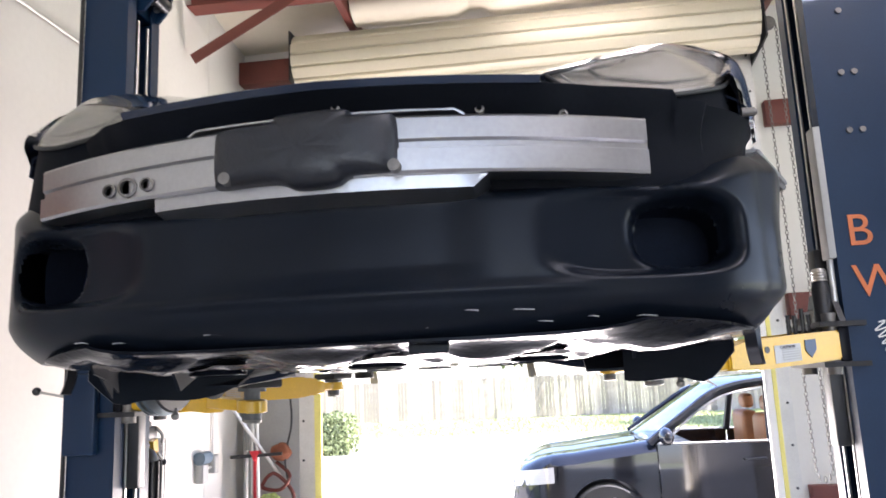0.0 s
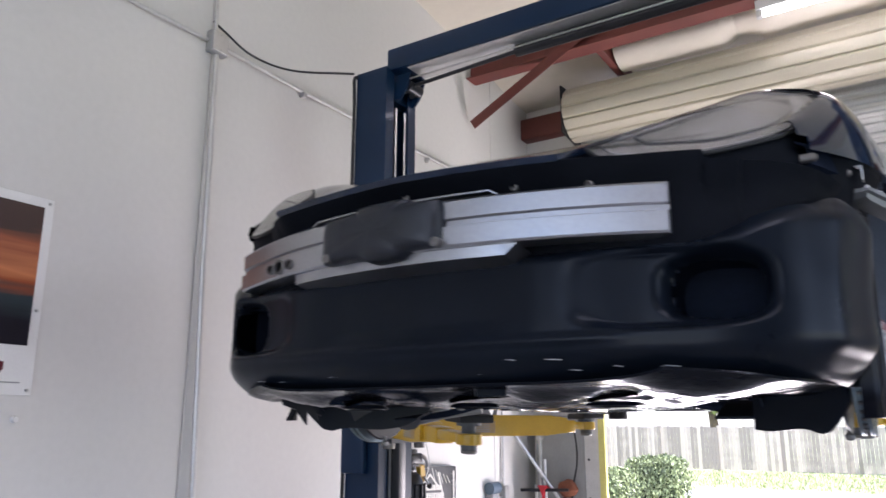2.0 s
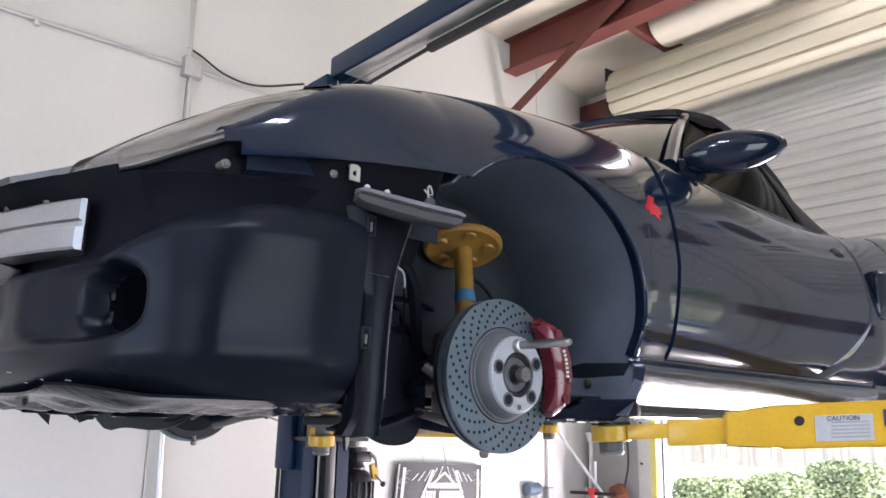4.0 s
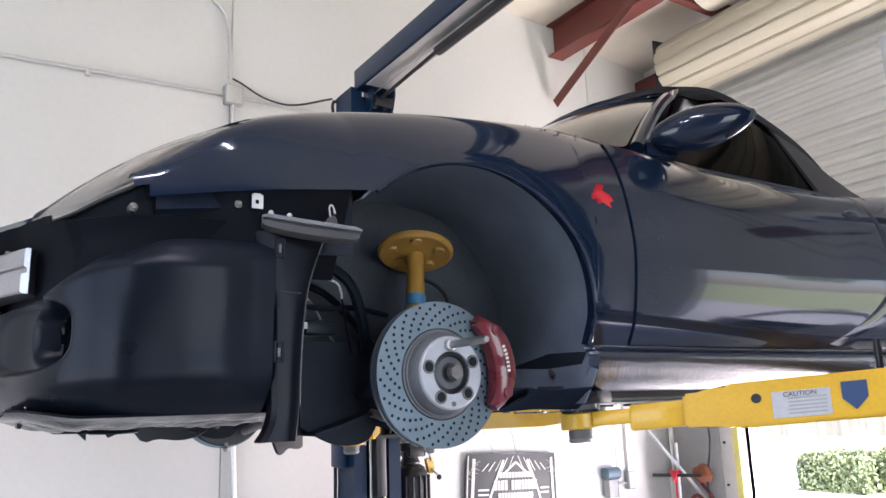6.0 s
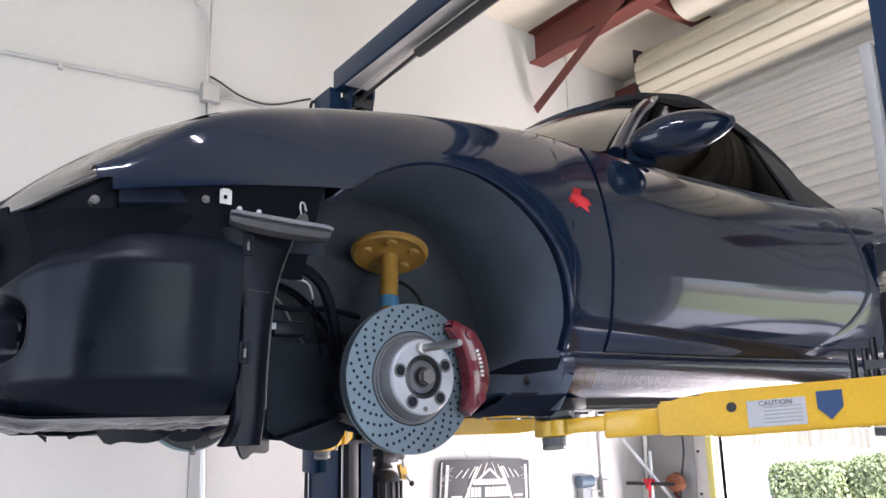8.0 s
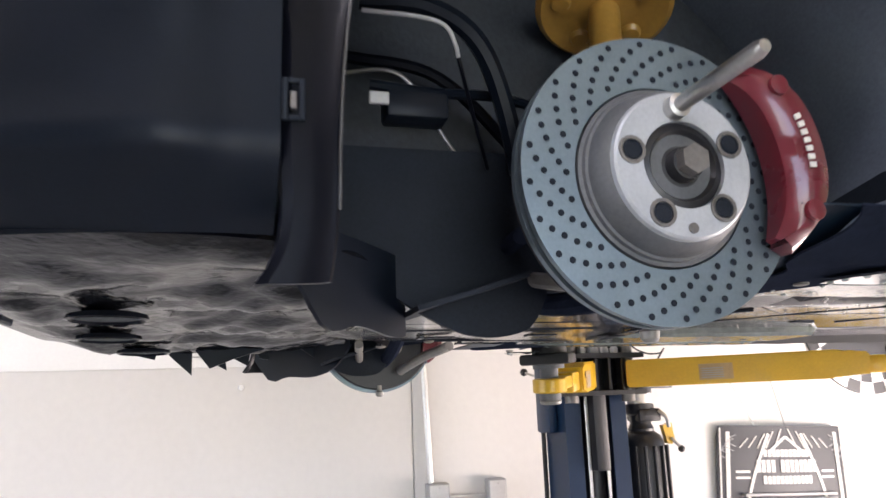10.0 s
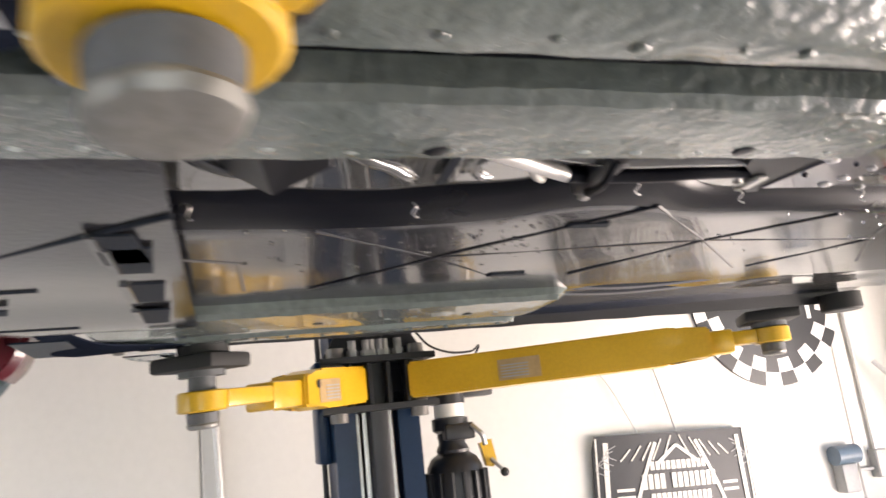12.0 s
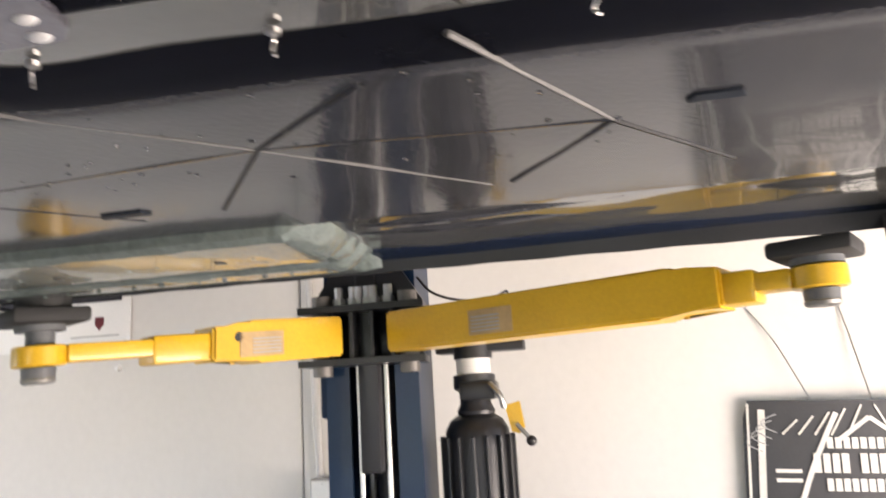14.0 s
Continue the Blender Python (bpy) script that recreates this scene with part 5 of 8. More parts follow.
    tube(bm, bend([(ux, yv0 + 0.02, zv0), (ux, yv1 - 0.02, zv0 + 0.01), (ux, yv1, zv0 + 0.05), (ux, yv1 + 0.005, zv1 - 0.03), (ux, yv1 - 0.02, zv1), (ux, yv0 + 0.04, zv1), (ux, yv0, zv1 - 0.03), (ux, yv0 - 0.005, zv0 + 0.03), (ux, yv0 + 0.02, zv0)], 5), 0.007, 8)
    part("rim", bm, PAINT, vp)
    # handle
    bm = B()
    hu = side_u(3.66, 2.30)
    bmesh.ops.create_uvsphere(bm, u_segments=24, v_segments=12, radius=1, matrix=pose(XC + s * (hu - 0.004), 3.655, 2.30) @ Matrix.Diagonal((0.010, 0.068, 0.030, 1)))
    hp = part("door_handle", bm, PAINT, door_ob)
    bm = B()
    bmesh.ops.create_uvsphere(bm, u_segments=20, v_segments=10, radius=1, matrix=pose(XC + s * (hu + 0.004), 3.655, 2.293) @ Matrix.Diagonal((0.006, 0.050, 0.017, 1)))
    part("grip_recess", bm, LINER, car)
    # mirror
    bm = B()
    rows = []
    for k, t in enumerate(np.linspace(0, 1, 16)):
        rad = math.sin(math.pi * min(0.985, max(0.02, 0.12 + 0.86 * t))) ** 0.55
        cx = XC + s * (0.715 + 0.215 * t)
        cyy, czz = 2.805 + 0.135 * t, 2.462 + 0.030 * t
        rows.append([(cx, cyy + 0.075 * rad * math.cos(a) * (0.75 if math.cos(a) > 0 else 1.0), czz + 0.062 * rad * math.sin(a)) for a in np.linspace(0, 6.28319, 25)[:-1]])
    vs = grid(bm, rows, True)
    bm.faces.new(vs[0])
    bm.faces.new(vs[-1][::-1])
    mp = part("mirror", bm, PAINT, car, "glossy black door mirror")
    bm = B()
    rows = [[(XC + s * (0.70 - 0.02 * t + 0.03 * k), 2.755 + 0.09 * k + 0.02 * t, 2.405 + 0.055 * t) for k in (0, 0.5, 1)] for t in np.linspace(0, 1, 4)]
    slab(bm, rows, 0.02)
    part("mirror_foot", bm, PAINT, mp)
    # headlamp: egg-shaped lens that bulges over the wing
    ring = LAMP
    mid, out_n = Vector((0.555, 1.415, 2.212)), Vector((0.30, -0.50, 0.81))

    def lens_rows(k0, k1, n, lift, bulge):
        out = []
        for k in np.linspace(k0, k1, n).tolist():
            r = []
            for p in ring:
                q = mid + k * (p - mid) + (lift + bulge * (1 - k * k)) * out_n
                r.append((XC + s * q.x, q.y, q.z))
            out.append(r)
        return out
    bm = B()
    outer, inner = lens_rows(0.02, 1.0, 14, 0.003, 0.020), lens_rows(0.02, 1.0, 14, 0.000, 0.020)
    va, vb = grid(bm, outer, True), grid(bm, inner, True)
    for k in range(len(ring)):
        n = (k + 1) % len(ring)
        bm.faces.new((va[-1][k], va[-1][n], vb[-1][n], vb[-1][k]))
    bm.faces.new(va[0])
    bm.faces.new(vb[0][::-1])
    hl = part("headlamp", bm, LENS, car, "hazy clear headlamp lens, egg-shaped")
    hl.visible_shadow = False
    bm = B()
    rr_ = lens_rows(0.02, 0.995, 12, -0.004, -0.020)
    vs = grid(bm, rr_, True)
    bm.faces.new(vs[0])
    part("reflector", bm, BOWL, hl, "pale hazy reflector")
    for k_, w_ in ((0.66, 0.0035), (0.90, 0.0025)):
        bm = B()
        r = lens_rows(k_, k_, 1, -0.002, 0.004)[0]
        tube(bm, r + [r[0]], w_, 6)
        part("bezel", bm, GREYTRIM if k_ < 0.8 else ALU, hl)
    bm = B()
    r = lens_rows(1.0, 1.0, 1, 0.0, 0)[0]
    tube(bm, r + [r[0]], 0.0040, 8)
    part("seal", bm, RUBBER, hl)
    # turn-signal strip that hangs loose behind the corner: dark body, paler lens edge, wire tail
    for nm, k0, k1, proud, m_ in (("lamp_body", 0.30, 1.0, 0.0, GREYTRIM), ("lens_edge", 0.0, 0.36, 0.004, LENSG)):
        bm = B()
        rows = []
        for t in np.linspace(0, 1, 18):
            e = min(1, (t + 0.03) / 0.06, (1.02 - t) / 0.05) ** 0.5
            x, y = XC + s * (0.748 + 0.10 * t), 1.612 + (0.158 - 0.012 * k0) * t
            zt, zb = 2.100 - 0.036 * t, 2.071 - 0.036 * t - 0.005 * math.sin(math.pi * t)
            zm = (zt + zb) / 2
            a, b = zm + e * (zt + (zb - zt) * k0 - zm), zm + e * (zt + (zb - zt) * k1 - zm)
            rows.append([(x - s * 0.028, y + 0.004, a), (x - s * 0.004, y, a), (x + s * (0.006 + proud), y - 0.003, a + 0.35 * (b - a)), (x + s * (0.003 + proud), y - 0.003, b - 0.15 * (b - a)), (x - s * 0.006, y, b), (x - s * 0.028, y + 0.004, b)])
        vs = grid(bm, rows, True)
        bm.faces.new(vs[0])
        bm.faces.new(vs[-1][::-1])
        if nm == "lamp_body":
            lamp_s = part("side_repeater", bm, m_, car, "grey side lamp hanging loose by its wire")
        else:
            part(nm, bm, m_, lamp_s, "paler worn lens edge")
    bm = B()
    prism(bm, [(1.712, 2.072), (1.742, 2.066), (1.738, 2.088), (1.732, 2.094), (1.722, 2.088)], 'x', XC + s * 0.802 - 0.003, XC + s * 0.802 + 0.003)
    part("bulb_holder", bm, GREYTRIM, lamp_s)
    bm = B()
    tube(bm, bend([(XC + s * 0.80, 1.728, 2.085), (XC + s * 0.802, 1.724, 2.108), (XC + s * 0.80, 1.731, 2.114), (XC + s * 0.798, 1.738, 2.10), (XC + s * 0.77, 1.748, 2.112), (XC + s * 0.74, 1.762, 2.138)], 5), 0.0016, 6)
    part("wire", bm, STICK, lamp_s)
    for t in (0.08, 0.27):
        bm = B()
        bmesh.ops.create_uvsphere(bm, u_segments=10, v_segments=6, radius=0.0055, matrix=pose(XC + s * (0.746 + 0.10 * t), 1.612 + 0.158 * t, 2.101 - 0.036 * t))
        part("peg", bm, STICK, lamp_s)

# windscreen, frame and soft top
def ws(u, t):
    base = Vector((XC + u * 0.68, 2.50 + 0.24 * u * u, 2.455 - 0.02 * u * u))
    top = Vector((XC + u * 0.50, 3.10 + 0.06 * u * u, 2.825 - 0.065 * u * u))
    p = base.lerp(top, t)
    p.z += 0.03 * math.sin(math.pi * t)
    return p


bm = B()
slab(bm, [[ws(u, t) for u in np.linspace(-0.96, 0.96, 17)] for t in np.linspace(0.03, 0.96, 10)], 0.005)
wsob = part("windscreen", bm, GLASS, car)
wsob.visible_shadow = False
bm = B()
tube(bm, [ws(-1, t) for t in np.linspace(0, 1, 10)] + [ws(u, 1) for u in np.linspace(-0.9, 0.9, 11)] + [ws(1, t) for t in np.linspace(1, 0, 10)], 0.022, 10)
part("screen_frame", bm, PAINT, car)
ROOFC = [(3.10, 2.825), (3.35, 2.885), (3.6, 2.86), (3.9, 2.74), (4.2, 2.52)]
ROOFS = [(3.10, 2.765), (3.35, 2.80), (3.6, 2.75), (3.9, 2.65), (4.2, 2.47)]
bm = B()
rows = []
for y in np.linspace(3.10, 4.2, 20):
    eu = 0.50 + 0.02 * math.sin((y - 3.1) * 3)
    rows.append([(XC + eu * v, y, ev(ROOFS, y) + (ev(ROOFC, y) - ev(ROOFS, y)) * (1 - abs(v) ** 2.4)) for v in np.linspace(-1, 1, 21)])
slab(bm, rows, -0.02)
part("soft_top", bm, FABRIC, car, "black fabric soft top")
for s in (1, -1):
    bm = B()
    rows = []
    for t in np.linspace(0, 1, 8):
        rows.append([(XC + s * (0.685 - 0.185 * k), 3.66 + 0.56 * t + 0.02 * k * (1 - t), 2.40 + (ev(ROOFS, 3.66 + 0.54 * t) - 2.40 - 0.004) * k) for k in np.linspace(0, 1, 6)])
    slab(bm, rows, 0.012)
    part("soft_top_side", bm, FABRIC, car)
    bm = B()
    rows = []
    for k in np.linspace(0, 1, 8):
        rows.append([(XC + s * (0.675 - 0.175 * k), (2.80 + 0.36 * k) + t * ((3.72 - 0.02 * k) - (2.80 + 0.36 * k)), 2.40 + (ev(ROOFS, 2.9 + 0.8 * t) - 2.405) * k) for t in np.linspace(0, 1, 10)])
    slab(bm, rows, 0.004)
    # the dim interior is put into the glass colour
    g = part("side_window", bm, DARKGLASS, car, "side window darkened for the dim cabin")
    g.visible_shadow = False
    bm = B()
    tube(bm, [(XC + s * 0.684, y, 2.405) for y in np.linspace(2.76, 3.78, 12)], 0.008, 6)
    part("window_seal", bm, RUBBER, car)
bm = B()
box(bm, (XC - 0.60, 2.75, 1.80), (XC + 0.60, 3.95, 2.36), 0.05)
part("cabin_trim", bm, LINER, car)
for s in (1, -1):
    bm = B()
    box(bm, (XC + s * 0.33 - 0.22, 3.45, 2.3), (XC + s * 0.33 + 0.22, 3.60, 2.62), 0.06, 3)
    part("seat_back", bm, LINER, car)

# ------------------------------------------------ bare front end
PLAN = bend([(0, 1.188, 0), (0.2, 1.196, 0), (0.4, 1.224, 0), (0.55, 1.262, 0), (0.645, 1.318, 0), (0.70, 1.39, 0), (0.728, 1.48, 0), (0.738, 1.57, 0), (0.734, 1.64, 0)], 20)


def corner(u, s):
    """The carrier's far corner is pushed in."""
    return u if s > 0 or u < 0.45 else 0.45 + (u - 0.45) * 0.86


def plan_normal(i):
    a, b = PLAN[max(i - 1, 0)], PLAN[min(i + 1, len(PLAN) - 1)]
    d = (b - a).normalized()
    return Vector((-d.y, d.x, 0))


def smooth(a, b, x):
    t = min(1, max(0, (x - a) / (b - a)))
    return t * t * (3 - 2 * t)


# dark panel behind the beam, from the bonnet's edge down to the carrier
def backing_rows(s):
    rows = []
    for i, p in enumerate(PLAN):
        n = plan_normal(i)
        top = min(2.10 - 0.02 * p.x, low_edge(max(1.3, p.y)) + 0.02) if p.x > 0.55 else 2.101 - 0.01 * p.x + 0.010 * smooth(0.33, 0.40, p.x)
        r = []
        for k in np.linspace(0, 1, 14):
            z = top + (1.946 - top) * k
            q = p + n * (0.022 + 0.012 * math.sin(k * 5.0) + 0.022 * k)
            if p.x < 0.60:
                q.y += (nose(p.x, 1.12) + 0.004 + 0.045 * smooth(0.30, 0.42, p.x) - q.y) * (1 - k) ** 2
            if s < 0 and p.x > 0.40:
                q.y += 0.04 * min(1, (p.x - 0.40) / 0.08) * (1 - k) ** 0.5
            r.append((XC + s * corner(q.x, s), q.y, z))
        rows.append(r)
    return rows


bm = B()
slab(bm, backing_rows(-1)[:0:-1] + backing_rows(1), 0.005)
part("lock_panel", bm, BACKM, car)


def beam_y(u):
    return 1.125 + 0.47 * u * u


def beam_skin(name, z0, z1, u0, u1, proud, material, label=""):
    bm = B()
    rows = []
    for u in np.linspace(u0, u1, 33):
        y = beam_y(u) - proud
        dep = 0.010 + 0.040 * smooth(0.0, 0.05, u1 - u)
        rows.append([(XC + u, y + dep, z1), (XC + u, y + 0.003, z1), (XC + u, y, z1 - 0.004), (XC + u, y, z0 + 0.60 * (z1 - z0)), (XC + u, y + 0.006, z0 + 0.56 * (z1 - z0)), (XC + u, y + 0.006, z0 + 0.46 * (z1 - z0)), (XC + u, y - 0.004, z0 + 0.42 * (z1 - z0)), (XC + u, y - 0.004, z0 + 0.004), (XC + u, y, z0), (XC + u, y + dep, z0)])
    vs = grid(bm, rows, True)
    bm.faces.new(vs[0])
    bm.faces.new(vs[-1][::-1])
    return part(name, bm, material, car, label, sharp=25)


bbeam = beam_skin("bumper_beam", 1.962, 2.050, -0.525, 0.485, 0.0, ALU, "bare extruded aluminium bumper beam")
bm = B()
rows = []
for u in np.linspace(-0.275, 0.243, 24):
    y = beam_y(u) + 0.012
    zb = 1.934 + 0.02 * max(0, u - 0.225) / 0.018
    rows.append([(XC + u, y, 1.962), (XC + u, y, zb + 0.01), (XC + u, y + 0.05, zb)])
slab(bm, rows, 0.004)
part("beam_flange", bm, ALU, bbeam)
bm = B()
slab(bm, [[(XC + u, beam_y(u) + 0.004 + d, 2.050 + 0.009 * min(1, (u + 0.215) / 0.015, (0.215 - u) / 0.015)) for d in (0.0, 0.02, 0.04)] for u in np.linspace(-0.214, 0.214, 30)], 0.003)
part("beam_lip", bm, ALU, bbeam)
# black pad over the beam's middle, soft round corners and a bulge below
bm = B()
out = bend([(-0.150, 2.046, 0), (-0.07, 2.049, 0), (-0.058, 2.058, 0), (0.0, 2.061, 0), (0.046, 2.060, 0), (0.055, 2.052, 0), (0.106, 2.051, 0), (0.116, 2.042, 0), (0.117, 2.0, 0), (0.114, 1.972, 0), (0.104, 1.964, 0), (0.05, 1.962, 0), (0.025, 1.950, 0), (-0.03, 1.948, 0), (-0.065, 1.960, 0), (-0.15, 1.960, 0), (-0.159, 1.968, 0), (-0.161, 2.0, 0), (-0.159, 2.038, 0), (-0.150, 2.046, 0)], 5)[:-1]
rows = []
for k, d in ((0.03, -0.010), (0.5, -0.009), (0.76, -0.006), (0.88, -0.001), (0.95, 0.005), (0.985, 0.012), (1.0, 0.020), (1.0, 0.040)):
    rows.append([(XC - 0.022 + k * (p.x + 0.022), beam_y(-0.022 + k * (p.x + 0.022)) - 0.024 + d + 0.002 * noise.noise(Vector((k * p.x * 30, p.y * 30, 0))), 2.005 + k * (p.y - 2.005)) for p in out])
vs = grid(bm, rows, True)
bm.faces.new(vs[0])
pad = part("beam_pad", bm, FOAM, bbeam, "scuffed black number-plate pad")
for u, z in ((-0.135, 1.968), (0.115, 1.968)):
    bm = B()
    cyl(bm, (XC + u, beam_y(u) - 0.014, z), (XC + u, beam_y(u) - 0.030, z), 0.009, seg=14)
    part("rivet", bm, HUBM, bbeam)
for u in (-0.355, -0.318, -0.281):
    r = 0.016 if u == -0.318 else 0.011
    bm = B()
    lathe(bm, [(0.0, r), (0.006, r), (0.007, r * 0.72), (0.0, r * 0.7)], (XC + u, beam_y(u) - 0.004, 1.983), (0, -1, 0), 18)
    part("tow_socket", bm, HUBM, bbeam)
for u, z in ((0.02, 2.078), (0.235, 2.066), (0.36, 2.058)):
    bm = B()
    lathe(bm, [(0, 0.0075), (0.008, 0.0075), (0.009, 0.004), (0.002, 0.004)], (XC + u, beam_y(u) + 0.03, z), (0, -1, 0), 10)
    part("bolt", bm, HUBM, car)

# lower front: one moulded carrier, with two deep intake mouths, running round to the wheels
MU, MZ, MA, MH = 0.465, 1.878, 0.168, 0.071   # the intake mouths: middle, half width and half height
HU, HA, HH = 0.532, 0.090, 0.063   # the deep hole in each of them


def mouth_r(u, z):
    return (abs((u - MU) / MA) ** 3.4 + abs((z - MZ) / MH) ** 3.4) ** (1 / 3.4)


def hole_r(u, z):
    return (abs((u - HU) / HA) ** 3.0 + abs((z - MZ) / HH) ** 3.0) ** (1 / 3.0)


def plan_y(u):
    return float(np.interp(u, [p.x for p in PLAN[:150]], [p.y for p in PLAN[:150]]))


def carrier_rows(s):
    rows = []
    for i, p in enumerate(PLAN):
        n = plan_normal(i)
        u = p.x
        zt = 1.957 + 0.060 * smooth(0.50, 0.71, u) + 0.025 * smooth(0.69, 0.73, u)
        r = []
        for z in np.linspace(zt, 1.728, 84):
            k = (zt - z) / (zt - 1.728)
            off = (0.05 - 0.03 * smooth(0.50, 0.71, u)) * max(0, 1 - k / 0.12) ** 2 + 0.060 * max(0, (k - 0.74) / 0.26) ** 2
            off += 0.012 * smooth(1.80, 1.84, z) * (1 - smooth(1.93, 1.944, z)) * (1 - smooth(0.16, 0.26, u))
            off -= 0.006 * math.exp(-((z - 1.797) / 0.008) ** 2) * (1 - smooth(0.30, 0.45, u))
            side = smooth(0.69, 0.725, u)
            off -= 0.010 * smooth(1.34, 1.40, p.y) * (1 - smooth(1.535 + 0.004 * math.sin(z * 40), 1.60, p.y)) * smooth(1.765, 1.79, z) * (1 - smooth(1.985, 2.02, z))
            off += 0.007 * side * math.sin((z - 1.75) * 18) + 0.004 * noise.noise(Vector((u * 5, p.y * 7, z * 8)))
            q = p + n * off
            if p.y < 1.42:
                q.y += 0.036 * (1 - smooth(0.80, 1.03, mouth_r(u, z))) * smooth(0.27, 0.46, u) + 0.04 * (1 - smooth(0.80, 0.96, hole_r(u, z)))
            r.append((XC + s * corner(q.x, s), q.y, z))
        rows.append(r)
    return rows


full = carrier_rows(-1)[:0:-1] + carrier_rows(1)
bm = B()
slab(bm, full, 0.004)
bmesh.ops.delete(bm, geom=[f for f in bm.faces if f.calc_center_median().y < 1.42 and hole_r(abs(f.calc_center_median().x - XC), f.calc_center_median().z) < 0.79], context='FACES')
carrier = part("front_carrier", bm, PLASTIC, car, "glossy black moulded bumper carrier", sharp=50)
bm = B()
tube(bm, [(XC + u, plan_y(abs(u)) - 0.0035, 1.797 + 0.004 * math.sin(u * 3)) for u in np.linspace(-0.25, 0.20, 24)], 0.0030, 8)
part("lip_edge", bm, PLASTIC, carrier, "worn bright lip edge")
for u, z, w in ((-0.44, 1.752, 0.012), (-0.36, 1.748, 0.02), (-0.20, 1.752, 0.014), (-0.05, 1.746, 0.022), (0.06, 1.764, 0.03), (0.12, 1.747, 0.018), (0.20, 1.767, 0.016), (0.27, 1.765, 0.028), (0.30, 1.748, 0.024), (0.38, 1.752, 0.012), (0.46, 1.750, 0.02)):
    # worn clip edges along the foot, their bright highlights put into pale colour
    kk = (1.957 - z) / 0.229
    bm = B()
    yy = plan_y(abs(u)) + 0.060 * max(0, (kk - 0.74) / 0.26) ** 2
    tube(bm, [(XC + corner(u, 1) - w, yy - 0.002, z), (XC + u, yy - 0.003, z + 0.001), (XC + u + w, yy - 0.002, z - 0.001)], 0.0009, 6)
    part("clip_edge", bm, STICK, carrier)
for s in (1, -1):
    dh = carrier
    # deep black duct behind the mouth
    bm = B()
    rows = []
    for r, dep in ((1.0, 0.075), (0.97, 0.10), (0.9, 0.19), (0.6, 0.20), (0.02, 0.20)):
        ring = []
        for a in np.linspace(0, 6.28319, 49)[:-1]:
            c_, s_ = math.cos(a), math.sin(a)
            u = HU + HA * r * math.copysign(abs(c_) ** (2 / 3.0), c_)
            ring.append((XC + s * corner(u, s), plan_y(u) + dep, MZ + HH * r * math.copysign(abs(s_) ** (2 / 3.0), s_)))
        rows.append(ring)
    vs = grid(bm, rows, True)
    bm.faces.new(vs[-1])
    # the recess's dark, slightly hazy look is put into this colour
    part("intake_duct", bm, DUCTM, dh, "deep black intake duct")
    # dark panel that closes the front of the wheel well
    bm = B()
    slab(bm, [[(XC + s * u, 1.69 + 0.05 * (z - 1.72) + 0.006 * noise.noise(Vector((u * 20, z * 20, 2))), z) for u in np.linspace(0.36, 0.70, 8)] for z in np.linspace(1.73, 2.10, 8)], 0.004)
    part("well_panel", bm, LINER, car)
    # flange towards the wheel, its rear edge swept, with two clip windows
    bm = B()
    rows = []
    for z in np.linspace(2.068, 1.672, 26):
        yl = ev([(1.66, 1.610), (1.70, 1.636), (1.80, 1.640), (1.93, 1.634), (2.0, 1.618), (2.07, 1.598)], z)
        yr = ev([(1.66, 1.680), (1.724, 1.688), (1.80, 1.690), (1.905, 1.697), (1.95, 1.703), (1.99, 1.713), (2.07, 1.742)], z)
        rows.append([(XC + s * u, yl + (yr - yl) * k, z) for u, k in ((0.700, 0.0), (0.722, 0.04), (0.730, 0.2), (0.731, 0.5), (0.735, 0.85), (0.742, 1.0))])
    slab(bm, rows, 0.004)
    flange = part("liner_flange", bm, BANDM, dh)
    bm = B()
    tube(bm, [(q[-1][0] + s * 0.0015, q[-1][1] + 0.001, q[-1][2]) for q in rows[:22]], 0.0013, 6)
    part("flange_edge", bm, GREYTRIM, flange, "thin pale flange edge")
    bm = B()
    tube(bm, [(XC + s * 0.7335, 1.652, 1.952), (XC + s * 0.735, 1.675, 1.950), (XC + s * 0.738, 1.698, 1.949)], 0.0011, 6)
    part("flange_seam", bm, GREYTRIM, flange)
    for z in (2.036, 1.837):
        bm = B()
        for y0, y1, z0, z1 in ((1.641, 1.646, -0.020, 0.020), (1.656, 1.661, -0.020, 0.020), (1.646, 1.656, 0.015, 0.020), (1.646, 1.656, -0.020, -0.015)):
            box(bm, (XC + s * 0.733 - 0.003, y0, z + z0), (XC + s * 0.733 + 0.003, y1, z + z1), 0.001, 1)
        part("clip_window", bm, LINER, flange)
        bm = B()
        box(bm, (XC + s * 0.733 - 0.002, 1.648, z - 0.010), (XC + s * 0.733 + 0.004, 1.6535, z + 0.007), 0.001, 1)
        part("clip", bm, HUBM, flange)
    # bumper carrier rail above the duct
    bm = B()
    rows = []
    for t in np.linspace(0, 1, 12):
        y = 1.43 + 0.30 * t
        u = side_u(y, 2.09) - 0.042
        zt = low_edge(y) + 0.005
        rows.append([(XC + s * (u - 0.02), y, zt + 0.01), (XC + s * u, y, zt), (XC + s * (u + 0.004), y, zt - 0.035), (XC + s * (u - 0.01), y, zt - 0.04), (XC + s * (u - 0.03), y, zt - 0.075)])
    slab(bm, rows, 0.004)
    part("carrier_rail", bm, DUCTM, car)
    for u, y, z in ((0.690, 1.389, 2.098), (0.728, 1.570, 2.116)) if s > 0 else ():
        bm = B()
        lathe(bm, [(-0.02, 0.008), (0.002, 0.008), (0.003, 0.0055), (0.006, 0.005), (0.0065, 0.003)], (XC + s * u, y, z), (s, 0, 0), 14)
        part("bolt", bm, HUBM, car)
    bm = B()
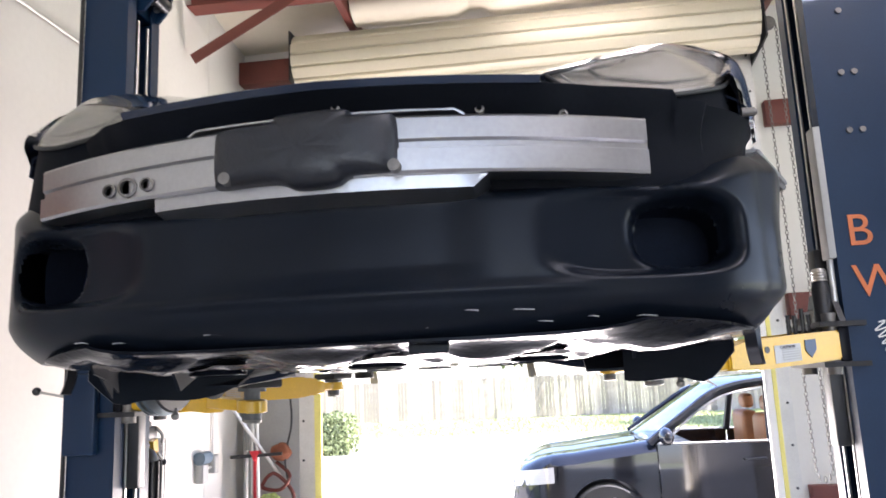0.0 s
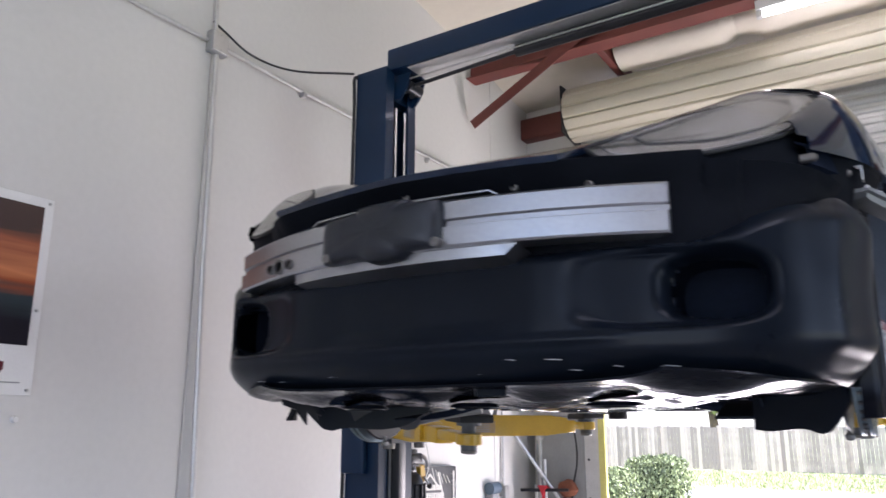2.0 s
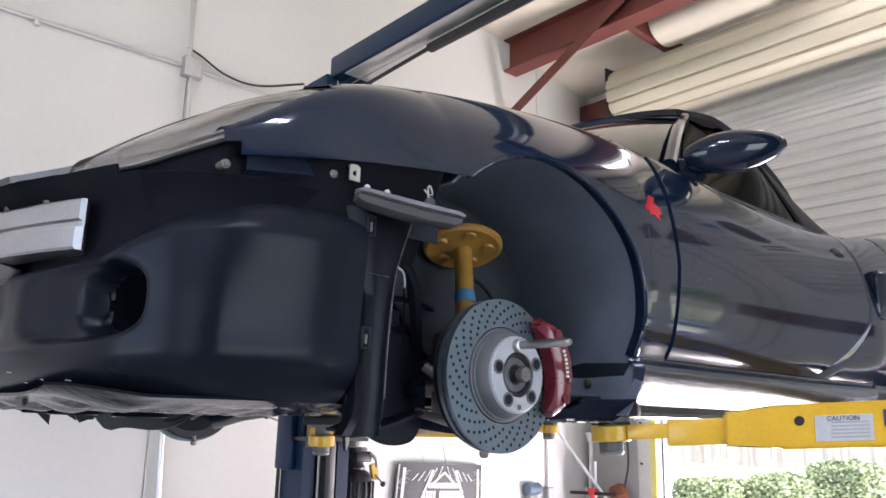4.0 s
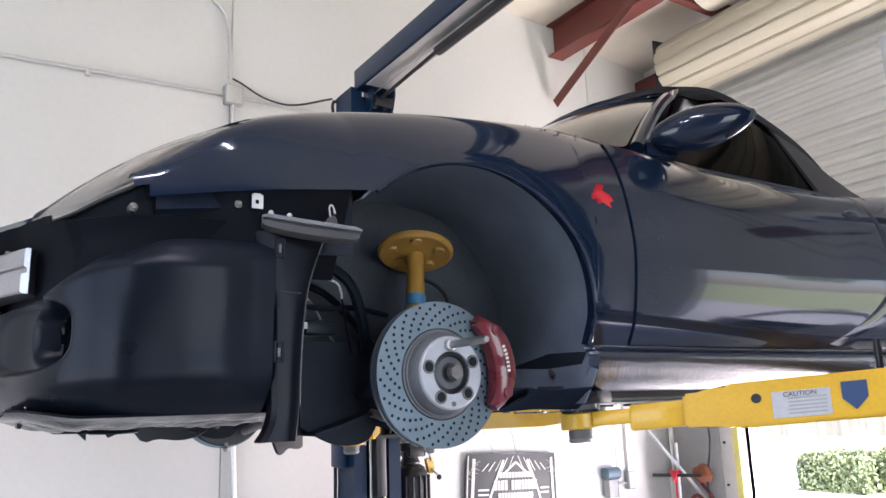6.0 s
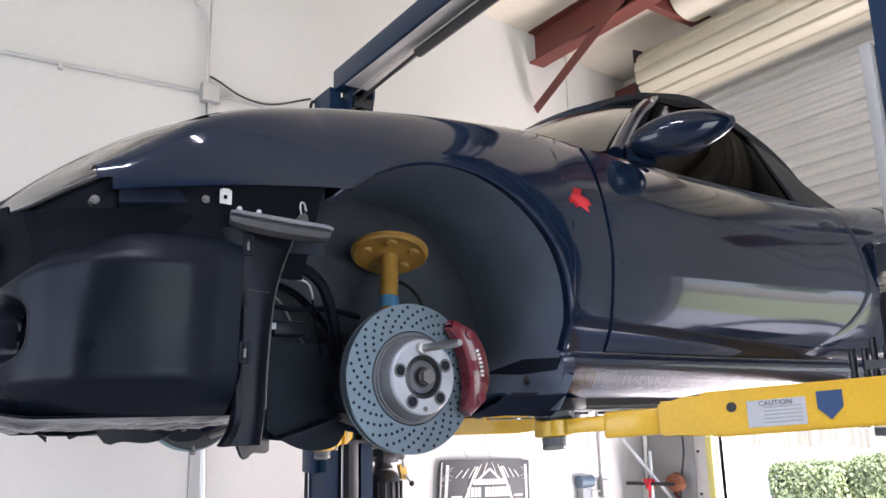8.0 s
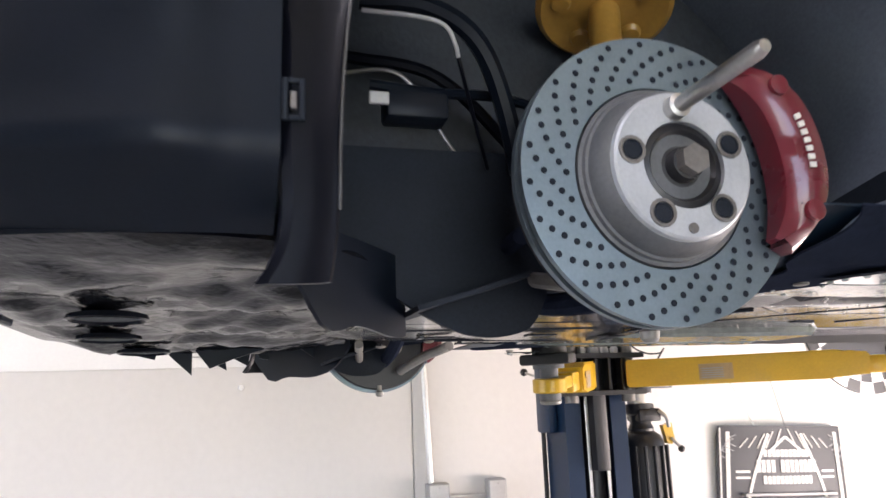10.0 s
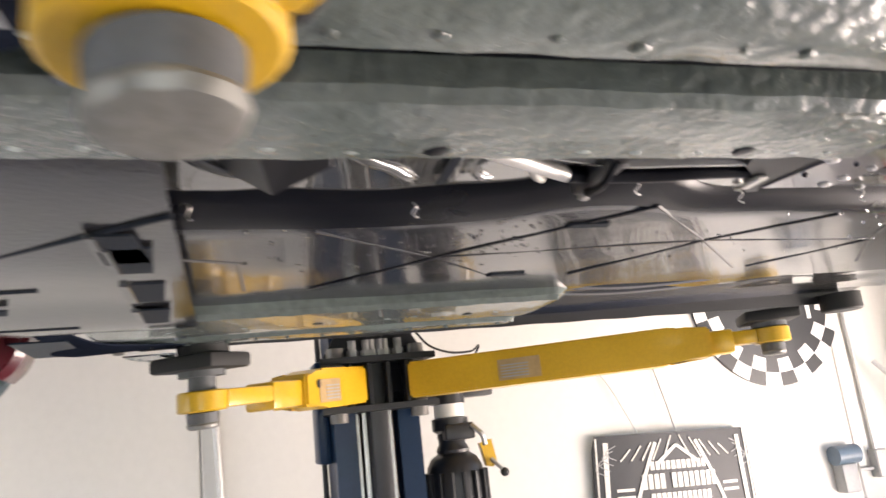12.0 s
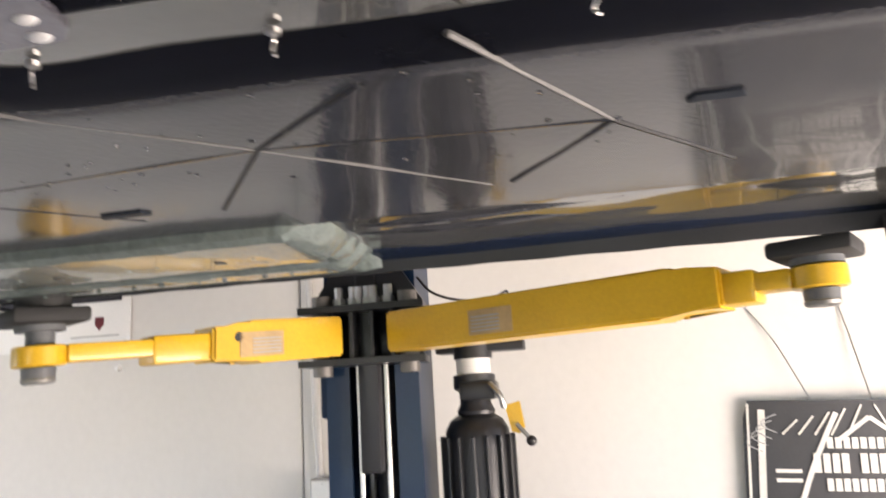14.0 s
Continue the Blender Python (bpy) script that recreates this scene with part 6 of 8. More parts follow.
    for y0, y1, z0, z1 in ((1.588, 1.595, 2.105, 2.132), (1.602, 1.610, 2.105, 2.132), (1.595, 1.602, 2.122, 2.132), (1.595, 1.602, 2.105, 2.114)):
        box(bm, (XC + s * 0.750 - 0.0012, y0, z0), (XC + s * 0.750 + 0.0012, y1, z1))
    box(bm, (XC + s * 0.735 - 0.014, 1.592, 2.132), (XC + s * 0.735 + 0.016, 1.606, 2.1345))
    part("speed_nut", bm, STEEL, car, "bright zinc speed nut")

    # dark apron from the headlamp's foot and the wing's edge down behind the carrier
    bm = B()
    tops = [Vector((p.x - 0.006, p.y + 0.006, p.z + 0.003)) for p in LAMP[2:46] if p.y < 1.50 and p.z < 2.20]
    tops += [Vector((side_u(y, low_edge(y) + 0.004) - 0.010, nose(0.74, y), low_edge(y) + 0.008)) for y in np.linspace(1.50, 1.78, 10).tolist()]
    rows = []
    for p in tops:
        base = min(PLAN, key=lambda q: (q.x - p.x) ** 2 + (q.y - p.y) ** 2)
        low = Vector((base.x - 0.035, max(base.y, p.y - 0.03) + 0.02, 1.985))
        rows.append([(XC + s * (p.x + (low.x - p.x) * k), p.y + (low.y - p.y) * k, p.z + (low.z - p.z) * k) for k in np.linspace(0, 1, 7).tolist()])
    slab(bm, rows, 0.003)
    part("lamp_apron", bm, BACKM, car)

    # dark inner panel behind the wing's lower edge
    bm = B()
    slab(bm, [[(XC + s * (side_u(y, 2.09) - 0.055), nose(0.70, y), z) for z in np.linspace(2.03, low_edge(y) + 0.012, 6)] for y in np.linspace(1.44, 1.80, 14)], 0.004)
    part("inner_panel", bm, LINER, car)

    # wheel arch liner
    bm = B()
    rows = []
    for a in np.linspace(0.75, math.pi + 0.25, 36):
        rr = ARCH_R + 0.012
        y, z = ARCH_Y - rr * math.cos(a), ARCH_Z + rr * math.sin(a)
        rows.append([(XC + s * u, y - 0.0, z + 0.01 * noise.noise(Vector((u * 6, a * 3, s)))) for u in np.linspace(0.40, max(0.5, side_u(min(y, 2.42), max(z, 1.87)) - 0.016), 8)])
    for z in np.linspace(1.80, 1.722, 6):
        rows.append([(XC + s * u, 2.426 - 0.012 * ((1.81 - z) / 0.09) ** 2, z) for u in np.linspace(0.40, 0.775 - 0.5 * max(0, 1.80 - z), 8)])
    slab(bm, rows, 0.004)
    part("arch_liner", bm, ARCHM, car)
    bm = B()
    rows = [[(XC + s * (0.40 + 0.02 * noise.noise(Vector((y * 5, z * 5, 0)))), y, z) for y in np.linspace(1.60, 2.48, 14)] for z in np.linspace(1.82, 2.28, 10)]
    slab(bm, rows, 0.006)
    part("inner_wing", bm, INNERM, car)

    # ---- front brake and strut; the far hub hangs lower and further forward
    AX_Y, AX_Z = (2.037, 1.796) if s > 0 else (1.972, 1.767)
    brake = part("wheel_hub", lathe(B(), [(0.28, 0.04), (0.45, 0.045), (0.50, 0.05), (0.60, 0.055)], (XC, AX_Y, AX_Z), (s, 0, 0), 24), HUBM, car)
    x0 = 0.665
    bm = B()
    hole = 0.0037
    lathe(bm, [(x0, 0.100), (x0, 0.159), (x0 + 0.009, 0.159), (x0 + 0.009, 0.150), (x0 + 0.019, 0.150), (x0 + 0.019, 0.159), (x0 + 0.028, 0.159), (x0 + 0.0285, 0.100), (x0 + 0.020, 0.099), (x0 + 0.010, 0.09)], (XC, AX_Y, AX_Z), (s, 0, 0), 72)
    dsc = part("brake_disc", bm, DISC, car, "grey drilled brake disc", sharp=28)
    bm = B()
    lathe(bm, [(x0 + 0.012, 0.0985), (x0 + 0.030, 0.0975), (x0 + 0.031, 0.0935), (x0 + 0.036, 0.0925), (x0 + 0.037, 0.0895), (x0 + 0.043, 0.0885), (x0 + 0.058, 0.084), (x0 + 0.0635, 0.079)], (XC, AX_Y, AX_Z), (s, 0, 0), 48)
    hat = part("disc_hat", bm, CASTM, dsc, "dark cast disc hat")
    bm = B()
    lathe(bm, [(x0 + 0.060, 0.0795), (x0 + 0.069, 0.0775), (x0 + 0.071, 0.075), (x0 + 0.071, 0.046), (x0 + 0.06, 0.046)], (XC, AX_Y, AX_Z), (s, 0, 0), 48)
    part("hat_face", bm, HATM, dsc, "pale machined hat face")
    ab, ay, az = Vector((s, 0, 0)), Vector((0, 1, 0)), Vector((0, 0, 1))
    for k in range(72):
        arm, step = divmod(k, 3)
        a = 6.28319 * arm / 24
        for q in range(2):
            rr = 0.110 + 0.0165 * step + 0.008 * q
            if rr > 0.153:
                continue
            aa = a + step * 0.085 + q * 0.17
            c = Vector((XC + s * (x0 + 0.0282), AX_Y + rr * math.cos(aa), AX_Z + rr * math.sin(aa)))
            bm = B()
            lathe(bm, [(0.0008, hole), (0.0012, hole * 0.2)], c, ab, 8)
            part("drill_hole", bm, LINER, dsc)
    bm = B()
    for k in range(40):
        a = 6.28319 * k / 40
        box(bm, (x0 + 0.009, 0.118, -0.003), (x0 + 0.019, 0.1545, 0.003), m=Matrix.Translation((XC, AX_Y, AX_Z)) @ Matrix(((s, 0, 0, 0), (0, math.cos(a), -math.sin(a), 0), (0, math.sin(a), math.cos(a), 0), (0, 0, 0, 1))))
    part("vane", bm, HUBM, dsc)
    bm = B()
    lathe(bm, [(x0 + 0.060, 0.0455), (x0 + 0.066, 0.045), (x0 + 0.068, 0.038), (x0 + 0.062, 0.033), (x0 + 0.064, 0.018), (x0 + 0.078, 0.017), (x0 + 0.080, 0.008)], (XC, AX_Y, AX_Z), (s, 0, 0), 28)
    part("hub_bore", bm, BLACKP, brake)
    bm = B()
    cyl(bm, (XC + s * (x0 + 0.07), AX_Y, AX_Z), (XC + s * (x0 + 0.092), AX_Y, AX_Z), 0.016, seg=6)
    part("axle_nut", bm, HUBM, brake)
    for k in range(5):
        a = math.pi / 2 + 0.10 + 6.28319 * k / 5
        c = Vector((XC + s * (x0 + 0.071), AX_Y + 0.059 * math.cos(a), AX_Z + 0.059 * math.sin(a)))
        bm = B()
        if k == 0 and s > 0:
            lathe(bm, [(0.0, 0.013), (0.012, 0.0125), (0.014, 0.0085), (0.130, 0.0085), (0.140, 0.006)], c, ab, 16)
            part("guide_pin", bm, STEEL, brake, "long steel wheel guide pin")
        else:
            lathe(bm, [(0.0015, 0.0105), (0.002, 0.0082), (0.001, 0.0075)], c, ab, 14)
            lathe(bm, [(0.0012, 0.0076), (0.0013, 0.002)], c, ab, 14)
            hole_ob = part("stud_hole", bm, LINER, brake)
            bm = B()
            lathe(bm, [(0.0, 0.0150), (0.0012, 0.0148), (0.0012, 0.0112), (0.0, 0.011)], c, ab, 16)
            part("stud_seat", bm, HUBM, hole_ob)
    for k in range(2):
        a = 1.1 + math.pi * k + 0.5
        c = Vector((XC + s * (x0 + 0.071), AX_Y + 0.066 * math.cos(a), AX_Z + 0.066 * math.sin(a)))
        bm = B()
        lathe(bm, [(0, 0.0055), (0.002, 0.0055), (0.0022, 0.002)], c, ab, 12)
        part("disc_screw", bm, HUBM, brake)
    # caliper astride the disc's rear edge
    bm = B()
    rows = []
    for a in np.linspace(-0.55, 0.93, 20):
        e = 1 - 0.25 * (abs(a - 0.19) / 0.74) ** 4
        ro, ri = 0.176 - 0.020 * (abs(a - 0.19) / 0.74) ** 3, 0.120 + 0.012 * (abs(a - 0.19) / 0.74) ** 2
        prof = [(x0 - 0.045, ri), (x0 - 0.045, ro - 0.01), (x0 - 0.03, ro + 0.004), (x0 + 0.045, ro + 0.004), (x0 + 0.075 * e, ro - 0.006), (x0 + 0.080 * e, ro - 0.020), (x0 + 0.078 * e, ri + 0.012), (x0 + 0.068 * e, ri), (x0 + 0.036, ri), (x0 + 0.034, ro - 0.014), (x0 - 0.006, ro - 0.014), (x0 - 0.008, ri)]
        rows.append([(XC + s * px, AX_Y + pr * math.cos(a), AX_Z + pr * math.sin(a)) for px, pr in prof])
    vs = grid(bm, rows, True)
    bm.faces.new(vs[0])
    bm.faces.new(vs[-1][::-1])
    cal = part("brake_caliper", bm, RED, car, "dark red brake caliper")
    for a in (-0.30, 0.66):
        bm = B()
        c = Vector((XC + s * (x0 + 0.076), AX_Y + 0.150 * math.cos(a), AX_Z + 0.150 * math.sin(a)))
        lathe(bm, [(0, 0.011), (0.005, 0.011), (0.006, 0.006)], c, ab, 14)
        part("bolt", bm, RED, cal)
    if s > 0:
        for k in range(7):
            a = 0.40 - 0.062 * k
            c = Vector((XC + s * (x0 + 0.0815), AX_Y + 0.146 * math.cos(a), AX_Z + 0.146 * math.sin(a)))
            bm = B()
            box(bm, (-0.001, -0.0038, -0.0028), (0.001, 0.0038, 0.0028), m=Matrix.Translation(c) @ pose(0, 0, 0, math.degrees(a), 0, 0))
            part("emblem_bar", bm, PALE, cal)
    # strut
    top = Vector((XC + s * 0.50, 2.095, 2.112))
    foot = Vector((XC + s * 0.575, 2.045, 1.86))
    ax = (top - foot).normalized()
    bm = B()
    lathe(bm, [(0, 0.024), (0.06, 0.026), (0.10, 0.0235), (0.11, 0.022), (0.25, 0.022), (0.262, 0.020)], foot, ax, 24)
    strut = part("strut", bm, GOLD, car, "yellow damper strut")
    bm = B()
    lathe(bm, [(-0.012, 0.026), (-0.004, 0.05), (-0.012, 0.088), (-0.006, 0.096), (0.002, 0.096), (0.004, 0.07), (0.012, 0.03)], top, ax, 32)
    dish = part("spring_seat", bm, GOLD, strut)
    for k in range(5):
        a = 6.28319 * k / 5
        sd = ax.orthogonal().normalized()
        td = ax.cross(sd)
        c = top + 0.062 * (math.cos(a) * sd + math.sin(a) * td) - 0.013 * ax
        bm = B()
        lathe(bm, [(0, 0.012), (0.006, 0.016), (0.012, 0.014)], c, ax, 12)
        part("pressing", bm, GOLD, dish)
    bm = B()
    lathe(bm, [(0.108, 0.0243), (0.114, 0.0245), (0.135, 0.0245), (0.138, 0.0243)], foot, ax, 24)
    part("label_band", bm, mat("blue_band", (0.06, 0.20, 0.36), 0.4), strut, "blue and white label band")
    bm = B()
    lathe(bm, [(0.03, 0.0262), (0.032, 0.0275), (0.07, 0.0275), (0.072, 0.0262)], foot, ax, 24)
    part("clamp", bm, STEEL, strut)
    bm = B()
    lathe(bm, [(x0 - 0.030, 0.050), (x0 - 0.026, 0.148), (x0 - 0.020, 0.152), (x0 - 0.018, 0.148), (x0 - 0.022, 0.050)], (XC, AX_Y, AX_Z), (s, 0, 0), 36)
    part("dust_shield", bm, BLACKP, car)
    for a_, b_, r_ in (((0.60, -0.06, -0.10), (0.34, -0.10, -0.055), 0.010), ((0.60, 0.05, -0.105), (0.36, 0.12, -0.06), 0.012), ((0.585, 0.0, -0.06), (0.52, -0.07, 0.02), 0.012), ((0.575, 0.04, -0.03), (0.50, 0.08, 0.03), 0.009)):
        bm = B()
        tube(bm, [(XC + s * a_[0], AX_Y + a_[1], AX_Z + a_[2]), (XC + s * (a_[0] + b_[0]) / 2, AX_Y + (a_[1] + b_[1]) / 2, AX_Z + (a_[2] + b_[2]) / 2 + 0.006), (XC + s * b_[0], AX_Y + b_[1], AX_Z + b_[2])], r_, 10)
        part("suspension_link", bm, LINKM, car, "grey cast suspension link")
    bm = B()
    lathe(bm, [(0.0, 0.006), (0.004, 0.010), (0.012, 0.011), (0.016, 0.007), (0.019, 0.006), (0.03, 0.006)], (XC + s * 0.640, AX_Y + 0.0, AX_Z - 0.170), (0, 0, 1), 16)
    part("ball_joint", bm, LINKM, car, "pale lower ball joint")
    bm = B()
    box(bm, (min(XC + s * 0.50, XC + s * 0.62), AX_Y - 0.04, 1.70), (max(XC + s * 0.50, XC + s * 0.62), AX_Y + 0.04, 1.90), 0.02, 3)
    part("upright", bm, HUBM, car)
    # control arm and ties
    for a_, b_, r_, nm in (((0.58, AX_Y, 1.685), (0.22, AX_Y - 0.02, 1.74), 0.016, "control_arm"), ((0.56, AX_Y + 0.02, 1.735), (0.24, AX_Y + 0.36, 1.79), 0.014, "tension_strut"), ((0.56, AX_Y - 0.11, 1.76), (0.20, AX_Y - 0.09, 1.78), 0.011, "tie_rod"), ((0.52, AX_Y - 0.06, 1.80), (0.46, AX_Y - 0.16, 1.72), 0.008, "drop_link")):
        bm = B()
        tube(bm, bend([(XC + s * a_[0], a_[1], a_[2]), (XC + s * (a_[0] + b_[0]) / 2, (a_[1] + b_[1]) / 2, (a_[2] + b_[2]) / 2 - 0.012), (XC + s * b_[0], b_[1], b_[2])], 6), r_, 10)
        part(nm, bm, DUCTM, car)
    for k, pts in enumerate(([(0.47, 1.72, 1.99), (0.50, 1.80, 1.98), (0.47, 1.87, 1.90), (0.45, 1.93, 1.84)], [(0.44, 1.74, 2.03), (0.46, 1.86, 2.0), (0.44, 1.98, 1.90), (0.47, 2.02, 1.83)], [(0.46, 1.70, 1.88), (0.48, 1.79, 1.87), (0.46, 1.9, 1.86)])):
        bm = B()
        tube(bm, bend([(XC + s * a_, b_, c_) for a_, b_, c_ in pts]), (0.0028, 0.009, 0.012)[k], 8)
        part("hose", bm, (STEEL, BANDM, BANDM)[k], car)
    for nm, pts, r_, m_ in (("sensor_cable", [(0.60, 1.735, 2.008), (0.60, 1.80, 2.007), (0.60, 1.832, 1.999), (0.592, 1.846, 1.98), (0.585, 1.851, 1.968)], 0.0026, STICK), ("sensor_cable", [(0.585, 1.851, 1.968), (0.575, 1.86, 1.945), (0.55, 1.88, 1.90), (0.53, 1.90, 1.85)], 0.0026, BANDM), ("cable_stub", [(0.60, 1.745, 2.042), (0.60, 1.772, 2.042), (0.60, 1.795, 2.041)], 0.0045, STICK), ("thick_hose", [(0.55, 1.74, 2.05), (0.56, 1.82, 2.045), (0.56, 1.88, 2.01), (0.54, 1.92, 1.94), (0.52, 1.945, 1.85)], 0.013, PLASTIC), ("brake_hose", [(0.47, 2.12, 2.05), (0.50, 2.15, 2.03), (0.53, 2.165, 1.99), (0.56, 2.15, 1.93), (0.60, 2.10, 1.87)], 0.005, RUBBER), ("harness", [(0.50, 1.76, 1.965), (0.51, 1.84, 1.955), (0.50, 1.93, 1.96), (0.48, 2.02, 1.95)], 0.007, PLASTIC)):
        bm = B()
        tube(bm, bend([(XC + s * a_, b_, c_) for a_, b_, c_ in pts], 6), r_, 8)
        part(nm, bm, m_, car)
    bm = B()
    box(bm, (XC + s * 0.575 - 0.02, 1.762, 1.886), (XC + s * 0.575 + 0.02, 1.835, 1.918), 0.005)
    plug = part("connector", bm, PLASTIC, car, "black connector with a white tag")
    bm = B()
    box(bm, (XC + s * 0.598 - 0.003, 1.742, 1.897), (XC + s * 0.598 + 0.003, 1.764, 1.911), 0.001, 1)
    part("tag", bm, STICK, plug)
    bm = B()
    rows = []
    for k in np.linspace(0.34 if s > 0 else 0.0, 1, 16):
        zb = ev([(0, 1.715), (0.15, 1.672), (0.4, 1.648), (0.7, 1.652), (0.85, 1.645), (1, 1.70)], k)
        rows.append([(XC + s * (0.38 + 0.30 * k), 1.86 - 0.16 * k - 0.05 * k * k, 1.745 + (zb - 1.745) * q) for q in np.linspace(0, 1, 5)])
    slab(bm, rows, 0.005)
    part("brake_duct_flap", bm, PLASTIC, car)
    # splash fin with the dark block hanging under it
    bm = B()
    slab(bm, [[(XC + s * u, y, 1.678 + 0.30 * (y - 1.81) + 0.003 * noise.noise(Vector((u * 15, y * 15, 8)))) for u in np.linspace(0.40, 0.56, 6)] for y in np.linspace(1.80, 1.935, 7)], 0.006)
    fin = part("splash_fin", bm, LINER, car, "dull black splash fin")
    bm = B()
    out = bend([(1.69, 1.88, 0), (1.69, 1.74, 0), (1.745, 1.722, 0), (1.81, 1.678, 0), (1.87, 1.650, 0), (1.925, 1.648, 0), (1.962, 1.668, 0), (1.985, 1.74, 0), (1.97, 1.88, 0)], 4)
    prism(bm, [(p.x, p.y) for p in out], 'x', XC + s * 0.500, XC + s * 0.507)
    part("splash_guard", bm, LINER, fin)

# red winged sticker behind the arch
bm = B()
def sk(y, z):
    return (XC + side_u(y, z) + 0.0015, y, z)
for outl in ([(2.44, 2.235), (2.46, 2.262), (2.49, 2.262), (2.478, 2.245), (2.505, 2.238), (2.512, 2.222), (2.495, 2.215), (2.500, 2.20), (2.485, 2.205), (2.47, 2.212), (2.45, 2.205), (2.446, 2.218), (2.432, 2.215), (2.43, 2.228)],):
    vs = [bm.verts.new(sk(y, z)) for y, z in outl]
    bm.faces.new(vs)
bmesh.ops.solidify(bm, geom=bm.faces[:], thickness=0.001)
stick = part("sticker", bm, REDP, car, "small red winged sticker with a white edge")
bm = B()
bm.faces.new([bm.verts.new(Vector(sk(2.471 + 1.14 * (y - 2.471), 2.232 + 1.16 * (z - 2.232))) - Vector((0.0011, 0, 0))) for y, z in outl])
bmesh.ops.solidify(bm, geom=bm.faces[:], thickness=0.0006)
part("sticker_edge", bm, PALE, stick, "white sticker edge")

# water beads on the wing's crown and the front of the door
rb = random.Random(8)
bm = B()
for k in range(210):
    if k % 3:
        y, z = 2.585 + abs(rb.gauss(0, 0.07)), rb.uniform(1.93, 2.22)
        c, r = Vector((XC + side_u(y, z) + 0.006, y, z)), rb.uniform(0.0010, 0.0022)
    else:
        u, y = rb.uniform(0.60, 0.72), rb.uniform(2.33, 2.55)
        c, r = Vector(on_top(u, y, 1)) + Vector((0, 0, 0.001)), rb.uniform(0.0015, 0.0035)
    bmesh.ops.create_icosphere(bm, subdivisions=1, radius=r, matrix=Matrix.Translation(c))
tagged(part("water_beads", bm, WATER, car, "small water beads"), kind="stuff")

# ------------------------------------------------ underside
FZ = 1.741
RAIL_U = 0.378


def band_u(y):
    return ev([(2.3, 0.215), (2.80, 0.212), (2.872, 0.250), (2.96, 0.256), (3.05, 0.228), (3.25, 0.22), (3.75, 0.21), (4.3, 0.21)], y)


def under(name, rows, material, label="", thick=0.005, parent=None):
    bm = B()
    slab(bm, rows, thick)
    return part(name, bm, material, parent or car, label, sharp=28)


# central cover plate with rolled-up edges, recessed floor on both sides
rows = []
for y in np.linspace(2.40, 4.25, 75):
    e = band_u(y)
    half = [(0.0, 0), (e - 0.105, 0), (e - 0.090, 0.001), (e - 0.075, 0.004)]
    us = [(-0.308, 0.0)] + half
    dense = []
    for (a, da), (b, db) in zip(us, us[1:]):
        n = max(1, int(abs(b - a) / 0.02))
        dense += [(a + (b - a) * k / n, da + (db - da) * k / n) for k in range(n)]
    dense.append(us[-1])
    # same count for every row
    L = np.linspace(0, 1, 41)
    t = np.linspace(0, 1, len(dense))
    uu, dd = np.interp(L, t, [q[0] for q in dense]), np.interp(L, t, [q[1] for q in dense])
    rows.append([(XC + u, y, FZ + d + 0.0015 * noise.noise(Vector((u * 7, y * 7, 0)))) for u, d in zip(uu, dd)])
plate = under("floor_plate", rows, FLOORP, "glossy wet grey floor plate")
for s in (1,):
    rows = []
    for y in np.linspace(2.40, 4.25, 75):
        e, nar = band_u(y) - 0.078, 1 - 0.45 * smooth(2.92, 3.08, y)
        rows.append([(XC + s * (e + nar * u), y, FZ + d) for u, d in ((0.0, 0.0), (0.016, 0.0012), (0.033, 0.004), (0.058, 0.009), (0.074, 0.013), (0.082, 0.018))])
    under("plate_edge", rows, BANDM, "black rolled-up plate edge", 0.004)
rows = []
for y in np.linspace(2.30, 4.3, 60):
    rows.append([(XC + u, y, FZ + 0.018 + 0.006 * math.sin(y * 9) * math.exp(-((abs(u) - 0.33) / 0.05) ** 2) + 0.003 * noise.noise(Vector((u * 12, y * 9, 1)))) for u in np.linspace(-0.62, 0.62, 60)])
pan = under("floor_pan", rows, PANM, "dark grey pressed floor pan")
# pressed cross ribs of the plate
def rib(a, b, w=0.008, d=0.0008, mat_=None, nm="rib"):
    bm = B()
    a, b = Vector((XC + a[0], a[1], FZ - d)), Vector((XC + b[0], b[1], FZ - d))
    tube(bm, [a, a.lerp(b, 0.5), b], w / 2, 6)
    part(nm, bm, mat_ or FLOORP, plate)


A_, B_, C_, D_, E_ = (0.174, 2.999), (-0.037, 2.776), (-0.205, 2.628), (0.002, 3.181), (-0.205, 3.385)
F_, G_, H_, I_ = (0.107, 2.60), (-0.205, 2.935), (-0.19, 3.051), (0.12, 3.315)
# dark and pale creases of one plate: their shading put into colour
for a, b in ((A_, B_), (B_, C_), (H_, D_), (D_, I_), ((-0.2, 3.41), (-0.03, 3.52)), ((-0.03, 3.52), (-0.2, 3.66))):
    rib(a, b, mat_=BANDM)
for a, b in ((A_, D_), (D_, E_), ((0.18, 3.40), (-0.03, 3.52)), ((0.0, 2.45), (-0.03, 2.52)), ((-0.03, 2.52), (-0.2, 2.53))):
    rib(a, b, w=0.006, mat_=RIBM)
for a, b in ((F_, B_), (B_, G_), (B_, D_), (D_, (-0.03, 3.52))):
    rib(a, b, w=0.006)
for u, y, L_ in ((0.108, 2.941, 0.060), (-0.163, 2.932, 0.066), (0.008, 3.607, 0.05)):
    bm = B()
    prism(bm, [(XC + u - 0.008, y - L_ / 2), (XC + u + 0.008, y - L_ / 2 + 0.006), (XC + u + 0.009, y + L_ / 2 - 0.006), (XC + u - 0.008, y + L_ / 2)], 'z', FZ - 0.0056, FZ - 0.0030)
    part("slot", bm, LINER, plate, "black drain slot")
